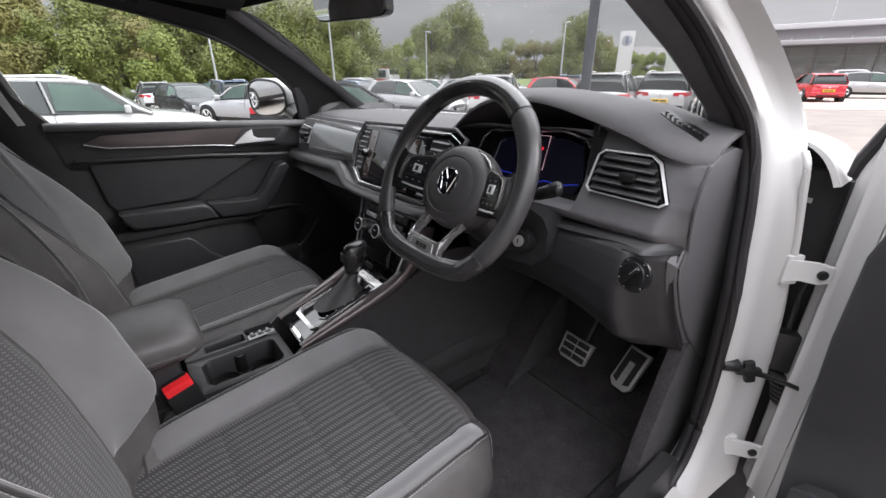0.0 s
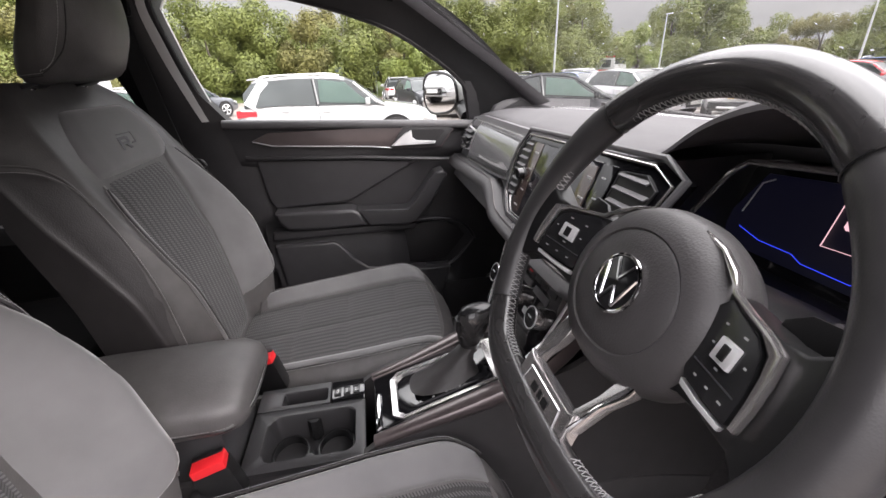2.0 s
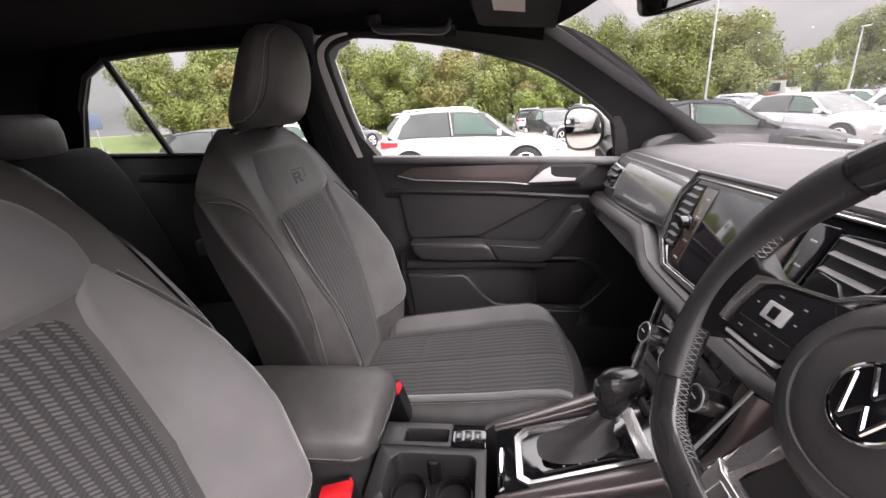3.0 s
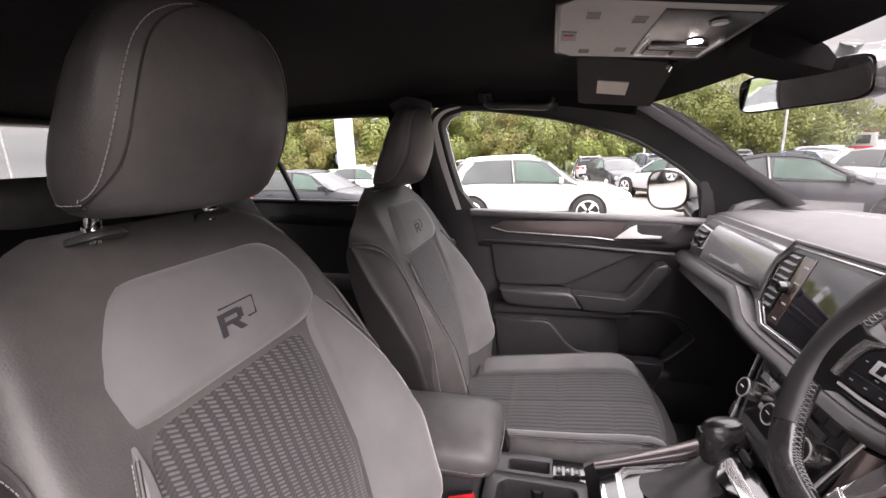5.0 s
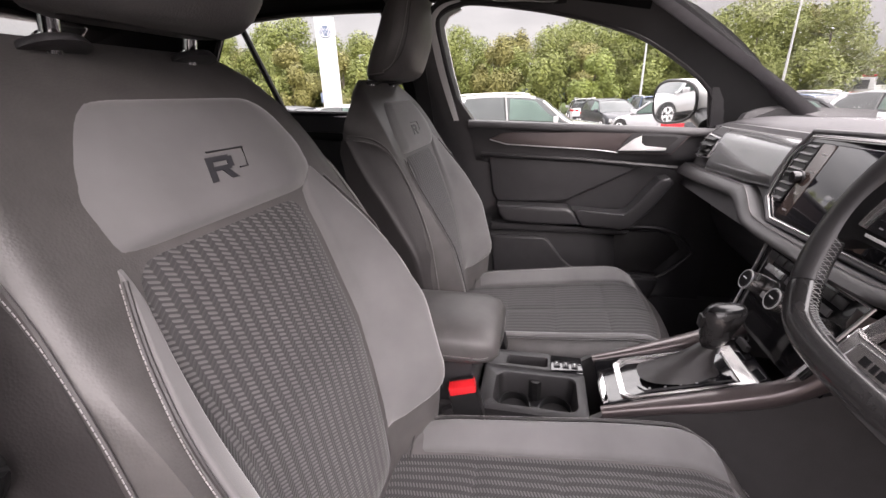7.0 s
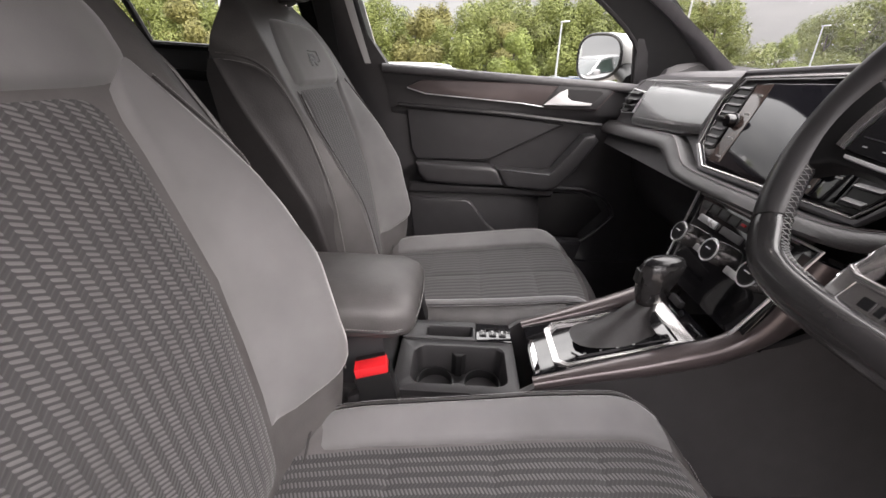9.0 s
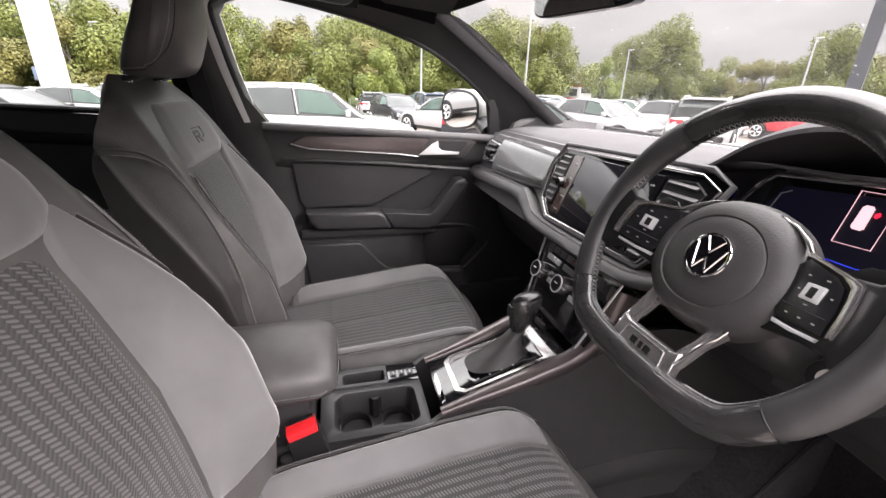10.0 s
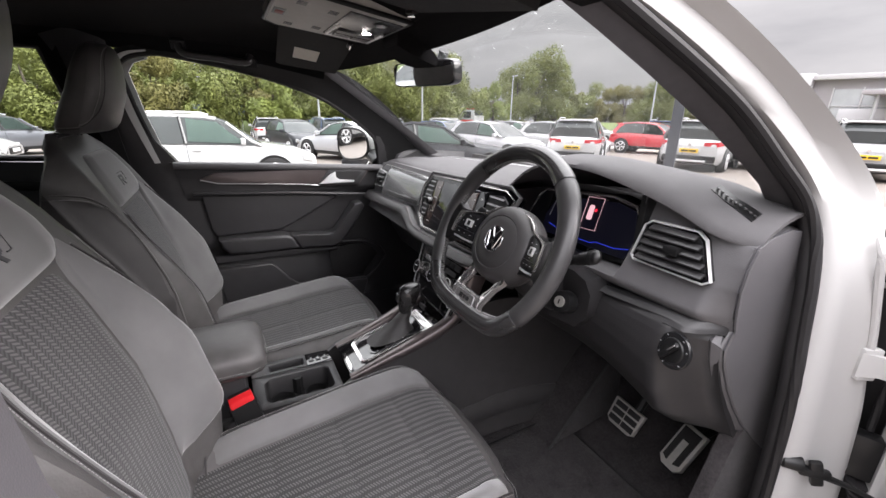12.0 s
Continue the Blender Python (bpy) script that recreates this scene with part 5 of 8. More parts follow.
for x in (0.012, 0.102):
    part("cup_grip", prism([(0.022, 0.0), (0.030, 0.010), (0.040, 0.010), (0.048, 0.0)], lambda a, b, d, x=x: V(x + (b if x < 0.05 else -b), a, 0.550 + d), 0.0, 0.046, 0.002), M_DARK, console)
panel_ = part("socket_panel", box((0.060, 0.068, 0.012), pose(-0.043, 0.101, 0.602), 0.003), M_GLOSS, console, "gloss black switch panel")
for k in range(3):
    part("switch", box((0.026, 0.014, 0.006), pose(-0.040, 0.080 + 0.019 * k, 0.608), 0.002), M_PANEL, panel_)
    part("mark", box((0.010, 0.004, 0.0006), pose(-0.038, 0.080 + 0.019 * k, 0.6113)), M_PRINT, panel_)
# gear gate
sl = math.degrees(math.atan2(0.072, 0.24))
GATE = Matrix.Translation((0.033, 0.275, gz(0.275) + 0.004)) @ pose(0, 0, 0, sl)


def gp(a, b, d):
    return GATE @ V(a, b, d)


OUTER = [(-0.078, -0.125), (0.086, -0.125), (0.082, 0.06), (0.080, 0.155), (-0.080, 0.155), (-0.078, 0.06)]
deck = part("gate_deck", prism(OUTER, gp, -0.03, 0.0, 0.004), M_GLOSS, console, "gloss black gear gate deck")
FR = [(-0.054, -0.070), (-0.038, -0.088), (0.054, -0.088), (0.070, -0.070), (0.064, 0.128), (-0.050, 0.128)]
IN = [(-0.047, -0.064), (-0.034, -0.078), (0.049, -0.078), (0.061, -0.064), (0.055, 0.108), (-0.042, 0.108)]
bm = bmesh.new()
n = len(FR)
lo, li = [bm.verts.new(gp(a, b, 0.000)) for a, b in FR], [bm.verts.new(gp(a, b, 0.000)) for a, b in IN]
ho, hi = [bm.verts.new(gp(a, b, 0.006)) for a, b in FR], [bm.verts.new(gp(a * 1.01, b, 0.004)) for a, b in IN]
for i in range(n):
    j = (i + 1) % n
    for q in ((lo[i], lo[j], ho[j], ho[i]), (ho[i], ho[j], hi[j], hi[i]), (hi[i], hi[j], li[j], li[i])):
        bm.faces.new(q)
bmesh.ops.recalc_face_normals(bm, faces=bm.faces[:])
part("gate_frame", bm, M_ARM, deck, "satin silver gate frame", 20)
part("gate_strip", prism([(0.034, -0.055), (0.048, -0.045), (0.045, 0.100), (0.034, 0.100)], gp, 0.0, 0.003), M_GLOSS, deck)
for k in range(4):
    part("mark", box((0.003, 0.004, 0.0006), GATE @ pose(0.045, -0.035 + 0.026 * k, 0.0035)), M_PRINT, deck)
part("chrome_blade", prism([(-0.020, -0.120), (0.070, -0.120), (0.066, -0.112), (-0.016, -0.112)], gp, 0.0, 0.005, 0.001), M_CHROME, deck)
for sg in (-1, 1):
    line = spline([gp(sg * 0.082 + 0.004, -0.125, 0.0), gp(sg * 0.084 + 0.002, -0.03, 0.003), gp(sg * 0.086, 0.08, 0.006), gp(sg * 0.092, 0.165, 0.020), V(0.030 + sg * 0.100, 0.475, 0.79), V(0.015 + sg * 0.118, 0.505, 0.87)], 6)
    rings = []
    for i, c in enumerate(line):
        k = i / (len(line) - 1)
        along = (line[min(i + 1, len(line) - 1)] - line[max(i - 1, 0)]).normalized()
        across = V(1, 0, 0)
        over = across.cross(along).normalized()
        w, h = 0.011 + 0.008 * step(0.0, 0.4, k) + 0.004 * step(0.6, 1.0, k), 0.010 + 0.006 * step(0.1, 0.5, k) + 0.016 * step(0.6, 0.95, k)
        c = c + V(sg * 0.006 * step(0.1, 0.5, k), 0, -0.006)
        rings.append([c + across * (w * math.copysign(abs(math.cos(q)) ** 0.7, math.cos(q))) + over * (h * math.copysign(abs(math.sin(q)) ** 0.7, math.sin(q))) for q in (2 * math.pi * m_ / 20 for m_ in range(20))])
    part("side_rail", loft(rings), M_RAIL, console, "broad glossy warm grey side rail", 50)
part("front_tray", prism([(-0.07, 0.42), (0.12, 0.42), (0.115, 0.56), (-0.075, 0.56)], lambda a, b, d: V(a, b, 0.655 + d), -0.01, 0.0), M_RUBBER, console)
part("front_wall", prism([(-0.085, 0.62), (0.115, 0.62), (0.125, 0.80), (-0.12, 0.80)], lambda a, b, d: V(a, 0.56 + d, b), 0.0, 0.012), M_DARK, console)
part("start_button", disc(0.012, 0.011, 0.010, pose(-0.045, 0.425, 0.714, sl), 20, 0.002), M_DARK, console)
part("start_ring", disc(0.014, 0.014, 0.004, pose(-0.045, 0.425, 0.709, sl), 20), M_SATIN, console)
# gear lever: boot, collar, grip
lever = thing("gear_lever", "black leather gear lever with silver cap and gaiter", "gear lever")
rings = []
for k, (t, w, d, fold) in enumerate(((0.0, 0.040, 0.075, 0.0), (0.10, 0.036, 0.062, 0.004), (0.22, 0.031, 0.050, -0.003), (0.36, 0.026, 0.041, 0.004), (0.52, 0.022, 0.033, -0.002), (0.70, 0.018, 0.026, 0.002), (0.86, 0.015, 0.020, 0.0))):
    base, tip = GATE @ V(0.006, 0.020, 0.004), V(0.022, 0.350, 0.738)
    c = base.lerp(tip, t)
    ring = []
    for i in range(28):
        q = 2 * math.pi * i / 28
        rr = 1 + fold * 14 * math.cos(4 * q + k * 1.3) + 0.035 * math.cos(9 * q + k * 2.1) * (0 < t < 0.8)
        cx, cy = math.cos(q), math.sin(q)
        kk = (abs(cx) ** 3 + abs(cy) ** 3) ** (-1 / 3) if t < 0.5 else 1
        ring.append(c + V(w * cx * kk * rr, d * cy * kk * rr * (0.9), 0.012 * cy * (1 - t)))
    rings.append(ring)
part("gaiter", loft(rings), M_SIDE, lever, "creased black leather gaiter", 70)
part("collar", disc(0.017, 0.0155, 0.030, pose(0.022, 0.348, 0.735, -6), 24, 0.002), M_DARK, lever)
rings = []
for z, w, d, y in ((0.733, 0.0155, 0.019, 0.348), (0.745, 0.0195, 0.025, 0.350), (0.765, 0.0222, 0.030, 0.353), (0.784, 0.0232, 0.034, 0.357), (0.798, 0.0222, 0.035, 0.359), (0.807, 0.018, 0.030, 0.360), (0.811, 0.010, 0.018, 0.359)):
    rings.append([V(0.022 + w * math.cos(q), y + d * math.sin(q), z + 0.14 * d * math.sin(q)) for q in (2 * math.pi * i / 28 for i in range(28))])
knob = part("grip", loft(rings), M_RIM, lever, "smooth black leather grip", 60)
part("cap", loft([[V(0.022 + w * math.cos(q), 0.359 + d * math.sin(q), z + 0.14 * d * math.sin(q)) for q in (2 * math.pi * i / 28 for i in range(28))] for z, w, d in ((0.8050, 0.0196, 0.0318), (0.8105, 0.0170, 0.0285), (0.8140, 0.010, 0.018))]), M_PANEL, knob, "gloss black cap")
part("release_button", prism([(-0.008, 0.768), (0.008, 0.768), (0.009, 0.790), (-0.009, 0.790)], lambda a, b, d: V(0.022 + a, 0.322 + (b - 0.77) * 0.1 - d, b), -0.01, 0.003, 0.002), M_DARK, knob)
# padded armrest on its box
arm = part("armrest_box", box((0.165, 0.36, 0.16), pose(0.030, -0.265, 0.63), 0.012), M_HARD, console)
rings = []
for y, w, z0, z1 in ((-0.44, 0.08, 0.70, 0.75), (-0.42, 0.096, 0.695, 0.768), (-0.30, 0.102, 0.692, 0.775), (-0.14, 0.103, 0.692, 0.777), (-0.075, 0.102, 0.694, 0.775), (-0.048, 0.094, 0.700, 0.766), (-0.036, 0.078, 0.712, 0.750)):
    ring = []
    for i in range(32):
        q = 2 * math.pi * i / 32
        cx, cy = math.cos(q), math.sin(q)
        k = (abs(cx) ** 3 + abs(cy) ** 3) ** (-1 / 3)
        ring.append(V(0.040 + w * cx * k, y, (z0 + z1) / 2 + (z1 - z0) / 2 * cy * k))
    rings.append(ring)
lid = part("armrest_lid", loft(rings), M_LEATHER, console, "padded black leatherette lid with grey stitching", 70)
bm = stitches([V(0.040 + 0.1040, lerp(-0.42, -0.085, t / 20), 0.728) for t in range(21)])
stitches([V(0.040 + 0.104 * math.copysign(abs(math.cos(q)) ** 0.62, math.cos(q)), -0.080 + 0.0475 * math.sin(q) ** 0.8, 0.728) for q in (math.pi * i / 20 for i in range(21))], bm=bm)
part("stitching", bm, M_THREAD, lid, "pale grey contrast stitching")
part("lid_seam", tube([V(0.1440, -0.42, 0.7245), V(0.1442, -0.085, 0.7245)] + [V(0.040 + 0.1035 * math.copysign(abs(math.cos(q)) ** 0.62, math.cos(q)), -0.080 + 0.0470 * math.sin(q) ** 0.8, 0.7245) for q in (math.pi * i / 24 for i in range(1, 24))], 0.0013, 5), M_DARK, lid)

# ---- pedals ----
brake = thing("brake_pedal", "steel brake pedal with black rubber ribs", "pedal")
BR = pose(0.425, 0.845, 0.485, 62, 0, -4)
part("pad", prism([(-0.050, 0.030), (0.050, 0.030), (0.044, -0.034), (0.030, -0.042), (-0.034, -0.042), (-0.048, -0.03)], lambda a, b, d: BR @ V(a, b, d), 0.0, 0.012, 0.004), M_STEEL, brake, "brushed steel pad")
for b in (0.017, -0.004, -0.025):
    for a in (-0.021, 0.021):
        part("rubber_rib", box((0.039, 0.0155, 0.005), BR @ pose(a, b, 0.0115), 0.002), M_RUBBER, brake)
part("arm", tube([BR @ V(0.015, 0.0, -0.006), V(0.445, 0.90, 0.57), V(0.45, 0.94, 0.72)], 0.011, 8), M_DARK, brake)
acc = thing("accelerator_pedal", "steel accelerator pedal with black rubber inset", "pedal")
AC = pose(0.592, 0.838, 0.525, 52, 0, -10)
part("pad", prism([(-0.030, 0.050), (0.032, 0.050), (0.032, -0.052), (0.018, -0.066), (-0.016, -0.066), (-0.030, -0.052)], lambda a, b, d: AC @ V(a, b, d), 0.0, 0.012, 0.004), M_STEEL, acc, "brushed steel pad")
part("rubber_inset", prism([(-0.022, 0.042), (0.024, 0.042), (0.024, -0.046), (0.010, -0.052), (0.010, 0.012), (-0.008, 0.012), (-0.008, -0.052), (-0.022, -0.046)], lambda a, b, d: AC @ V(a, b, d), 0.0115, 0.0155), M_RUBBER, acc)
part("arm", tube([AC @ V(0, 0.02, -0.006), V(0.605, 0.94, 0.55), V(0.61, 0.97, 0.66)], 0.010, 8), M_DARK, acc)


# ---- passenger door ----
def tumble(z):
    """Side windows lean inwards towards the roof."""
    return 0.755 - 0.26 * (z - 1.08)


pdoor = thing("passenger_door", "closed black-trimmed passenger door with grey inlay and silver handle", "car door")


def door_fn(s, t):
    z = lerp(0.33, 1.085, t)
    back = table([(0.33, -0.135), (0.51, -0.155), (0.80, -0.185), (1.02, -0.225), (1.085, -0.245)], z)
    y = lerp(back, 0.60, s)
    top = lerp(1.094, 1.050, s)
    z = lerp(0.33, top, t)
    x = 0.748 - 0.010 * step(1.02, 1.08, z) - 0.018 * step(0.95, 0.93, z) * 0
    x += 0.020 * step(0.965, 0.93, z) * step(0.55, 0.78, z) * 1.0
    x -= 0.035 * step(0.78, 0.70, z) * step(0.36, 0.50, z) * (1 - step(0.22, 0.34, y))
    x += 0.030 * step(0.72, 0.66, z) * step(0.44, 0.52, z) * step(0.28, 0.34, y) * (1 - step(0.44, 0.50, y))
    return V(-x, y, z)


part("door_card", sheet(door_fn, 60, 70, 0.04, (-1, 0, 0)), M_HARD, pdoor, "moulded black door card", 55)
part("sill_pad", tube([V(-0.738, lerp(-0.235, 0.575, t), lerp(1.083, 1.042, t)) for t in np.linspace(0, 1, 12)], 0.014, 10), M_SOFT, pdoor)
onto = lambda a, b, d: V(-0.738 + d, a, b)
DP = [(-0.160, 1.030), (-0.110, 1.052), (0.275, 1.050), (0.305, 1.054), (0.452, 1.050), (0.482, 1.034), (0.436, 0.976), (0.275, 0.980), (0.20, 0.990), (-0.10, 1.010)]
dec = part("inlay", prism(DP, onto, -0.01, 0.007, 0.003), M_RAIL, pdoor, "dark grey lacquer inlay")
part("silver_line", tube([onto(a, b, 0.008) for a, b in ((-0.158, 1.028), (-0.10, 1.012), (0.20, 0.992), (0.27, 0.983))], 0.0018, 6), M_SATIN, dec)
bez = part("handle_bezel", prism([(0.262, 0.984), (0.312, 1.050), (0.450, 1.046), (0.474, 1.033), (0.432, 0.980)], onto, 0.004, 0.0105, 0.003), M_HARD, dec)
part("handle_recess", prism([(0.300, 0.998), (0.336, 1.037), (0.438, 1.034), (0.446, 1.028), (0.414, 0.994)], onto, 0.006, 0.0112), M_RUBBER, bez)
part("inner_handle", prism([(0.268, 0.990), (0.315, 1.028), (0.336, 1.037), (0.338, 1.014), (0.352, 1.004), (0.415, 0.998), (0.412, 0.990)], onto, 0.008, 0.018, 0.003), M_SATIN, bez, "silver inner release handle")
part("rail_crease", tube([onto(a, b, -0.002) for a, b in ((-0.19, 0.978), (0.165, 0.958), (0.46, 0.932))], 0.007, 8), M_HARD, pdoor)
part("upper_insert", prism([(-0.165, 0.968), (0.165, 0.949), (0.345, 0.930), (0.12, 0.812), (0.10, 0.806), (-0.130, 0.802), (-0.148, 0.83)], onto, -0.03, -0.010, 0.008, seg=4), M_HARD, pdoor, "soft charcoal door insert")
part("armrest", prism([(-0.128, 0.803), (0.118, 0.797), (0.140, 0.785), (0.166, 0.735), (0.02, 0.733), (-0.095, 0.740), (-0.122, 0.770)], onto, -0.02, 0.050, 0.015, seg=4), M_HARD, pdoor, "padded door armrest")
pull = [(0.136, 0.792), (0.290, 0.782), (0.318, 0.790), (0.402, 0.902), (0.432, 0.908), (0.446, 0.890), (0.385, 0.792), (0.335, 0.735), (0.300, 0.724), (0.170, 0.732)]
part("pull_handle", prism(pull, onto, -0.015, 0.048, 0.010, seg=3), M_HARD, pdoor, "black pull handle")
part("grip_edge", tube(spline([onto(a, b, 0.047) for a, b in ((0.160, 0.790), (0.290, 0.779), (0.316, 0.788), (0.404, 0.898))], 5), 0.0035, 8), M_HARD, pdoor)
part("lower_moulding", prism([(-0.150, 0.735), (0.335, 0.722), (0.325, 0.700), (-0.155, 0.700)], onto, -0.02, 0.030, 0.010, seg=3), M_HARD, pdoor)
part("pocket_edge", tube(spline([onto(a, b, 0.006) for a, b in ((0.33, 0.728), (0.44, 0.722), (0.505, 0.695), (0.540, 0.650), (0.535, 0.620), (0.450, 0.540), (0.36, 0.545))], 6), 0.006, 8), M_HARD, pdoor)
part("speaker_panel", prism([(0.16, 0.70), (0.44, 0.705), (0.49, 0.680), (0.515, 0.645), (0.44, 0.555), (0.20, 0.555)], onto, -0.03, -0.012, 0.004), M_RUBBER, pdoor)
pk = [(-0.150, 0.682), (0.045, 0.680), (0.062, 0.668), (0.115, 0.60), (0.150, 0.572), (0.30, 0.545), (0.45, 0.540), (0.40, 0.36), (-0.12, 0.36)]
part("door_pocket", prism(pk, onto, -0.02, 0.034, 0.008, seg=3), M_HARD, pdoor, "black door pocket")
# glass and its frame
WIN = [(-0.262, 1.098), (-0.300, 1.25), (-0.322, 1.385), (-0.305, 1.420), (-0.255, 1.437), (-0.188, 1.440), (0.018, 1.406), (0.20, 1.358), (0.34, 1.298), (0.510, 1.172), (0.545, 1.056)]
WIN = [(p.x, p.y) for p in spline([V(a, b, 0) for a, b in WIN], 4)]


def on_glass(a, b, d):
    return V(-tumble(b) + d, a, b)


gl = part("window_glass", prism([(a, b) for a, b in WIN], on_glass, -0.004, 0.0), M_PANE, pdoor, "clear side window")
gl.visible_shadow = False
part("window_seal", tube([on_glass(a, b, 0.004) for a, b in WIN[:-1]] + [on_glass(0.548, 1.05, 0.004)], 0.008, 8), M_RUBBER, pdoor)
rings = []
edge_line = spline([V(a, b, w) for a, b, w in ((-0.264, 1.094, 0.016), (-0.282, 1.17, 0.019), (-0.300, 1.25, 0.020), (-0.312, 1.32, 0.020), (-0.3215, 1.385, 0.016), (-0.312, 1.412, 0.011), (-0.285, 1.430, 0.007), (-0.24, 1.440, 0.003))], 4)
for p in edge_line:
    a, b, w = p
    q = 1.25 * step(1.36, 1.435, b)
    u, v = -math.cos(q), math.sin(q)
    rings.append([on_glass(a + u * (0.006 + w * k), b + v * (0.006 + w * k), 0.0145 + 0.010 * k + h) for k, h in ((0, -0.006), (0, 0.001), (0.5, 0.003), (1, 0.002), (1, -0.006))])
part("frame_edge", loft(rings), M_WHITE, pdoor, "pale painted strip beside the window", 50)
frame_pts = [(-0.285, 1.090), (-0.325, 1.25), (-0.350, 1.39), (-0.330, 1.44), (-0.265, 1.460), (-0.188, 1.463), (0.06, 1.480), (0.27, 1.440), (0.42, 1.390), (0.61, 1.250), (0.72, 1.10)]
frame_pts = [(p.x, p.y) for p in spline([V(a, b, 0) for a, b in frame_pts], 4)]
rings = []
for (a, b), (c, e) in zip(WIN, frame_pts):
    rings.append([on_glass(a, b, 0.010), on_glass(c, e, 0.022), on_glass(c, e, -0.03), on_glass(a, b, -0.02)])
part("window_frame", loft(rings), M_DARK, pdoor)
tri = [(0.538, 1.056), (0.690, 1.056), (0.715, 1.062), (0.600, 1.190), (0.515, 1.178)]
part("mirror_triangle", prism(tri, on_glass, -0.01, 0.012, 0.003), M_HARD, pdoor)
part("quarter_bar", tube([on_glass(0.540, 1.056, 0), on_glass(0.512, 1.176, 0)], 0.007, 8), M_RUBBER, pdoor)
# chrome-free outer strip that shows along the rear edge of the door
part("rear_edge", prism([(-0.270, 1.09), (-0.244, 1.09), (-0.282, 1.25), (-0.304, 1.385), (-0.285, 1.412), (-0.245, 1.428), (-0.250, 1.445), (-0.320, 1.43), (-0.335, 1.39)], on_glass, -0.022, -0.010), M_WHITE, pdoor, "white painted door edge")
# wing mirror outside
MU, MN = V(0.91, 0.41, 0.04).normalized(), V(0.41, -0.91, -0.03).normalized()
MV = MN.cross(MU).normalized()
MV = MV if MV.z > 0 else -MV


def mp(a, b, d):
    """Place on the wing mirror: a outwards to inwards, b up, d towards the driver."""
    return V(-0.925, 0.470, 1.134) + MU * a + MV * b + MN * d


def oval(w, h, n=32):
    out = []
    for i in range(n):
        q = 2 * math.pi * i / n
        c, s_ = math.cos(q), math.sin(q)
        k = (abs(c) ** 2.8 + abs(s_) ** 2.8) ** (-1 / 2.8)
        out.append((w * c * k, h * s_ * k * (1.0 - 0.12 * c)))
    return out


mir = part("mirror_housing", loft([[mp(a + o, b, d) for a, b in oval(w, h)] for w, h, d, o in ((0.104, 0.068, 0.0, 0.0), (0.112, 0.075, -0.018, 0.003), (0.108, 0.072, -0.06, 0.012), (0.088, 0.056, -0.10, 0.030), (0.04, 0.025, -0.125, 0.055))]), M_WHITE, pdoor, "white wing mirror with clear glass", 60)
part("mirror_rim", tube([mp(a, b, 0.002) for a, b in oval(0.106, 0.070)], 0.0055, 8, closed=True), M_DARK, mir)
part("mirror_glass", prism(oval(0.101, 0.066), mp, 0.0, 0.004), M_MIRROR, mir, "mirror glass showing the car park")
part("mirror_foot", tube([mp(0.09, -0.045, -0.03), V(-0.78, 0.54, 1.062)], [0.032, 0.026], 10), M_DARK, mir)

# ---- body shell of the car ----
body = thing("car_body", "white car body shell with black cabin trim, driver's door open", "car")
EDGE = [(1.105, (0.673, 0.770), (0.755, 0.750)), (1.14, (0.669, 0.746), (0.748, 0.745)), (1.18, (0.664, 0.712), (0.734, 0.725)), (1.22, (0.654, 0.655), (0.723, 0.680)), (1.26, (0.647, 0.588), (0.712, 0.622)),
        (1.30, (0.637, 0.514), (0.696, 0.572)), (1.34, (0.628, 0.440), (0.682, 0.508)), (1.38, (0.620, 0.360), (0.665, 0.435)), (1.42, (0.612, 0.275), (0.650, 0.355)), (1.46, (0.602, 0.170), (0.630, 0.245)), (1.48, (0.596, 0.080), (0.616, 0.140))]
EDGE_LEFT = [(1.100, (0.690, 0.775), (0.752, 0.725)), (1.14, (0.684, 0.718), (0.742, 0.690)), (1.18, (0.674, 0.660), (0.732, 0.655)), (1.22, (0.665, 0.600), (0.722, 0.618)), (1.26, (0.655, 0.538), (0.711, 0.583)), (1.30, (0.647, 0.478), (0.700, 0.548)),
             (1.34, (0.639, 0.418), (0.690, 0.490)), (1.38, (0.632, 0.358), (0.680, 0.430)), (1.42, (0.625, 0.296), (0.668, 0.330)), (1.46, (0.602, 0.185), (0.650, 0.200)), (1.48, (0.596, 0.080), (0.640, 0.080))]
for sg in (-1, 1):
    rings = []
    for z, a, b in (EDGE if sg > 0 else EDGE_LEFT):
        if sg < 0:
            b = (b[0], min(b[1], a[1] + 0.012))
        rings.append([V(sg * x, y, z_) for x, y, z_ in ((a[0] - 0.004, a[1] + 0.020, z + 0.006), (a[0], a[1], z), (lerp(a[0], b[0], 0.15), lerp(a[1], b[1], 0.15) - 0.014, z - 0.004), (lerp(a[0], b[0], 0.6), lerp(a[1], b[1], 0.6) - 0.012, z - 0.004), (b[0] - 0.012, b[1] - 0.004, z), (b[0] - 0.006, b[1] + (0.03 if sg > 0 else 0.004), z + 0.010), (lerp(a[0], b[0], 0.4), lerp(a[1], b[1], 0.4) + (0.035 if sg > 0 else 0.012), z + 0.014))])
    part("windscreen_pillar_trim", loft(rings), M_PILLAR, body, "dark grey cloth-covered windscreen pillar", 50)
# lower pillar foot beside the dashboard, passenger side
part("pillar_foot", prism([(0.56, 1.056), (0.70, 1.115), (0.80, 1.09), (0.86, 1.05)], lambda a, b, d: V(-0.715 - d, a, b), 0.0, 0.05, 0.008), M_HARD, body)
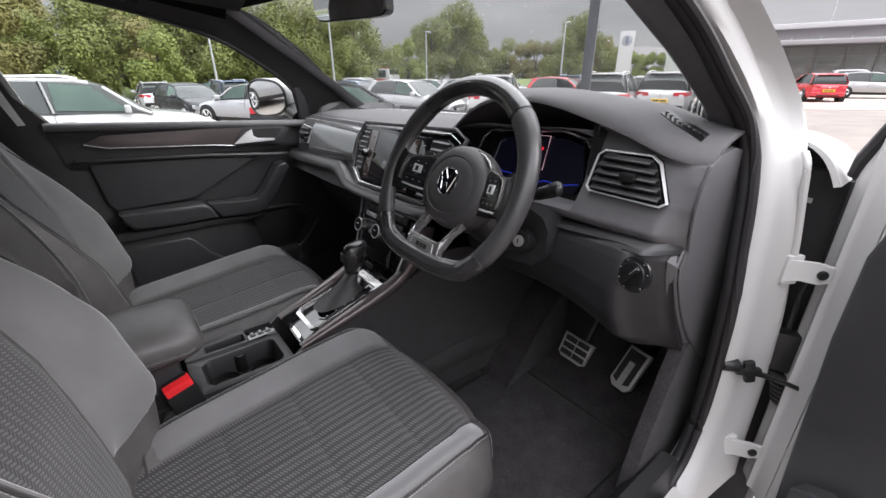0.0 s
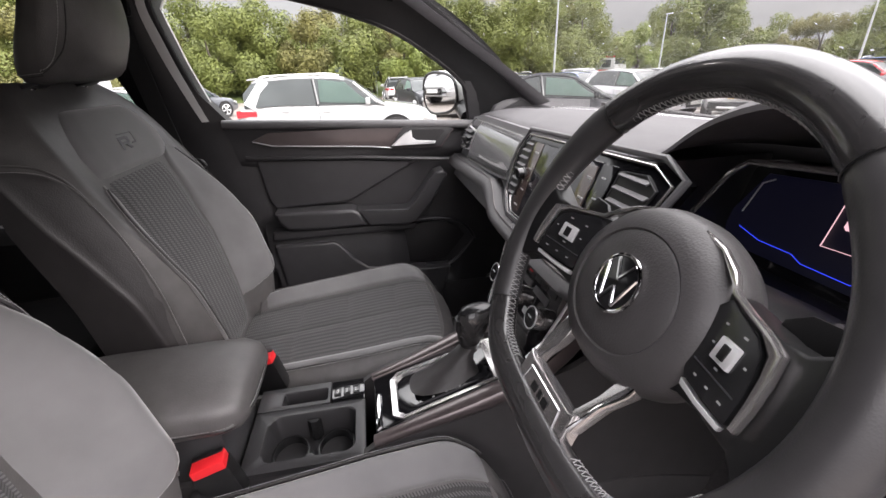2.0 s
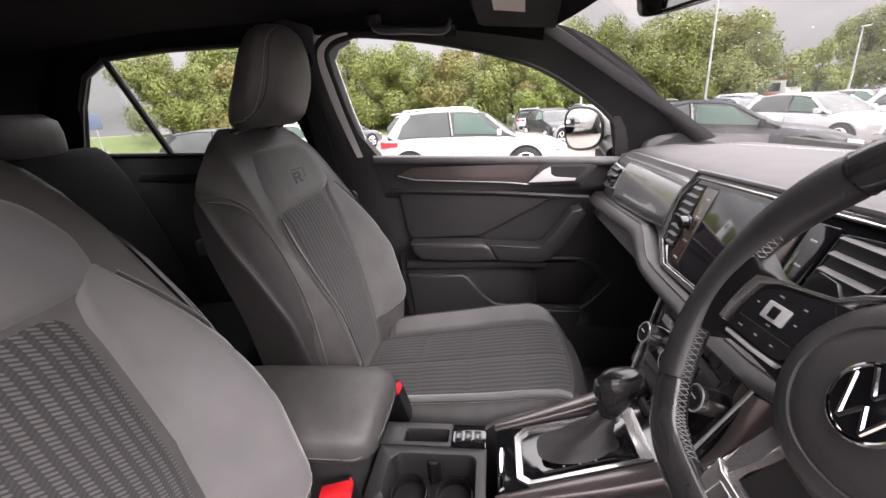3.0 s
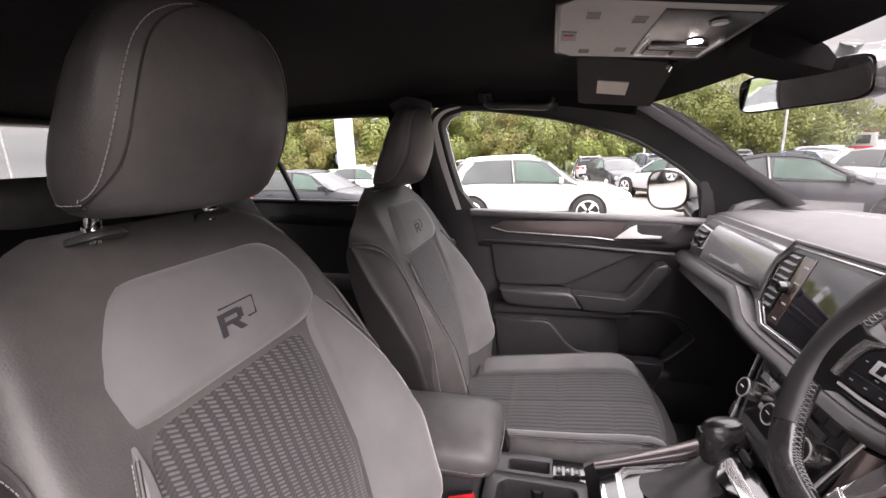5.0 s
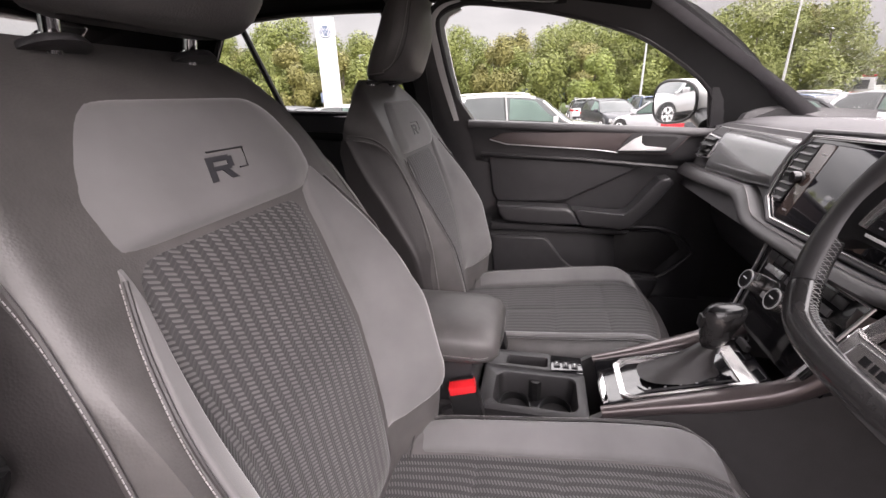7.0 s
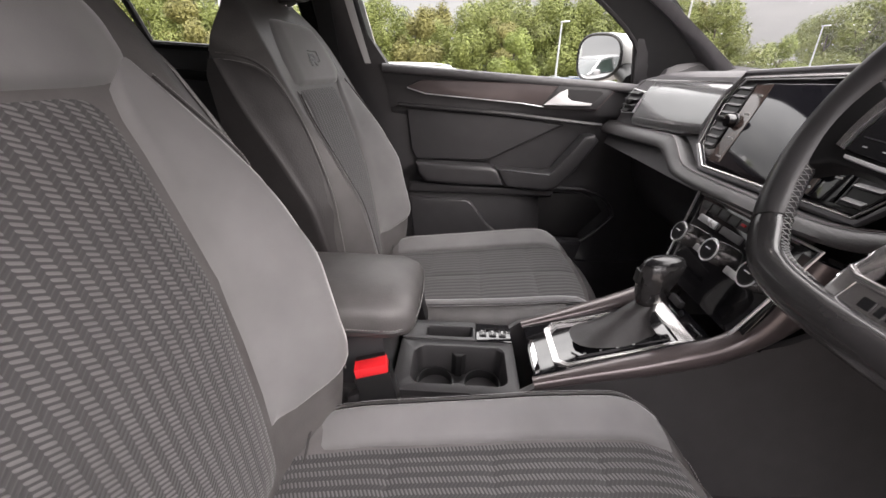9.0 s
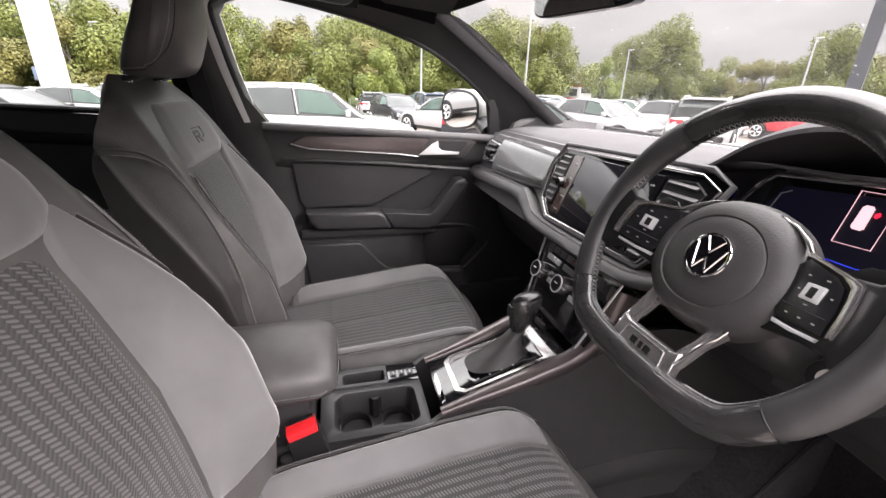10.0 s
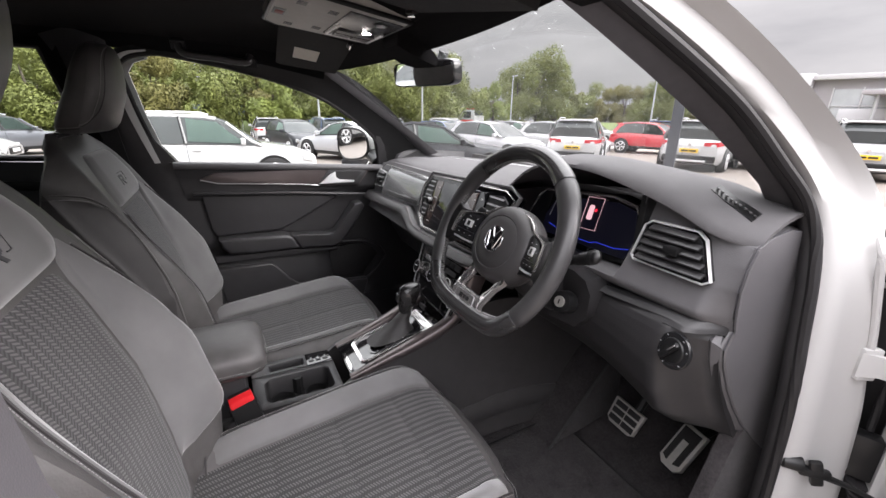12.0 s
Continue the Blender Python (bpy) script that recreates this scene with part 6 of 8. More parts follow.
# roof rails along both sides
for sg in (-1, 1):
    pts = [V(sg * 0.600, 0.30, 1.445), V(sg * 0.595, 0.05, 1.487), V(sg * 0.590, -0.25, 1.505), V(sg * 0.585, -0.8, 1.515), V(sg * 0.575, -1.35, 1.490), V(sg * 0.55, -1.8, 1.430)]
    rings = []
    for p in spline(pts, 5):
        rings.append([p + V(0, 0, 0.02), p + V(-sg * 0.03, 0, 0.0), p + V(0, 0, -0.012), p + V(sg * 0.055, 0, -0.055), p + V(sg * 0.085, 0, -0.055), p + V(sg * 0.06, 0, 0.03)])
    part("roof_side_trim", loft(rings), M_LINER, body)
# B pillars, belts
def bp(sg):
    rings = []
    for z, y0, y1, x in ((0.36, -0.42, -0.08, 0.765), (0.80, -0.43, -0.12, 0.765), (1.06, -0.42, -0.20, 0.758), (1.25, -0.425, -0.325, 0.695), (1.40, -0.455, -0.350, 0.652), (1.50, -0.50, -0.33, 0.615)):
        rings.append([V(sg * (x + 0.05), y0, z), V(sg * x, y0, z), V(sg * (x - 0.022), (y0 + y1) / 2, z), V(sg * x, y1, z), V(sg * (x + 0.05), y1, z)])
    return loft(rings)


part("middle_pillar_trim", bp(-1), M_HARD, body, "black middle pillar trim", 50)
rings = []
for z, y0, y1, x in ((0.36, -0.42, -0.06, 0.785), (0.80, -0.43, -0.10, 0.785), (1.06, -0.42, -0.180, 0.752), (1.16, -0.42, -0.203, 0.722), (1.27, -0.425, -0.220, 0.690), (1.40, -0.455, -0.232, 0.652), (1.50, -0.50, -0.24, 0.618)):
    rings.append([V(x + 0.05, y0, z), V(x, y0, z), V(x - 0.020, (y0 + y1) / 2, z), V(x - 0.012, y1 - 0.020, z), V(x, y1, z), V(x + 0.05, y1 + 0.004, z)])
part("middle_pillar_trim", loft(rings), M_TRIM, body, "grey middle pillar trim beside the open doorway", 50)
# rear door linings and windows
RW = [(-0.440, 1.115), (-0.475, 1.30), (-0.500, 1.440), (-0.62, 1.447), (-0.82, 1.450), (-1.03, 1.440), (-1.13, 1.395), (-1.20, 1.31), (-1.295, 1.146)]
for sg in (-1, 1):
    mk = lambda a, b, d, sg=sg: V(sg * (tumble(b) - d), a, b)
    rd = part("rear_door_lining", prism([(-0.42, 0.36), (-0.42, 1.10), (-1.30, 1.148), (-1.34, 0.9), (-1.10, 0.60), (-0.95, 0.36)], lambda a, b, d, sg=sg: V(sg * (0.745 - d), a, b), -0.03, 0.0, 0.01), M_HARD, body, "black rear door lining")
    part("rear_armrest", box((0.05, 0.42, 0.06), pose(sg * 0.72, -0.72, 0.80), 0.015), M_SOFT, rd)
    part("rear_inlay", prism([(-0.45, 1.04), (-1.10, 1.075), (-1.12, 1.045), (-0.46, 1.01)], lambda a, b, d, sg=sg: V(sg * (0.744 - d), a, b), 0.0, 0.008, 0.003), M_DARK, rd)
    rg = part("rear_side_glass", prism(RW, mk, -0.004, 0.0), M_PANE_DARK if sg > 0 else M_PANE, body, "rear side window")
    rg.visible_shadow = False
    part("rear_window_seal", tube([mk(a, b, 0.004) for a, b in RW], 0.010, 8, closed=True), M_RUBBER, body)
    part("division_bar", tube([mk(-0.955, 1.13, 0.004), mk(-1.035, 1.445, 0.004)], 0.011, 8), M_RUBBER, body)
    rings = []
    outer = [(-0.40, 1.10), (-0.44, 1.32), (-0.46, 1.49), (-0.62, 1.505), (-0.82, 1.51), (-1.06, 1.505), (-1.20, 1.44), (-1.30, 1.33), (-1.42, 1.13)]
    for (a, b), (c, e) in zip(RW, outer):
        rings.append([mk(a, b, 0.012), mk(c, e, 0.03), mk(c, e, -0.03), mk(a, b, -0.02)])
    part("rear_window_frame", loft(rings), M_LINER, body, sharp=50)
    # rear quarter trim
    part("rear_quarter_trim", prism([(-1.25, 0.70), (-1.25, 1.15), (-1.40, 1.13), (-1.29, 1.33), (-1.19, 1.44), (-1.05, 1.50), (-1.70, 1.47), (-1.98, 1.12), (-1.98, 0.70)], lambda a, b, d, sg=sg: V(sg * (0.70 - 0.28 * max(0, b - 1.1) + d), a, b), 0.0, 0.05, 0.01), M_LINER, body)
# belts hanging by the pillars
for sg in (-1, 1):
    belt = thing("seat_belt", "black webbing seat belt hanging by the middle pillar", "seat belt", "seat belts")
    part("webbing", loft([[V(sg * (x - 0.004), y - 0.024, z), V(sg * (x - 0.004), y + 0.024, z), V(sg * x, y + 0.024, z), V(sg * x, y - 0.024, z)] for x, y, z in ((0.648, -0.395, 1.385), (0.662, -0.392, 1.30), (0.690, -0.375, 1.10), (0.712, -0.352, 0.90), (0.722, -0.335, 0.60))]), M_BELT, belt)
    part("guide_loop", box((0.025, 0.075, 0.045), pose(sg * 0.650, -0.395, 1.385, 0, sg * 14), 0.012), M_DARK, belt)
    tng = part("tongue", tube(spline([V(sg * 0.668, -0.378, 0.975), V(sg * 0.666, -0.365, 0.990), V(sg * 0.662, -0.318, 0.994), V(sg * 0.658, -0.292, 0.992), V(sg * 0.657, -0.284, 0.975), V(sg * 0.658, -0.296, 0.955)], 5), 0.0075, 8), M_DARK, belt, "black belt tongue")
    part("tongue_plate", box((0.004, 0.030, 0.050), pose(sg * 0.664, -0.335, 0.955), 0.0015), M_STEEL, tng)
    part("guide_cover", disc(0.024, 0.020, 0.02, pose(sg * 0.648, -0.395, 1.430, 0, 90), 20, 0.004), M_DARK, belt)

# ceiling
def liner(s, t):
    x = lerp(-0.60, 0.60, s)
    y = lerp(0.33, -1.56, t)
    z = table([(-1.80, 1.43), (-1.35, 1.495), (-0.8, 1.522), (-0.25, 1.522), (0.05, 1.508), (0.20, 1.488), (0.33, 1.452)], y) - 0.035 * abs(x / 0.6) ** 3
    return V(x, y, z)


ceil_ = part("ceiling", sheet(liner, 24, 40, 0.03, (0, 0, 1)), M_LINER, None, sharp=60)
tagged(ceil_, "black fabric headliner", "ceiling", kind="structure")
part("roof_skin", sheet(lambda s, t: liner(s, t) * 1 + V((s - 0.5) * 0.16, 0, 0.05), 16, 24, 0.01, (0, 0, 1)), M_WHITE, body, "white roof panel", 60)
# windscreen and rear screen
def ws(s, t, d=0.0):
    a = lerp(-1, 1, s)
    bow = 0.10 * (1 - abs(a) ** 2.2)
    lo, up = V(0.70 * a, 0.80 + bow * 2.1, 1.085), V(0.615 * a, 0.300 + bow * 0.55, 1.452)
    return lo.lerp(up, t) + V(0, d, d)


wsg = part("windscreen", sheet(ws, 24, 10, 0.005, (0, 0.6, 0.8)), M_SHIELD, None, sharp=60)
tagged(wsg, "rain-spotted clear windscreen", "windscreen", kind="structure")
wsg.visible_shadow = False
drops = bmesh.new()
rr = random.Random(9)
for i in range(520):
    s_, t_ = rr.uniform(0.03, 0.97), rr.uniform(0.04, 0.92)
    c = ws(s_, t_) + V(0, 0.0040, 0.0048)
    r_ = 0.0008 + 0.0018 * rr.random() ** 3
    du = (ws(s_ + 0.01, t_) - ws(s_ - 0.01, t_)).normalized()
    dv = (ws(s_, t_ + 0.01) - ws(s_, t_ - 0.01)).normalized()
    nn = du.cross(dv).normalized()
    nn = nn if nn.z > 0 else -nn
    base = [drops.verts.new(c + (du * math.cos(q) + dv * math.sin(q) * rr.uniform(0.9, 1.3)) * r_) for q in (math.pi * k / 3 for k in range(6))]
    tip = drops.verts.new(c + nn * r_ * 0.6)
    for k in range(6):
        drops.faces.new((base[k], base[(k + 1) % 6], tip))
rain = part("rain_drops", drops, M_DROP, None, sharp=80)
tagged(rain, "fine rain drops scattered over the windscreen", "rain drops", kind="stuff")
rain.visible_shadow = False
part("windscreen_header", sheet(lambda s, t: ws(s, lerp(0.93, 1.03, t)) + V(0, -0.012, -0.010), 24, 3, 0.02, (0, 0, 1)), M_LINER, body)
rs = part("rear_screen", sheet(lambda s, t: V(lerp(-1, 1, s) * lerp(0.62, 0.55, t), lerp(-2.06, -1.55, t), lerp(1.10, 1.455, t)), 8, 6, 0.005, (0, -1, 0)), M_PANE, body)
rs.visible_shadow = False
part("rear_header_trim", box((1.12, 0.05, 0.022), pose(0, -1.575, 1.452, 10), 0.008), M_HARD, body)
part("tailgate_lining", prism([(-0.66, 0.62), (0.66, 0.62), (0.64, 1.11), (-0.64, 1.11)], lambda a, b, d: V(a, -2.04 + d, b), 0.0, 0.05, 0.01), M_LINER, body)
# floor, firewall, sills
flr = part("floor", sheet(lambda s, t: V(lerp(-0.76, 0.76, s), lerp(-2.04, 1.06, t), 0.305 + 0.25 * step(0.86, 1.12, lerp(-2.04, 1.06, t))), 12, 60, 0.03, (0, 0, -1)), M_CARPET, None, sharp=60)
tagged(flr, "black carpeted cabin floor", "floor", kind="structure")
part("firewall", sheet(lambda s, t: V(lerp(-0.80, 0.80, s), 1.04, lerp(0.28, 1.085, t)), 10, 6, 0.03, (0, 1, 0)), M_CARPET, body)
mat_ = thing("floor_mat", "black carpet floor mat in the driver's footwell", "floor mat")
part("mat_pad", sheet(lambda s, t: V(lerp(0.20, 0.66, s), lerp(0.38, 0.80, t), 0.312 + 0.02 * step(0.7, 1.0, t)), 10, 10, 0.006, (0, 0, -1)), M_CARPET, mat_)
part("mat_edge", tube([V(x, y, z) for x, y, z in ((0.20, 0.38, 0.314), (0.66, 0.38, 0.314), (0.66, 0.80, 0.334), (0.20, 0.80, 0.334))], 0.004, 6, closed=True), M_RUBBER, mat_)
fr_ = thing("footrest", "black carpeted footrest ramp beside the console", "footrest")
part("edge_line", tube([V(0.292, 0.70, 0.315), V(0.292, 0.90, 0.555), V(0.292, 0.98, 0.60)], 0.004, 6), M_HARD, fr_)
part("ramp", prism([(0.70, 0.31), (0.98, 0.36), (0.98, 0.60), (0.90, 0.55)], lambda a, b, d: V(0.16 + d, a, b), 0.0, 0.13, 0.012), M_CARPET, fr_)
for sg in (-1, 1):
    pts = [(0.30, 0.72), (0.30, 0.79), (0.40, 0.80), (0.46, 0.775), (0.455, 0.745), (0.40, 0.715)]
    part("sill_cover", prism([(b, a) for a, b in pts], lambda a, b, d, sg=sg: V(sg * a, d, b), -1.15, 0.72, 0.008), M_HARD, body, "black plastic sill cover")
    part("sill_skin", prism([(0.80, 0.20), (0.87, 0.20), (0.87, 0.40), (0.80, 0.45)], lambda a, b, d, sg=sg: V(sg * a, d, b), -1.20, 0.66, 0.01), M_WHITE, body)
# kick panel ahead of the driver's sill
part("kick_panel", prism([(0.60, 0.32), (1.02, 0.40), (1.02, 0.90), (0.72, 0.72), (0.64, 0.50)], lambda a, b, d: V(0.705 + d, a, b), 0.0, 0.03, 0.01), M_CARPET, body)
part("kick_panel", prism([(0.52, 0.30), (1.04, 0.30), (1.04, 1.06), (0.52, 1.04)], lambda a, b, d: V(-0.800 + d, a, b), 0.0, 0.03, 0.01), M_HARD, body)

# driver's door aperture: rubber seal and the white pillar outside it
SEAL = spline([V(0.606, 0.10, 1.488), V(0.624, 0.25, 1.455), V(0.650, 0.42, 1.380), V(0.682, 0.560, 1.300), V(0.706, 0.660, 1.220), V(0.724, 0.718, 1.165), V(0.741, 0.736, 1.110), V(0.755, 0.734, 1.040), V(0.766, 0.730, 0.950), V(0.776, 0.728, 0.860), V(0.780, 0.738, 0.700), V(0.776, 0.750, 0.520), V(0.772, 0.690, 0.420), V(0.770, 0.45, 0.400), V(0.770, -0.10, 0.400)], 7)
part("door_seal", tube(SEAL, 0.013, 10), M_RUBBER, body, "black rubber door seal")
part("door_seal_lip", tube([p + V(0.014, -0.012, 0.0) for p in SEAL], 0.008, 8), M_RUBBER, body)
PROFILE = [  # height, then plan places of the seal, the crease and the outer edge
    (1.48, (0.620, 0.14), (0.630, 0.24), (0.655, 0.30)), (1.42, (0.652, 0.355), (0.662, 0.44), (0.690, 0.47)), (1.34, (0.684, 0.508), (0.698, 0.575), (0.725, 0.60)),
    (1.30, (0.699, 0.572), (0.712, 0.640), (0.741, 0.665)), (1.22, (0.724, 0.680), (0.730, 0.742), (0.757, 0.790)), (1.18, (0.734, 0.725), (0.741, 0.785), (0.767, 0.843)),
    (1.14, (0.747, 0.745), (0.755, 0.808), (0.779, 0.872)), (1.11, (0.755, 0.750), (0.768, 0.802), (0.790, 0.858)), (1.07, (0.764, 0.748), (0.782, 0.785), (0.802, 0.820)), (1.00, (0.775, 0.744), (0.795, 0.785), (0.812, 0.828)), (0.80, (0.791, 0.740), (0.808, 0.802), (0.833, 0.875)),
    (0.60, (0.792, 0.756), (0.813, 0.808), (0.839, 0.905)), (0.50, (0.790, 0.756), (0.813, 0.806), (0.840, 0.905)), (0.43, (0.787, 0.715), (0.815, 0.770), (0.842, 0.900)), (0.36, (0.784, 0.60), (0.830, 0.64), (0.850, 0.88))]
LEVELS = []
for z in np.linspace(1.48, 0.36, 57):
    LEVELS.append((float(z), *[tuple(table([(r_[0], r_[k][m_]) for r_ in PROFILE[::-1]], z) for m_ in (0, 1)) for k in (1, 2, 3)]))
for _ in range(6):  # ease the joints between the sections
    LEVELS = LEVELS[:1] + [(q[0], *[tuple((u + 2 * v + w) / 4 for u, v, w in zip(p[k], q[k], n[k])) for k in (1, 2, 3)]) for p, q, n in zip(LEVELS, LEVELS[1:], LEVELS[2:])] + LEVELS[-1:]
rings = []
for z, a, b, c in LEVELS:
    rings.append([V(a[0] - 0.012, a[1] + 0.006, z), V(a[0] + 0.004, a[1] + 0.012, z), V(lerp(a[0], b[0], 0.5) + 0.004, lerp(a[1], b[1], 0.5), z), V(lerp(a[0], b[0], 0.9) + 0.003, lerp(a[1], b[1], 0.9), z), V(b[0] + 0.001, lerp(b[1], c[1], 0.15), z),
                  V(lerp(b[0], c[0], 0.55), lerp(b[1], c[1], 0.6), z), V(lerp(b[0], c[0], 0.9) + 0.002, lerp(b[1], c[1], 0.92), z), V(c[0] + 0.003, c[1] + 0.002, z), V(c[0] - 0.004, c[1] + 0.012, z), V(a[0] - 0.026, c[1] + 0.006, z), V(a[0] - 0.032, a[1] + 0.03, z)])
part("outer_pillar", loft(rings), M_WHITE, body, "white painted pillar around the door opening", 65)
part("wing_joint", tube(spline([V(0.795, 0.83, 1.105), V(0.806, 0.815, 1.088), V(0.812, 0.822, 1.04), V(0.822, 0.842, 0.95), V(0.828, 0.85, 0.88)], 5), 0.006, 8), M_WHITE, body)
# front wing behind the open door
part("front_wing", sheet(lambda s, t: V(lerp(0.70, 0.845, t) + 0.018 * math.sin(math.pi * t), lerp(0.90, 1.90, s), lerp(1.125, 1.045, t ** 2.5) - 0.16 * s + 0.02 * math.sin(math.pi * min(1, s * 3))), 20, 14, 0.01, (-1, 0, -0.3)), M_WHITE, body, "white front wing", 60)
part("wing_side", sheet(lambda s, t: V(0.838 + 0.05 * math.sin(math.pi * t), lerp(1.03, 1.90, s), lerp(1.06, 0.30, t) - 0.15 * s * (1 - t)), 10, 8, 0.01, (-1, 0, 0)), M_WHITE, body, sharp=60)
part("wing_shoulder", sheet(lambda s, t: V(lerp(0.62, 0.80, t), lerp(0.98, 1.90, s), lerp(1.00, 1.00, t) - 0.10 * s), 10, 4, 0.01, (0, 0, -1)), M_WHITE, body, sharp=60)
part("bonnet", sheet(lambda s, t: V(lerp(-0.80, 0.66, t), lerp(1.05, 1.95, s), 0.985 + 0.02 * math.sin(math.pi * t) - 0.16 * s * s), 14, 16, 0.02, (0, 0, -1)), M_WHITE, body, sharp=60)
def flank(y0, y1, sg):
    """Outer side panels below the windows, swelling over the shoulder."""
    def fn(s, t):
        y = lerp(y0, y1, s)
        z = lerp(0.20, 1.045 + 0.03 * step(-0.4, -1.6, y) - 0.03 * step(0.3, 1.0, y), t)
        x = 0.80 + 0.085 * math.sin(math.pi * min(1, 0.12 + t * 0.86)) ** 0.7 - 0.10 * step(-1.65, -2.1, y)
        return V(sg * x, y, z)
    return fn


for sg, spans in ((-1, ((-0.32, 0.86), (-1.30, -0.33))), (1, ((-1.30, -0.33),))):
    for y0, y1 in spans:
        part("door_skin", sheet(flank(y0 + 0.004, y1 - 0.004, sg), 16, 18, 0.012, (-sg, 0, 0)), M_WHITE, body, "white outer door skin", 60)
        part("door_pull", box((0.03, 0.17, 0.028), pose(sg * 0.888, y0 + 0.20, 0.96), 0.010, 3), M_WHITE, body)
    part("rear_wing", sheet(flank(-2.10, -1.305, sg), 16, 18, 0.012, (-sg, 0, 0)), M_WHITE, body, "white rear wing", 60)
part("front_wing_side", sheet(flank(0.87, 1.93, -1), 14, 18, 0.012, (1, 0, 0)), M_WHITE, body, "white front wing", 60)
part("tailgate_skin", sheet(lambda s, t: V(lerp(-0.76, 0.76, s), -2.10 - 0.05 * (1 - (2 * s - 1) ** 2) + 0.05 * t, lerp(0.42, 1.12, t)), 12, 8, 0.02, (0, 1, 0)), M_WHITE, body, "white tailgate", 60)
part("rear_bumper", box((1.56, 0.12, 0.28), pose(0, -2.10, 0.28), 0.04, 3), M_DARK, body)
part("nose", sheet(lambda s, t: V(lerp(-0.82, 0.82, s), 1.95 + 0.10 * (1 - (2 * s - 1) ** 2) + 0.04 * math.sin(math.pi * t), lerp(0.14, 0.84, t)), 14, 10, 0.03, (0, -1, 0)), M_WHITE, body, "white nose panel", 60)
part("grille", box((1.10, 0.05, 0.13), pose(0, 2.075, 0.60), 0.02), M_GLOSS, body)
for sg in (-1, 1):
    part("headlamp", box((0.30, 0.10, 0.12), pose(sg * 0.62, 2.005, 0.70, 0, 0, -sg * 14), 0.03, 3), M_CHROME, body, "clear headlamp")
    part("tail_lamp", box((0.34, 0.08, 0.13), pose(sg * 0.56, -2.115, 0.94, 0, 0, sg * 5), 0.03, 3), M_RED, body, "red tail lamp")
for y in (-1.45, 1.25):
    for sg in (-1, 1):
        wm = pose(sg * 0.78, y, 0.115, 0, 90)
        w = part("road_wheel", disc(0.335, 0.335, 0.21, wm, 40, 0.03), M_RUBBER, body, "black tyre on a silver rim")
        part("rim", disc(0.23, 0.22, 0.215, wm, 30, 0.01), M_SATIN, w)

# ---- open driver's door ----
ddoor = thing("driver_door", "white driver's door standing open with black door card", "car door")
DM = Matrix.Translation((0.850, 0.940, 0.0)) @ pose(0, 0, 0, 0, 0, 64)


def dd(a, b, d):
    """a runs from the hinge back along the door, d towards the cabin side."""
    return DM @ V(-d, -a, b)


lower = [(0.0, 0.34), (0.0, 1.06), (0.06, 1.10), (1.13, 1.14), (1.14, 0.60), (1.05, 0.34)]
part("door_skin", prism(lower, dd, -0.075, -0.055, 0.006), M_WHITE, ddoor, "white outer skin")
edge_top = lambda s: 1.085 + 0.17 * s
part("leading_edge", sheet(lambda s, t: dd(0.10 * s, lerp(0.34, edge_top(s), t), 0.05 * s - 0.010 * (1 - s) * step(0.12, 0.0, s) + 0.008 * math.exp(-((s - 0.45) / 0.07) ** 2)), 24, 20, 0.045, DM.to_3x3() @ V(1, 0, 0)), M_WHITE, ddoor, "white leading edge of the door", 40)
part("inner_frame", prism([(0.10, 0.34), (0.10, 1.25), (0.13, 1.27), (1.12, 1.16), (1.14, 0.60), (1.05, 0.34)], dd, -0.055, 0.05, 0.006), M_WHITE, ddoor, "white inner frame")
card = [(0.138, 0.36), (0.112, 0.80), (0.112, 0.96), (0.150, 1.10), (1.06, 1.15), (1.08, 0.60), (0.98, 0.36)]
part("door_card", prism(card, dd, 0.05, 0.085, 0.010, seg=3), M_HARD, ddoor, "black door card")
part("door_pocket", prism([(0.17, 0.36), (0.17, 0.52), (0.21, 0.545), (0.8, 0.50), (0.86, 0.36)], dd, 0.08, 0.125, 0.010, seg=3), M_HARD, ddoor, "black door pocket")
part("belt_seal", tube([dd(0.0, 1.060, 0.0), dd(0.008, 1.090, 0.004), dd(0.06, 1.185, 0.028), dd(0.14, 1.32, 0.045)], [0.010, 0.013, 0.011, 0.011], 8), M_RUBBER, ddoor, "black corner seal")
part("wing_liner", box((0.150, 0.03, 0.76), pose(0.810, 0.998, 0.675), 0.006), M_RUBBER, body, "black inner wing liner")
part("edge_seal", tube([dd(0.012, 0.36, -0.004), dd(0.012, 0.80, -0.004), dd(0.004, 1.05, -0.004)], 0.008, 8), M_RUBBER, ddoor)
for z in (0.455, 0.895):
    h = part("hinge", prism([(0.0, -0.022), (0.030, -0.018), (0.062, -0.024), (0.080, -0.020), (0.080, 0.010), (0.050, 0.018), (0.0, 0.022)], lambda a, b, d, z=z: V(0.822 + a * 0.72, 0.842 + a * 0.66 + d, z + b), -0.012, 0.0, 0.003), M_WHITE, ddoor, "white painted hinge")
    part("hinge_bolt", disc(0.009, 0.009, 0.010, pose(0.868, 0.872, z - 0.004, 90, 0, 45), 12, 0.002), M_DARK, h)
    part("hinge_leaf", box((0.014, 0.030, 0.058), pose(0.826, 0.848, z, 0, 0, -30), 0.003), M_WHITE, h)
strap = part("check_strap", tube([V(0.798, 0.768, 0.700), V(0.826, 0.797, 0.687), V(0.862, 0.842, 0.668), V(0.905, 0.890, 0.640)], [0.007, 0.007, 0.005, 0.005], 8), M_DARK, ddoor, "black door check strap")
part("strap_clip", box((0.012, 0.020, 0.050), pose(0.828, 0.799, 0.686, 14, 0, -45), 0.005), M_DARK, strap)
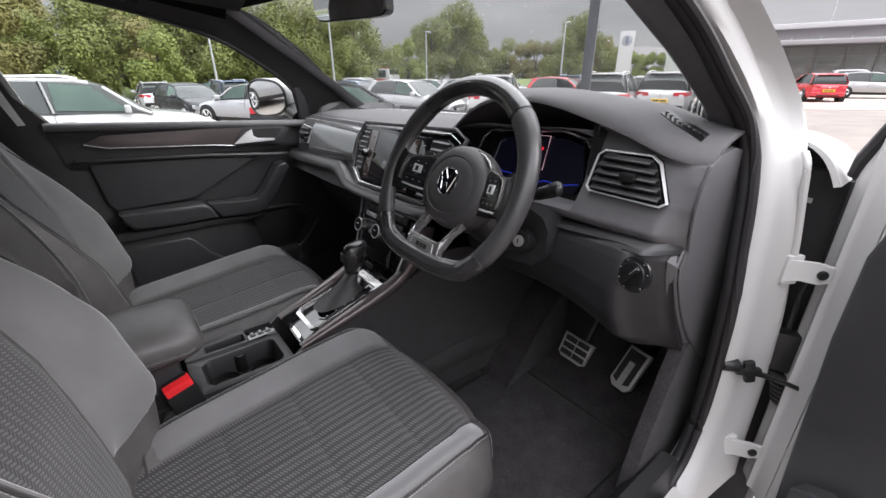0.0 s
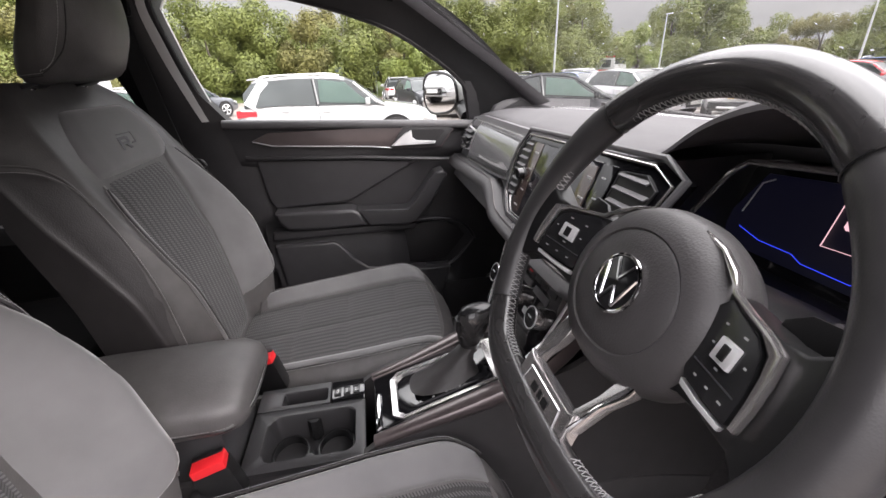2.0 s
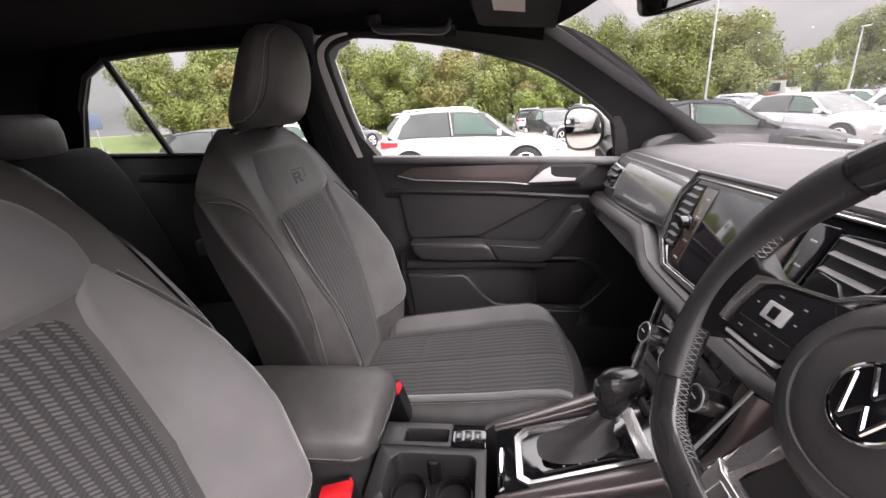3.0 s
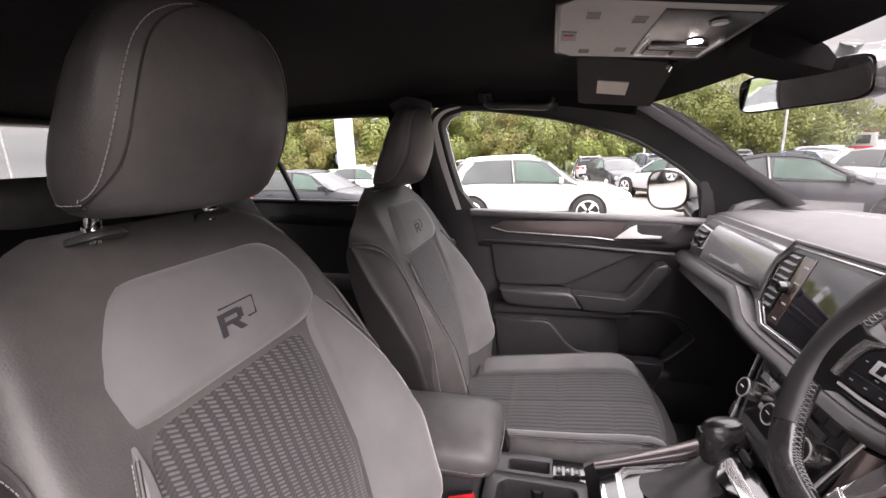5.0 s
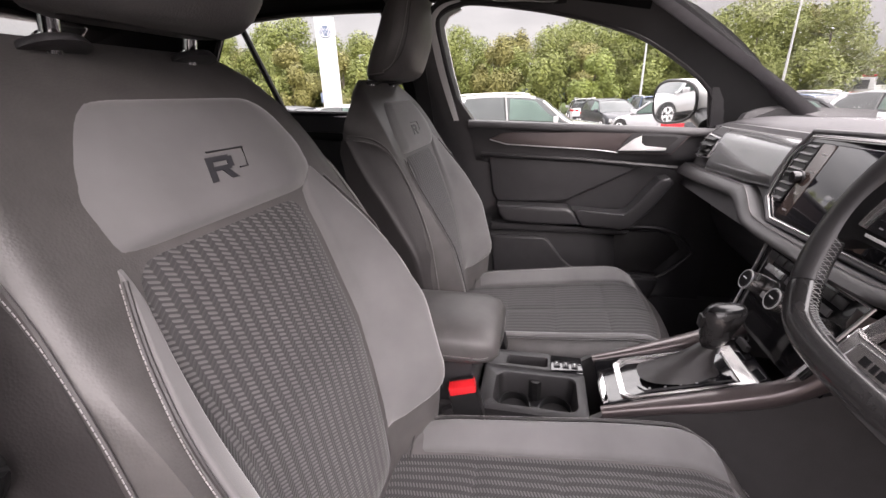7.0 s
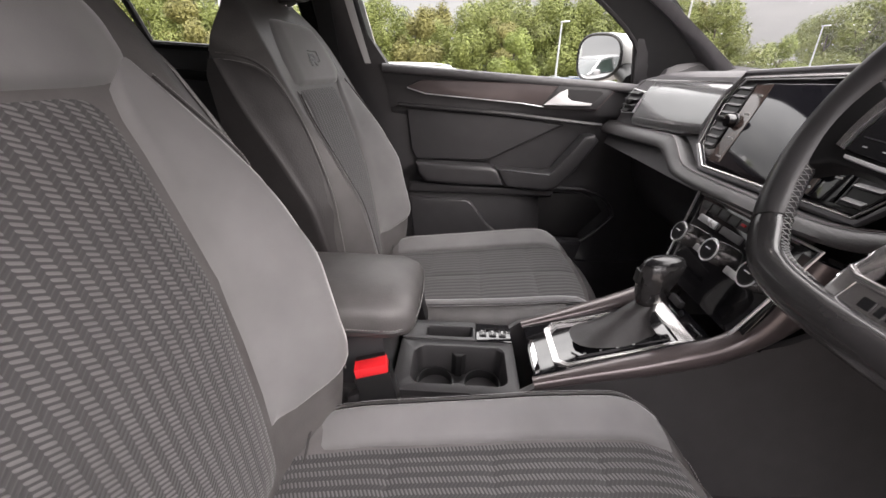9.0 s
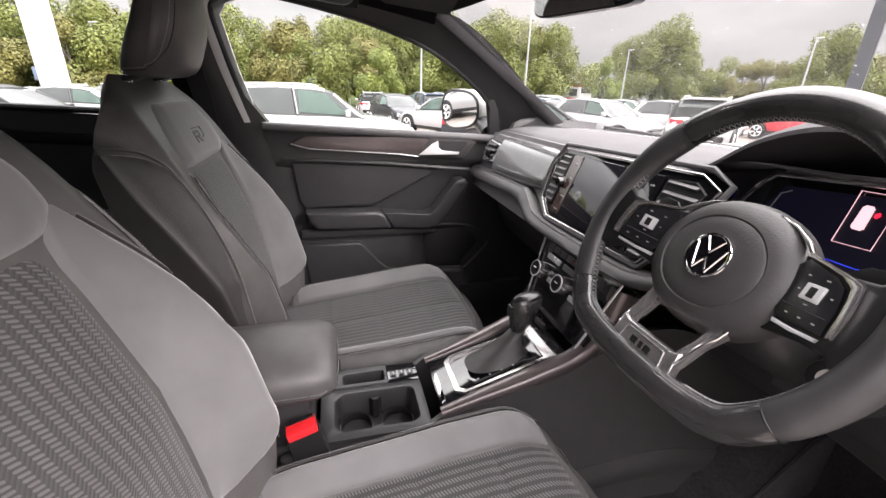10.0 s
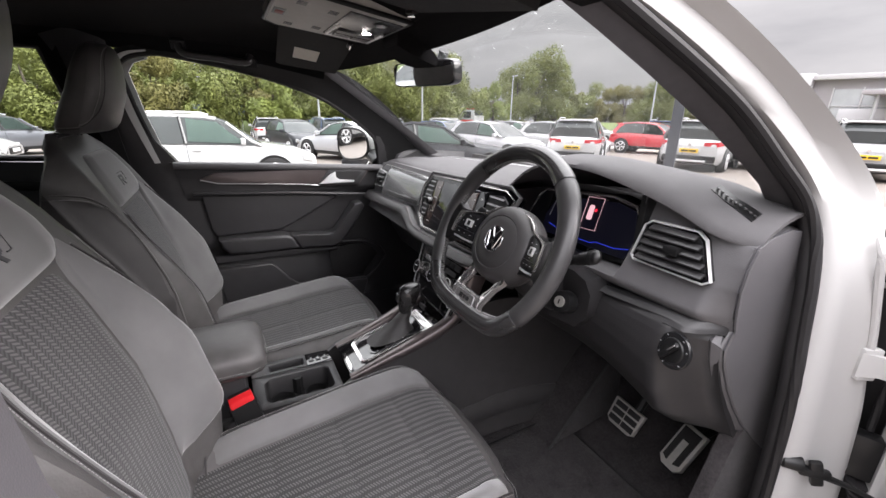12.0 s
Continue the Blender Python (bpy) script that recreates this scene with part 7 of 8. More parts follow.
part("strap_clip", box((0.014, 0.046, 0.016), pose(0.826, 0.797, 0.687, 0, 0, -45), 0.004), M_DARK, strap)
part("strap_mount", disc(0.014, 0.012, 0.03, pose(0.800, 0.772, 0.698, 90, 0, -45), 14, 0.003), M_DARK, strap)
plug = part("cable_plug", box((0.046, 0.030, 0.090), pose(0.846, 0.915, 0.695, 0, 0, 20), 0.005), M_DARK, ddoor, "black cable plug and ribbed boot")
bm = bmesh.new()
for k in range(7):
    disc(0.019, 0.019, 0.005, pose(0.856 + 0.003 * k, 0.912, 0.640 - 0.010 * k, 0, 14), 14, 0.0015, bm=bm)
part("boot", bm, M_RUBBER, plug)
part("cable", tube(spline([V(0.842, 0.93, 0.74), V(0.840, 0.935, 0.82), V(0.846, 0.94, 0.86)], 5), 0.006, 8), M_RUBBER, plug)

# ---- overhead things ----
oh = thing("overhead_console", "pale grey overhead lamp console with a lit reading lamp", "overhead console")
OC = [(-0.155, 0.085), (-0.125, 0.060), (0.155, 0.060), (0.185, 0.085), (0.165, 0.31), (-0.135, 0.31)]
ocz = lambda a, b, d: V(a, b, 1.488 - 0.13 * (b - 0.06) - d)
part("casing", prism(OC, ocz, -0.03, 0.008, 0.006), M_LAMP, oh, "pale grey plastic casing")
part("rim", tube([ocz(a, b, 0.004) for a, b in OC], 0.005, 8, closed=True), M_DARK, oh)
bezel = part("lamp_bezel", prism([(-0.105, 0.190), (0.150, 0.190), (0.140, 0.303), (-0.098, 0.303)], ocz, 0.0, 0.011, 0.003), M_PANEL, oh, "gloss black lamp and switch panel")
part("bezel_edge", tube([ocz(a, b, 0.011) for a, b in ((0.02, 0.196), (-0.100, 0.196), (-0.094, 0.298), (0.02, 0.298))], 0.0030, 6), M_SATIN, bezel, "satin silver edge")
for x, m_ in ((0.010, M_LED), (0.110, M_SATIN)):
    rl = part("reading_lamp", disc(0.010, 0.009, 0.004, Matrix.Translation(ocz(x, 0.264, 0.0125)), 20), m_, oh, "lit white reading lamp" if m_ is M_LED else "unlit reading lamp")
    part("lamp_ring", tube([ocz(x + 0.016 * math.cos(q), 0.264 + 0.012 * math.sin(q), 0.012) for q in (2 * math.pi * i / 20 for i in range(20))], 0.0012, 5, closed=True), M_DARK, rl)
for x0, x1, y0, y1 in ((-0.085, -0.050, 0.206, 0.245), (-0.085, -0.050, 0.250, 0.290), (-0.042, -0.014, 0.206, 0.290)):
    sw = part("switch", prism([(x0, y0), (x1, y0), (x1, y1), (x0, y1)], ocz, 0.010, 0.0155, 0.002), M_DARK, oh)
    part("switch_edge", tube([ocz(x1, y0, 0.0150), ocz(x1, y1, 0.0150)], 0.0012, 5), M_ARM, sw)
for cx, cy in ((-0.118, 0.100), (-0.095, 0.160), (0.085, 0.160), (0.100, 0.098)):
    for k in range(6):
        part("grille_slot", prism([(cx + 0.0052 * k, cy), (cx + 0.0052 * k + 0.0028, cy), (cx + 0.0052 * k + 0.0028, cy + 0.018), (cx + 0.0052 * k, cy + 0.018)], ocz, 0.007, 0.0088), M_DARK, oh)
eb = part("button_recess", prism([(-0.026, 0.066), (0.030, 0.066), (0.030, 0.090), (-0.026, 0.090)], ocz, 0.006, 0.0095, 0.002), M_HARD, oh)
part("emergency_button", prism([(-0.010, 0.070), (0.014, 0.070), (0.014, 0.086), (-0.010, 0.086)], ocz, 0.008, 0.0115, 0.002), M_TAILRED, eb, "dull red emergency button")


def build_visor(m, mirror=1):
    v = thing("sun_visor", "black cloth sun visor with a cream warning label", "sun visor", "sun visors", at=m)
    S = [(-0.19, -0.085), (-0.175, -0.10), (0.175, -0.10), (0.19, -0.085), (0.175, 0.095), (-0.165, 0.095)]
    part("board", prism(S, lambda a, b, d: V(a, b, d), -0.009, 0.009, 0.006), M_VISOR, v)
    part("label", prism([(-0.070, -0.052), (0.036, -0.052), (0.036, 0.020), (-0.070, 0.020)], lambda a, b, d: V(mirror * a, b, d), -0.0105, -0.0085), M_STICKER, v)
    part("clip", box((0.03, 0.012, 0.010), pose(mirror * 0.165, 0.085, -0.010), 0.003), M_DARK, v)
    part("clip_pin", tube([V(mirror * 0.150, 0.088, -0.016), V(mirror * 0.180, 0.088, -0.016)], 0.003, 8), M_CHROME, v)
    return v


build_visor(pose(-0.395, 0.215, 1.452, -9, -9, -4))
build_visor(pose(0.395, 0.215, 1.456, -9, 9, 4), -1)
gh = thing("grab_handle", "black folding grab handle above the door", "grab handle")
part("bar", tube(spline([V(-0.585, -0.15, 1.468), V(-0.578, -0.135, 1.440), V(-0.575, -0.05, 1.432), V(-0.578, 0.035, 1.425), V(-0.587, 0.05, 1.448)], 6), 0.0115, 10), M_HARD, gh)
for y in (-0.15, 0.05):
    part("mount", box((0.02, 0.04, 0.03), pose(-0.592, y, 1.466 - 0.04 * (y > 0), 0, 30), 0.006), M_DARK, gh)
rv = thing("rear_view_mirror", "black frameless rear-view mirror on the windscreen", "rear-view mirror")
RM = pose(-0.020, 0.420, 1.374, 95.5, 0, 18)
shape = [(0.116 * (abs(math.cos(q)) ** 0.26) * (1 if math.cos(q) > 0 else -1), 0.031 * (abs(math.sin(q)) ** 0.42) * (1 if math.sin(q) > 0 else -1)) for q in (2 * math.pi * i / 40 for i in range(40))]
part("housing", prism(shape, lambda a, b, d: RM @ V(a, b, d), -0.022, 0.004, 0.004), M_GLOSS, rv)
part("mirror_glass", prism([(a * 0.965, b * 0.88) for a, b in shape], lambda a, b, d: RM @ V(a, b, d), 0.003, 0.0055), M_MIRROR, rv, "mirror glass")
part("arm", tube([V(-0.02, 0.45, 1.385), V(-0.01, 0.47, 1.415), V(0.0, 0.47, 1.43)], 0.014, 10), M_DARK, rv)
part("sensor_pod", loft([[V(0.012 - w, y, z1), V(0.012 + w, y, z1), V(0.012 + w * 0.86, y, z0), V(0.012 - w * 0.86, y, z0)] for w, y, z1, z0 in ((0.052, 0.320, 1.456, 1.425), (0.066, 0.345, 1.448, 1.408), (0.070, 0.375, 1.432, 1.396), (0.062, 0.405, 1.414, 1.388), (0.045, 0.425, 1.402, 1.386))]), M_LINER, rv, "black sensor cover", 50)

# ---- rear bench ----
bench = thing("rear_bench", "black rear bench seat with three head restraints", "rear seat")
for x in (-0.40, 0.03, 0.44):
    w = 0.24 if abs(x) > 0.1 else 0.17
    rings = []
    for z, y, d in ((0.55, -0.98, 0.06), (0.62, -0.96, 0.09), (0.85, -1.02, 0.09), (1.08, -1.10, 0.085), (1.16, -1.135, 0.06), (1.18, -1.15, 0.03)):
        rings.append([V(x + w * cx * k, y + d * cy * k, z) for cx, cy, k in ((math.cos(q), math.sin(q), (abs(math.cos(q)) ** 4 + abs(math.sin(q)) ** 4) ** -0.25) for q in (2 * math.pi * i / 24 for i in range(24)))])
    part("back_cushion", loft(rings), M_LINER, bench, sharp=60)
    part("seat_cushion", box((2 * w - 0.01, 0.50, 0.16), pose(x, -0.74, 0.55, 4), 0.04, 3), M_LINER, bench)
    rings = []
    hw = 0.13
    for z, k1 in ((1.165, 0.8), (1.18, 0.97), (1.23, 1.0), (1.265, 0.95), (1.285, 0.7)):
        rings.append([V(x + hw * k1 * cx * k, -1.14 + 0.045 * k1 * cy * k, z) for cx, cy, k in ((math.cos(q), math.sin(q), (abs(math.cos(q)) ** 4 + abs(math.sin(q)) ** 4) ** -0.25) for q in (2 * math.pi * i / 24 for i in range(24)))])
    part("head_restraint", loft(rings), M_LEATHER, bench, sharp=60)
    for sx in (-0.06, 0.06):
        part("post", disc(0.006, 0.006, 0.07, pose(x + sx, -1.14, 1.14), 10), M_CHROME, bench)
part("bench_base", box((1.36, 0.55, 0.14), pose(0.0, -0.75, 0.40), 0.02), M_CARPET, bench)
shelf = thing("parcel_shelf", "black parcel shelf behind the rear bench", "parcel shelf")
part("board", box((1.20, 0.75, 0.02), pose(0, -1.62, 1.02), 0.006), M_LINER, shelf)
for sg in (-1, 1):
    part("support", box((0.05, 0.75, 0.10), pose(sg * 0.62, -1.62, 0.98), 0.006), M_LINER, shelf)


# ---- outside: the car park ----
G = -0.22


def lie(x, y):
    """Height of the car park, which falls gently towards the trees."""
    return G + 0.0195 * x


M_TARMAC = mat("buff_block_surface", (0.155, 0.131, 0.114), 0.65, scale=1.2, vary=0.3, bump=0.3, bscale=60, dist=0.01)
M_PAVE = mat("buff_paving", (0.29, 0.242, 0.205), 0.75, scale=1.2, vary=0.15, bump=0.2, bscale=40, dist=0.01)
M_LINE = mat("white_road_paint", (0.5, 0.5, 0.48), 0.7, scale=6, vary=0.2, bump=0.1)
M_LEAF = mat("mixed_green_leaves", (0.125, 0.142, 0.028), 0.7, scale=0.8, vary=0.25, bump=0.0, alt=(0.085, 0.102, 0.020))
M_LEAF2 = mat("yellowing_leaves", (0.145, 0.130, 0.032), 0.7, scale=0.8, vary=0.25, bump=0.0, alt=(0.085, 0.085, 0.022))
M_LEAF3 = mat("bright_green_leaves", (0.155, 0.185, 0.032), 0.7, scale=0.8, vary=0.25, bump=0.0, alt=(0.09, 0.115, 0.022))
M_BARK = mat("grey_bark", (0.09, 0.075, 0.06), 0.9, scale=6, vary=0.3, bump=0.5)
M_POLE = mat("galvanised_steel", (0.42, 0.43, 0.44), 0.45, metal=0.5, scale=5, vary=0.1, bump=0.0)
M_POST = mat("dark_grey_painted_steel", (0.045, 0.05, 0.06), 0.45, scale=5, vary=0.15, bump=0.0)
M_CLAD = mat("pale_grey_cladding", (0.42, 0.41, 0.42), 0.5, scale=0.8, vary=0.06, bump=0.05)
M_GREY = mat("grey_cladding", (0.29, 0.275, 0.285), 0.5, scale=0.8, vary=0.08, bump=0.05)
M_SIGN = mat("white_sign_panel", (0.45, 0.45, 0.46), 0.4, scale=0.8, vary=0.05, bump=0.0)
# Reflected sky is put into the glass as a pale grey base.
M_SHOP = mat("sky_pale_showroom_glass", (0.34, 0.355, 0.36), 0.08, scale=0.5, vary=0.3, bump=0.0, coat=1.0)
M_AUTO = mat("dark_car_glass", (0.045, 0.05, 0.05), 0.08, scale=1.5, vary=0.3, bump=0.0, spec=0.28, rvary=0.03)
M_AUTOG = mat("green_tinted_glass", (0.13, 0.19, 0.165), 0.08, scale=1.5, vary=0.3, bump=0.0, spec=0.28, rvary=0.03)
M_TAIL = mat("red_lamp_lens", (0.42, 0.015, 0.025), 0.15, scale=8, vary=0.2, bump=0.0, coat=1.0)
M_HEAD = mat("clear_lamp_lens", (0.5, 0.5, 0.5), 0.1, metal=0.3, scale=8, vary=0.1, bump=0.0, coat=1.0)
M_PLATE = mat("yellow_plate", (0.7, 0.45, 0.03), 0.5, scale=20, vary=0.05, bump=0.0)
M_PLATEW = mat("white_plate", (0.7, 0.7, 0.68), 0.5, scale=20, vary=0.05, bump=0.0)
M_BLUESIGN = mat("blue_sign_panel", (0.09, 0.12, 0.18), 0.5, scale=4, vary=0.1, bump=0.0)
M_GRASS = mat("grass", (0.09, 0.12, 0.03), 0.9, scale=3, vary=0.4, bump=0.5, bscale=60)
PAINTS = {
    "white": mat("white_paint", (0.40, 0.40, 0.405), 0.3, scale=2, vary=0.03, bump=0.0, coat=1.0),
    "silver": mat("silver_paint", (0.38, 0.38, 0.385), 0.32, metal=0.4, scale=2, vary=0.05, bump=0.0, coat=1.0),
    "pearl": mat("pale_grey_paint", (0.42, 0.42, 0.44), 0.3, metal=0.2, scale=2, vary=0.05, bump=0.0, coat=1.0),
    "grey": mat("grey_paint", (0.13, 0.135, 0.15), 0.3, metal=0.4, scale=2, vary=0.08, bump=0.0, coat=1.0),
    "dark": mat("near_black_paint", (0.020, 0.021, 0.025), 0.35, scale=2, vary=0.1, bump=0.0, coat=0.15, spec=0.3),
    "cloth": mat("black_soft_top_cloth", (0.018, 0.018, 0.020), 0.9, scale=8, vary=0.2, bump=0.3, bscale=300, spec=0.2),
    "red": mat("red_paint", (0.45, 0.012, 0.025), 0.28, scale=2, vary=0.06, bump=0.0, coat=1.0),
    "blue": mat("blue_paint", (0.05, 0.09, 0.20), 0.28, metal=0.3, scale=2, vary=0.08, bump=0.0, coat=1.0),
}

gr = part("ground", sheet(lambda s, t: V(lerp(-900, 900, s), lerp(-900, 900, t), lie(lerp(-900, 900, s), lerp(-900, 900, t))), 2, 2), M_TARMAC, None)
tagged(gr, "damp buff-grey paved surface of a large car park", "ground", kind="structure")
pv = part("pavement", prism([(-16.0, 16.5), (14.0, 34.0), (14.0, 48.0), (-30.0, 34.0)], lambda a, b, d: V(a, b, lie(a, b) + d), 0.0, 0.02), M_PAVE, None)
tagged(pv, "buff paved lane before the showroom", "pavement", kind="structure")
ln = bmesh.new()
for k in range(9):
    box((4.8, 0.10, 0.012), pose(-11.5, -9.0 + 2.6 * k, lie(-11.5, -9.0 + 2.6 * k) + 0.007, 0, -1.117), bm=ln)
tagged(part("road_marking", ln, M_LINE, None), "worn white bay lines on the tarmac", "road marking", kind="structure")

# profiles: stations from tail (0) to nose (1): height of belt, half width, sill; then the cabin
KINDS = {
    "suv": dict(L=4.23, W=0.91, H=1.57, belt=[(0, 0.86), (0.03, 0.98), (0.2, 1.02), (0.60, 0.98), (0.70, 0.96), (0.92, 0.82), (1, 0.66)], roof=[(0.045, 1.30), (0.10, 1.53), (0.30, 1.57), (0.50, 1.54), (0.58, 1.46), (0.735, 0.97)], r=0.345, wb=(0.165, 0.78)),
    "hatch": dict(L=4.05, W=0.87, H=1.45, belt=[(0, 0.78), (0.03, 0.90), (0.2, 0.96), (0.60, 0.91), (0.70, 0.90), (0.92, 0.76), (1, 0.58)], roof=[(0.03, 1.12), (0.08, 1.37), (0.28, 1.45), (0.46, 1.42), (0.54, 1.35), (0.715, 0.92)], r=0.32, wb=(0.165, 0.80)),
    "coupe": dict(L=4.60, W=0.90, H=1.42, belt=[(0, 0.80), (0.03, 0.95), (0.2, 0.99), (0.60, 0.92), (0.70, 0.90), (0.92, 0.74), (1, 0.56)], roof=[(0.03, 0.98), (0.14, 1.15), (0.36, 1.42), (0.48, 1.40), (0.56, 1.33), (0.72, 0.92)], r=0.34, wb=(0.18, 0.80)),
}


def build_car(kind, paint, label, roof_paint=None, front_glass=None, plate=True, group="parked cars"):
    k = KINDS[kind]
    L, W, P = k["L"], k["W"], PAINTS[paint]
    car = thing("parked_car", label, "car", group)
    half = lambda t: W * (1 - 0.16 * step(0.10, 0.0, t) - 0.22 * step(0.86, 1.0, t))
    Y = lambda t: (t - 0.5) * L
    # lower body
    rings = []
    ts = [0.0, 0.012, 0.03, 0.07, 0.15, 0.25, 0.4, 0.55, 0.66, 0.74, 0.82, 0.90, 0.95, 0.985, 1.0]
    for t in ts:
        b, w = table(k["belt"], t), half(t)
        lo = 0.24 + 0.10 * step(0.06, 0.0, t) + 0.06 * step(0.95, 1.0, t)
        e = 0.03 if 0 < t < 1 else 0.06
        ring = [V(-w * 0.90, Y(t), lo), V(-w, Y(t), lo + 0.14), V(-w * 1.0, Y(t), b * 0.66), V(-w * 0.965, Y(t), b * 0.86), V(-w * 0.90, Y(t), b - 0.01), V(-w * 0.6, Y(t), b + 0.015 + 0.02 * step(0.68, 0.75, t))]
        rings.append(ring + [V(-p.x, p.y, p.z) for p in ring[::-1]])
    part("body", loft(rings), P, car, sharp=50)
    # cabin: glazed sides with a painted roof
    rf = k["roof"]
    st = np.linspace(rf[0][0], rf[-1][0], 15)
    gl, rp = [], []
    for t in st:
        h, b = table(rf, t), table(k["belt"], t) - 0.005
        h = max(h, b + 0.01)
        w = half(t) * 0.93
        wr = lerp(w, w * 0.74, min(1, (h - b) / 0.52))
        ring = [V(-w, Y(t), b), V(-(w + wr) / 2 - 0.01, Y(t), (h + b) / 2), V(-wr, Y(t), h - 0.035), V(-wr * 0.7, Y(t), h)]
        gl.append(ring + [V(-p.x, p.y, p.z) for p in ring[::-1]])
    part("glazing", loft(gl), M_AUTO, car, "dark tinted windows", 40)
    i0 = next(i for i, t in enumerate(st) if table(rf, t) > max(h for _, h in rf) - 0.16)
    i1 = max(i for i, t in enumerate(st) if table(rf, t) > max(h for _, h in rf) - 0.13)
    for r in gl[i0:i1 + 1]:
        rp.append([r[2] + V(-0.006, 0, -0.03), r[2] + V(-0.006, 0, 0.012), r[3] + V(0, 0, 0.012), r[4] + V(0, 0, 0.012), r[5] + V(0.006, 0, 0.012), r[5] + V(0.006, 0, -0.03)])
    part("roof", loft(rp), PAINTS[roof_paint or paint], car, sharp=50)
    # pillars and side panes
    for sg in (-1, 1):
        side_ = lambda t, f, sg=sg: V(sg * (lerp(half(t) * 0.93, half(t) * 0.93 * lerp(1, 0.74, min(1, (table(rf, t) - table(k["belt"], t)) / 0.52)), f) + 0.008), Y(t), lerp(table(k["belt"], t), table(rf, t) - 0.03, f))
        part("pillar", tube([side_(rf[0][0] + 0.035, 0.0), side_(rf[1][0] + 0.06, 0.98)], [0.15, 0.11], 6, flat=0.15, up=(1, 0, 0)), P, car)
        part("pillar", tube([side_(rf[-1][0] - 0.005, 0.0), side_(rf[-1][0] - 0.05, 0.5), side_(rf[-2][0], 0.95)], 0.035, 6), P, car)
        part("pillar", tube([side_(0.40, 0.0), side_(0.385, 0.97)], 0.035, 6), M_GLOSS, car)
        fg = [side_(0.41, 0.10), side_(0.665, 0.10), side_(0.60, 0.52), side_(0.54, 0.90), side_(0.41, 0.93)]
        bm = bmesh.new()
        bm.faces.new([bm.verts.new(p + V(sg * 0.012, 0, 0)) for p in fg])
        bmesh.ops.solidify(bm, geom=bm.faces[:], thickness=0.008)
        part("side_pane", bm, M_AUTOG, car, "green-tinted front side window")
        # wing mirror
        part("wing_mirror", box((0.20, 0.10, 0.14), pose(sg * (W + 0.07), Y(0.645), table(k["belt"], 0.64) + 0.07), 0.03, 3), P if roof_paint is None else PAINTS[roof_paint], car)
        # sill cladding and arches
        part("sill", box((0.05, L * 0.52, 0.14), pose(sg * W * 0.955, Y(0.475), 0.30), 0.02), M_DARK, car)
        for t in k["wb"]:
            c = V(sg * (W - 0.085), Y(t), k["r"])
            m = Matrix.Translation(c) @ pose(0, 0, 0, 0, 90)
            part("arch", disc(k["r"] + 0.055, k["r"] + 0.055, 0.20, m @ pose(0, 0, sg * 0.012), 28), M_DARK, car)
            wh = part("wheel", disc(k["r"], k["r"], 0.22, m @ pose(0, 0, sg * 0.02), 32, 0.03), M_RUBBER, car)
            part("rim", disc(k["r"] * 0.70, k["r"] * 0.66, 0.02, m @ pose(0, 0, sg * 0.128), 28), M_DARK, wh)
            bm = bmesh.new()
            for j in range(5):
                q = 2 * math.pi * j / 5
                for off in (-0.11, 0.11):
                    tube([m @ V(0.04 * math.cos(q), 0.04 * math.sin(q), sg * 0.146), m @ V(k["r"] * 0.66 * math.cos(q + off), k["r"] * 0.66 * math.sin(q + off), sg * 0.142)], 0.020, 5, bm=bm)
            tube([m @ V(k["r"] * 0.67 * math.cos(q), k["r"] * 0.67 * math.sin(q), sg * 0.140) for q in (2 * math.pi * i / 24 for i in range(24))], 0.014, 6, closed=True, bm=bm)
            part("spokes", bm, M_SATIN, wh, "silver alloy spokes")
        # lamps
        tb = table(k["belt"], 0.03)
        part("tail_lamp", loft([[V(sg * x, Y(t) - o, z) for x, t, o, z in ((W * 0.42, 0.0, 0.015, tb - 0.17), (W * 0.42, 0.0, 0.015, tb - 0.06), (W * 0.84, 0.006, 0.01, tb - 0.04), (W * 0.84, 0.006, 0.01, tb - 0.18))],
                                 [V(sg * x, Y(t), z) for x, t, z in ((W * 0.42, 0.03, tb - 0.16), (W * 0.42, 0.03, tb - 0.06), (W * 0.985, 0.105, tb - 0.06), (W * 0.985, 0.105, tb - 0.15))]]), M_TAIL, car, "red tail lamp")
        nb = table(k["belt"], 0.95)
        part("headlamp", loft([[V(sg * W * 0.45, Y(1.0) + 0.004, nb - 0.20), V(sg * W * 0.45, Y(1.0) + 0.004, nb - 0.10), V(sg * W * 0.80, Y(0.985), nb - 0.06), V(sg * W * 0.80, Y(0.985), nb - 0.20)],
                                [V(sg * W * 0.50, Y(0.95), nb - 0.16), V(sg * W * 0.50, Y(0.95), nb - 0.02), V(sg * W * 0.90, Y(0.93), nb - 0.02), V(sg * W * 0.92, Y(0.93), nb - 0.14)]]), M_HEAD, car, "clear headlamp")
        part("handle", box((0.03, 0.17, 0.025), pose(sg * W * 0.985, Y(0.44), table(k["belt"], 0.44) - 0.13), 0.01), P, car)
        part("handle", box((0.03, 0.17, 0.025), pose(sg * W * 0.985, Y(0.24), table(k["belt"], 0.24) - 0.12), 0.01), P, car)
        part("shut_line", tube([V(sg * W * 0.99, Y(0.405), 0.42), V(sg * W * 1.003, Y(0.405), 0.62), V(sg * W * 0.955, Y(0.40), table(k["belt"], 0.40) - 0.02)], 0.005, 5), M_DARK, car)
    part("rear_bumper", box((W * 1.62, 0.10, 0.20), pose(0, Y(0.0) + 0.01, 0.42), 0.04, 3), M_DARK if kind == "suv" else P, car)
    part("diffuser", box((W * 1.1, 0.06, 0.06), pose(0, Y(0.0) - 0.03, 0.36), 0.02), M_SATIN if kind == "suv" else M_DARK, car)
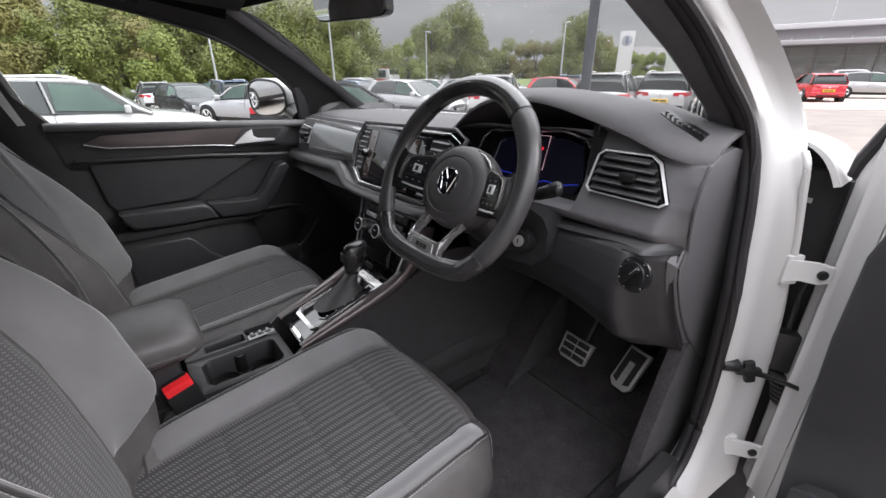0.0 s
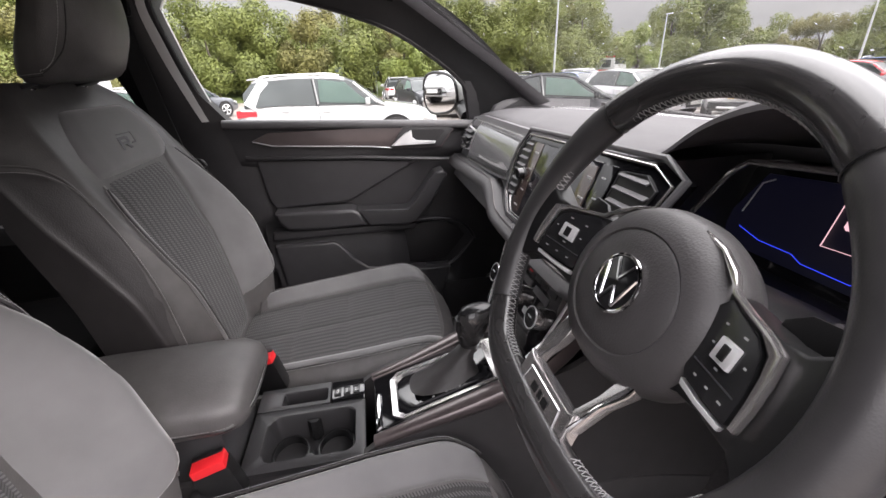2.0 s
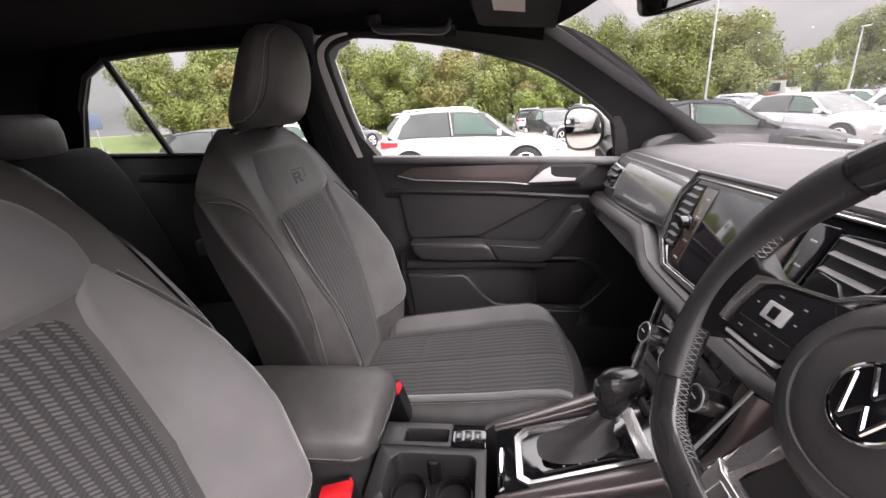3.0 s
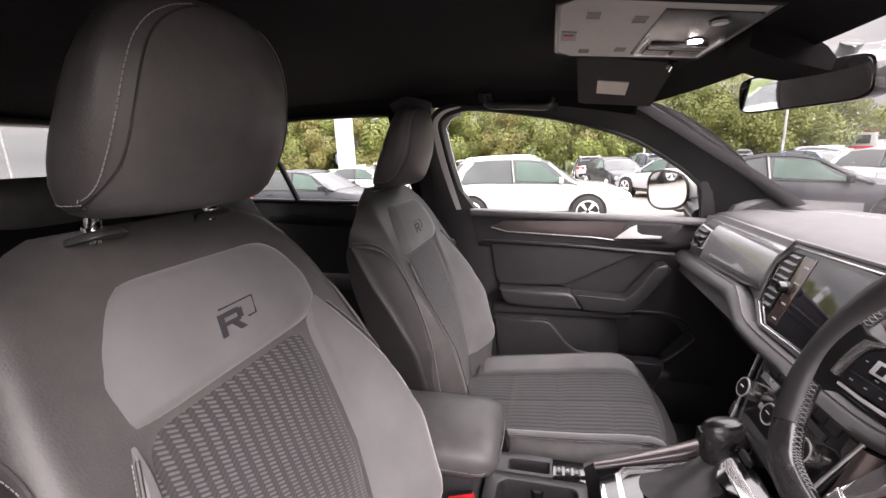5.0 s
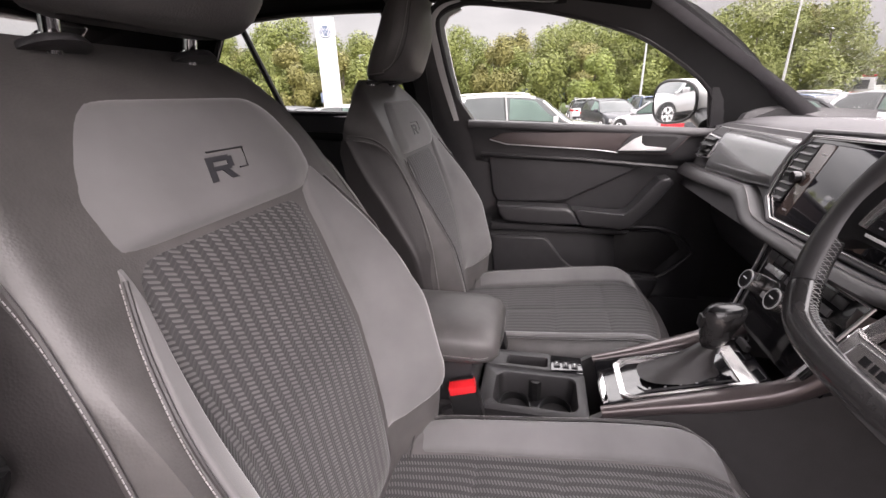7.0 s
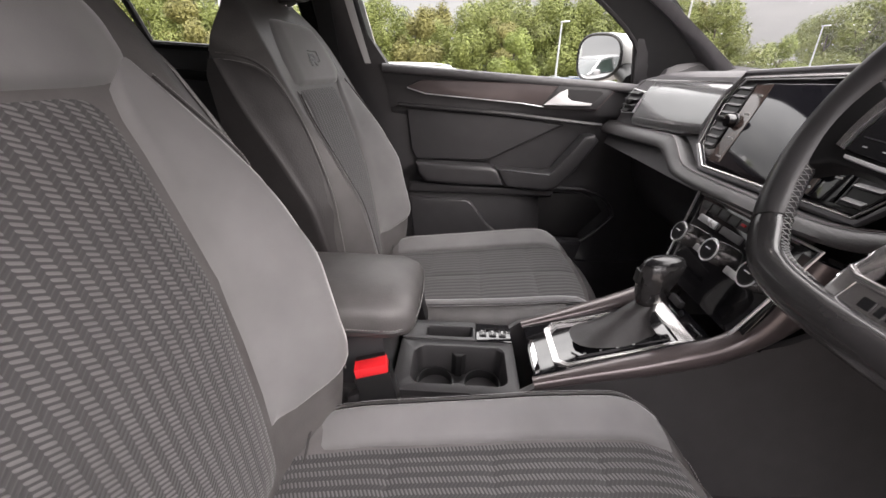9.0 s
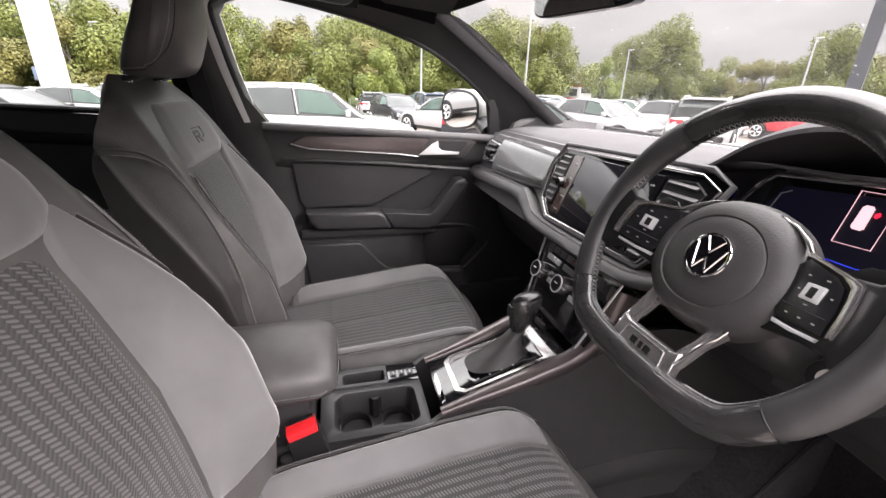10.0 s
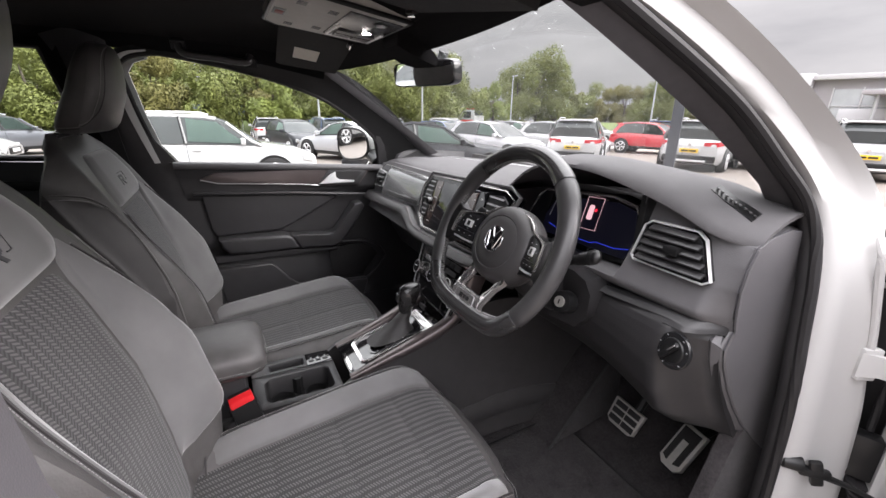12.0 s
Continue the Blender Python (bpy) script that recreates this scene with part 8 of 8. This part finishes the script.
    part("grille", box((W * 1.0, 0.08, 0.22), pose(0, Y(1.0) - 0.015, 0.44), 0.03), M_DARK, car)
    zt = 0.66 if kind == "suv" else 0.60
    if plate:
        pl_ = part("rear_plate", box((0.52, 0.02, 0.115), pose(0, Y(0.0) - 0.045, zt), 0.004), M_PLATE, car, "yellow rear plate")
        for j in range(2):
            part("bar", box((0.19, 0.006, 0.05), pose(-0.11 + 0.22 * j, Y(0.0) - 0.056, zt)), M_DARK, pl_)
        part("plate_carrier", box((0.60, 0.05, 0.17), pose(0, Y(0.0) - 0.015, zt), 0.02), P, car)
        part("front_plate", box((0.52, 0.02, 0.11), pose(0, Y(1.0) + 0.035, 0.46), 0.004), M_PLATEW, car)
    part("tail_badge", disc(0.045, 0.045, 0.03, pose(0, Y(0.0) - 0.01, table(k["belt"], 0.01) - 0.07, 90), 20), M_CHROME, car)
    part("wiper", tube([V(0.05, Y(rf[0][0]) - 0.03, table(k["belt"], 0.04) + 0.03), V(0.32, Y(rf[0][0]) - 0.01, table(k["belt"], 0.04) + 0.10)], 0.008, 5), M_DARK, car)
    part("spoiler", box((W * 1.28, 0.16, 0.03), pose(0, Y(rf[1][0]) - 0.05, table(rf, rf[1][0]) + 0.005, 6), 0.012), PAINTS[roof_paint or paint], car)
    if kind == "suv":
        for sg in (-1, 1):
            part("roof_rail", tube(spline([V(sg * W * 0.62, Y(0.13), 1.55), V(sg * W * 0.64, Y(0.17), 1.59), V(sg * W * 0.64, Y(0.42), 1.60), V(sg * W * 0.62, Y(0.50), 1.55)], 5), 0.016, 6), M_SATIN if roof_paint is None else M_GLOSS, car)
    return car


protos = {}


def park(kind, paint, label, x, y, heading, roof_paint=None):
    """Parks a car; heading in degrees: 0 faces +y, 90 faces -x."""
    key = (kind, paint, roof_paint)
    m = pose(x, y, lie(x, y), 0, 0, heading)
    if key in protos:
        c = copy_thing(protos[key], m)
        tagged(c, label)
    else:
        c = protos[key] = build_car(kind, paint, label, roof_paint)
        c.matrix_world = m
    return c


park("suv", "white", "white compact SUV with silver roof rails in the next bay", -9.75, -0.35, 0)
park("coupe", "pearl", "pale grey liftback parked nose away", -15.3, 4.2, 118)
park("coupe", "dark", "black convertible with its black cloth roof up", -9.3, 4.9, -22, "cloth")
park("hatch", "pearl", "small pale grey hatchback with alloy wheels", -13.2, 9.6, -72)
park("hatch", "silver", "silver hatchback behind the white one", -13.6, 13.5, -60)
park("suv", "white", "white SUV with red tail lamps and roof rails", -11.2, 12.0, 40)
park("hatch", "red", "red hatchback parked across the bays", -12.8, 18.6, -70)
park("suv", "white", "white SUV with a yellow plate beside the dark post", -8.0, 14.6, 22)
park("suv", "white", "white SUV with a yellow plate beside its twin", -7.0, 17.0, 18)
park("suv", "silver", "silver SUV parked beyond the white twins", -4.6, 16.6, 24)
park("hatch", "red", "red hatchback on the buff paving", -5.9, 31.5, 30)
park("hatch", "silver", "silver hatchback outside the showroom", -4.0, 36.0, -80)
park("suv", "white", "white SUV outside the showroom", -5.6, 42.0, -85)
for i, (x, y, kind, paint, hd) in enumerate([
    (-20.5, 3.0, "hatch", "dark", -75), (-25, 5.2, "suv", "blue", 100), (-24.5, 8.6, "hatch", "grey", 95), (-30, 2.5, "suv", "white", 90), (-28, -1.0, "hatch", "silver", 92),
    (-22, 12.0, "hatch", "blue", -70), (-27, 15.0, "suv", "silver", -65), (-24, 19.0, "hatch", "white", -60), (-20, 21.5, "suv", "white", -60), (-30, 22, "hatch", "dark", -60),
    (-17, 25.0, "suv", "blue", 25), (-13.5, 27.5, "hatch", "silver", 25), (-22, 28, "hatch", "grey", 30), (-10, 24.5, "hatch", "blue", 20), (-33, 12, "suv", "grey", 95), (-35, 18, "hatch", "white", 95),
    (-4.5, -15.0, "hatch", "grey", 8), (-1.6, -15.4, "suv", "white", 5), (1.4, -16, "hatch", "dark", 0), (4.4, -16, "suv", "silver", 0), (-7.6, -21, "suv", "blue", 5), (-26.5, -13.2, "suv", "white", -62), (-22.0, -8.0, "suv", "grey", 55), (-10.0, -6.4, "hatch", "dark", 0), (-17.5, -8.2, "hatch", "white", 0), (-22, -9.4, "suv", "dark", -90), (-7.5, -12.5, "hatch", "silver", 15), (-13, -16, "suv", "white", 10)]):
    park(kind, paint, f"{'compact SUV' if kind == 'suv' else 'hatchback'} in {'pale ' if paint in ('silver', 'white') else ''}{paint} among the parked cars", x, y, hd)

# recovery truck behind the hedge of cars
trk = thing("flatbed_truck", "white flatbed truck with a red-striped cab", "truck")
TM = pose(-41.0, 23.0, lie(-41.0, 23.0), 0, 0, -60)
tp = lambda nm, bm, m_, par, lb="": part(nm, bm, m_, par, lb)
cabp = tp("cab", prism([(-1.0, 0.6), (1.0, 0.6), (1.0, 1.7), (0.75, 2.55), (-0.9, 2.6), (-1.0, 2.5)], lambda a, b, d: TM @ V(d, a + 1.8, b), -1.05, 1.05, 0.08), PAINTS["white"], trk)
tp("windscreen", box((1.8, 0.06, 0.75), TM @ pose(0, 2.70, 2.10, -16), 0.02), M_AUTO, cabp)
for sg in (-1, 1):
    tp("side_window", box((0.05, 0.9, 0.65), TM @ pose(sg * 1.05, 1.9, 2.08), 0.02), M_AUTO, cabp)
    tp("red_stripe", box((0.04, 1.6, 0.25), TM @ pose(sg * 1.06, 1.8, 1.45)), M_RED, cabp)
tp("bed", box((2.2, 4.6, 0.25), TM @ pose(0, -1.6, 1.1), 0.03), PAINTS["silver"], trk)
tp("light_bar", box((1.5, 0.25, 0.16), TM @ pose(0, 1.7, 2.68), 0.04), M_TAIL, trk)
for y in (1.9, -2.2):
    for sg in (-1, 1):
        tp("wheel", disc(0.45, 0.45, 0.3, TM @ pose(sg * 0.9, y, 0.45, 0, 90), 20), M_RUBBER, trk)


# ---- lamp posts, the dark post, signs ----
def lamp_post(x, y, h, twin=False):
    lp = thing("lamp_post", "tall galvanised lamp post with a flat head", "lamp post", "lamp posts", at=pose(x, y, lie(x, y) - 0.02))
    part("pole", disc(0.09, 0.05, h, pose(0, 0, h / 2), 12), M_POLE, lp)
    part("head", box((0.30, 0.62, 0.09), pose(0.0, 0.22, h + 0.02, 6), 0.02), M_POLE, lp)
    part("base", disc(0.14, 0.12, 0.3, pose(0, 0, 0.15), 12), M_POLE, lp)


for az, dist_, h in ((-100.4, 52, 7.2), (-79.0, 34, 5.2), (-65.8, 38, 8.4), (-54.2, 52, 6.4), (-40.2, 70, 6.4), (-37.4, 46, 6.3), (-113.2, 46, 6.2), (-72.0, 60, 7.5), (-140, 40, 7), (-150, 45, 7)):
    lamp_post(0.85 + dist_ * math.sin(radians(az)), dist_ * math.cos(radians(az)), h)
post = thing("dark_post", "dark grey square steel column of a canopy", "post", at=pose(0.9 + 9.6 * math.sin(radians(-34.3)), 9.6 * math.cos(radians(-34.3)), lie(-4.5, 7.9)))
part("column", box((0.19, 0.19, 6.5), pose(0, 0, 3.25, 0, 0, 30), 0.01), M_POST, post)
part("foot_plate", box((0.36, 0.36, 0.03), pose(0, 0, 0.015, 0, 0, 30), 0.005), M_POST, post)


def pylon(x, y, w, h, turn, badge_r):
    py = thing("sign_pylon", "tall white dealer sign pylon with a round dark badge", "sign", "sign pylons", at=pose(x, y, lie(x, y), 0, 0, turn))
    part("panel", box((w, 0.28, h), pose(0, 0, h / 2), 0.02), M_SIGN, py)
    b = part("badge", disc(badge_r, badge_r, 0.04, pose(0, -0.15, h - badge_r * 1.9, 90), 32), M_BLUESIGN, py, "round dark blue badge")
    ring = tube([V(badge_r * 0.82 * math.cos(q), -0.175, h - badge_r * 1.9 + badge_r * 0.82 * math.sin(q)) for q in (2 * math.pi * i / 28 for i in range(28))], badge_r * 0.07, 6, closed=True)
    for pts in (((-0.5, 0.55), (-0.18, 0.05), (0, 0.38), (0.18, 0.05), (0.5, 0.55)), ((-0.66, 0.3), (-0.3, -0.6), (0, -0.1), (0.3, -0.6), (0.66, 0.3))):
        tube([V(a * badge_r, -0.175, h - badge_r * 1.9 + b_ * badge_r) for a, b_ in pts], badge_r * 0.08, 5, bm=ring)
    part("badge_ring", ring, M_SIGN, b)


pylon(0.9 + 45 * math.sin(radians(-30.4)), 45 * math.cos(radians(-30.4)), 1.25, 5.2, 30, 0.42)
pylon(0.8 + 24 * math.sin(radians(-117)), 24 * math.cos(radians(-117)), 0.95, 5.6, 117, 0.32)
for az, dist_ in ((-92.5, 42), (-88.0, 43), (-118, 40), (-135, 30)):
    sg_ = thing("small_sign", "small blue parking sign on a post", "sign", "parking signs", at=pose(0.8 + dist_ * math.sin(radians(az)), dist_ * math.cos(radians(az)), lie(0.8 + dist_ * math.sin(radians(az)), dist_ * math.cos(radians(az))), 0, 0, -az))
    part("post", disc(0.03, 0.03, 2.4, pose(0, 0, 1.2), 8), M_POLE, sg_)
    part("plate", box((0.6, 0.04, 0.8), pose(0, -0.04, 2.2), 0.01), M_BLUESIGN, sg_)

# ---- showroom and far sheds ----
show = thing("showroom", "grey-clad glass-fronted car showroom with a flat roof", "building")
SM = pose(-20.4, 52.2, lie(-12, 52), 0, 0, 9)
part("wall", box((44, 16, 5.4), SM @ pose(20, 8.2, 2.7)), M_GREY, show)
part("roof_edge", box((45, 17, 0.45), SM @ pose(20, 8.0, 5.5), 0.05), M_CLAD, show)
part("entrance_slab", box((2.6, 1.2, 5.9), SM @ pose(-2.4, -0.2, 2.95), 0.03), M_SIGN, show, "tall white entrance slab")
for i in range(9):
    x = 1.6 + 2.15 * i
    w = part("window", box((2.0, 0.08, 4.1), SM @ pose(x, 0.12, 2.35), 0.02), M_SHOP, show)
    part("mullion", box((0.10, 0.14, 4.3), SM @ pose(x - 1.07, 0.06, 2.4), 0.01), M_CLAD, w)
    part("transom", box((2.0, 0.12, 0.08), SM @ pose(x, 0.07, 2.9), 0.01), M_CLAD, w)
part("fascia", box((26, 0.3, 0.7), SM @ pose(30, -0.2, 3.2), 0.03), M_CLAD, show)
part("canopy", box((12, 5, 0.35), SM @ pose(9.5, -2.4, 3.9), 0.05), M_GREY, show)
part("wall_panel", box((4.0, 0.3, 2.3), SM @ pose(3.4, -0.3, 1.5), 0.03), M_SIGN, show, "plain white wall panel beside the entrance")
for x in (4.5, 14.5):
    part("canopy_post", disc(0.12, 0.12, 3.8, SM @ pose(x, -4.4, 1.9), 12), M_POLE, show)
mast = thing("roof_mast", "thin antenna mast above the roofline", "mast", at=pose(-12.0, 58.0, lie(-12, 58)))
part("rod", disc(0.05, 0.03, 8.6, pose(0, 0, 4.3), 8), M_POLE, mast)
part("crossbar", box((1.2, 0.05, 0.05), pose(0, 0, 8.2)), M_POLE, mast)
shed = thing("warehouse", "pale grey warehouse with a low pitched roof far off", "building")
part("wall", prism([(-20, 0), (20, 0), (20, 6.5), (0, 8.2), (-20, 6.5)], lambda a, b, d: pose(-58, 108, lie(-58, 108), 0, 0, 28) @ V(a, d, b), 0, 22), M_CLAD, shed)
for i in range(9):
    part("window", box((2.6, 0.2, 1.4), pose(-58, 108, lie(-58, 108), 0, 0, 28) @ pose(-16 + 4 * i, -0.06, 3.4)), M_SHOP, shed)


# ---- trees ----
def build_tree(seed, h, spread, leaf, label, count=18000, clump=0.128, base=0.22):
    r = random.Random(seed)
    tr = thing("tree", label, "tree", "trees round the car park")
    bm = bmesh.new()
    tube(spline([V(0, 0, 0), V(r.uniform(-0.1, 0.1), r.uniform(-0.1, 0.1), h * 0.3), V(r.uniform(-0.25, 0.25), r.uniform(-0.2, 0.2), h * 0.72)], 4), [0.20, 0.19, 0.17, 0.16, 0.15, 0.13, 0.11, 0.08, 0.05], 8, bm=bm)
    blobs = []
    for i in range(13):
        a, zz = r.uniform(0, 6.28), r.uniform(base, 0.92)
        rad = spread * (1 - 0.75 * abs(zz - 0.5) ** 1.3) * r.uniform(0.30, 0.95)
        c = V(rad * math.cos(a), rad * math.sin(a), zz * h)
        blobs.append((c, r.uniform(0.20, 0.34) * spread, r.uniform(0.10, 0.17) * h))
        s0 = V(0, 0, h * zz * 0.62)
        tube([s0, s0.lerp(c, 0.5) + V(0, 0, 0.2), c], [0.07, 0.045, 0.02], 5, bm=bm)
    blobs.append((V(0, 0, h * 0.86), spread * 0.32, h * 0.14))
    part("trunk", bm, M_BARK, tr)
    vs, fs = [], []
    for i in range(count):
        c, rx, rz = blobs[i % len(blobs)]
        d = V(r.gauss(0, 1), r.gauss(0, 1), r.gauss(0, 1)).normalized() * (r.uniform(0.35, 1.0) ** 0.5) * r.uniform(0.8, 1.12)
        p = c + V(d.x * rx * 1.25, d.y * rx * 1.25, d.z * rz * 1.25)
        n = (d + V(r.gauss(0, 0.36), r.gauss(0, 0.36), r.gauss(0, 0.36) + 0.3)).normalized()
        u = n.orthogonal().normalized()
        u = Matrix.Rotation(r.uniform(0, 6.28), 3, n) @ u
        w = n.cross(u)
        s = clump * r.uniform(0.55, 1.25)
        b = len(vs)
        vs += [p - u * s, p - w * s * 0.5 + n * s * 0.12, p + u * s, p + w * s * 0.5 + n * s * 0.12]
        fs.append((b, b + 1, b + 2, b + 3))
    me = bpy.data.meshes.new("crown")
    me.from_pydata(vs, [], fs)
    me.materials.append(leaf)
    cr = new("crown", me)
    cr.parent = tr
    return tr


TREES = [build_tree(11, 8.0, 3.6, M_LEAF, "broad green tree at the edge of the car park"),
         build_tree(12, 7.2, 3.2, M_LEAF2, "tree with yellowing autumn leaves"),
         build_tree(13, 9.0, 4.0, M_LEAF, "tall broad green tree"),
         build_tree(14, 6.0, 2.6, M_LEAF3, "young bright green tree")]
r = random.Random(21)
row = []
for az in np.arange(-128, -60, 3.1):
    row.append((az + r.uniform(-0.8, 0.8), r.uniform(43, 50), r.choice((0, 0, 2, 1, 0)), r.uniform(0.86, 1.06)))
    row.append((az + 1.5 + r.uniform(-0.8, 0.8), r.uniform(54, 60), r.choice((0, 2, 1)), r.uniform(1.08, 1.30)))
for az, d, k, s in ((-59, 62, 1, 0.72), (-56.5, 58, 3, 0.95), (-53.5, 66, 2, 1.05), (-51, 64, 2, 1.18), (-48.6, 64, 0, 1.15), (-46.5, 70, 1, 0.75), (-44, 68, 0, 0.85), (-42.5, 66, 1, 0.82), (-40.5, 66, 1, 0.85), (-38.6, 66, 1, 0.80),
                     (-36.6, 62, 2, 0.95), (-35, 62, 0, 1.05), (-33, 64, 1, 0.85), (-31.8, 70, 1, 0.75), (-29.3, 60, 3, 0.66), (-27.8, 60, 3, 0.62), (-26.4, 62, 3, 0.62), (-84.5, 38, 3, 0.80), (-61, 70, 0, 0.8), (-63.5, 64, 1, 0.8)):
    row.append((az, d, k, s))
for az in (-168, -172, -176, -180, -184, -189, -194, -158, -163):
    row.append((az + r.uniform(-1, 1), r.uniform(48, 60), r.choice((0, 1, 2)), r.uniform(0.8, 1.1)))
used = set()
for az, d, k, s in row:
    m = pose(0.85 + d * math.sin(radians(az)), d * math.cos(radians(az)), lie(0.85 + d * math.sin(radians(az)), d * math.cos(radians(az))), 0, 0, r.uniform(0, 360)) @ Matrix.Diagonal((s, s, s, 1))
    if k not in used:
        used.add(k)
        TREES[k].matrix_world = m
    else:
        t_ = copy_thing(TREES[k], m)
        t_.matrix_world = m
verge = part("hedge_bank", sheet(lambda s, t: V(0.85 + lerp(41, 70, t) * math.sin(radians(lerp(-205, -24, s))), lerp(41, 70, t) * math.cos(radians(lerp(-205, -24, s))), lie(0.85 + lerp(41, 70, t) * math.sin(radians(lerp(-205, -24, s))), lerp(41, 70, t) * math.cos(radians(lerp(-205, -24, s)))) - 0.1 + 1.4 * step(0.0, 0.4, t)), 60, 6), M_GRASS, None)
tagged(verge, "rough grass bank under the trees", "grass", kind="stuff")
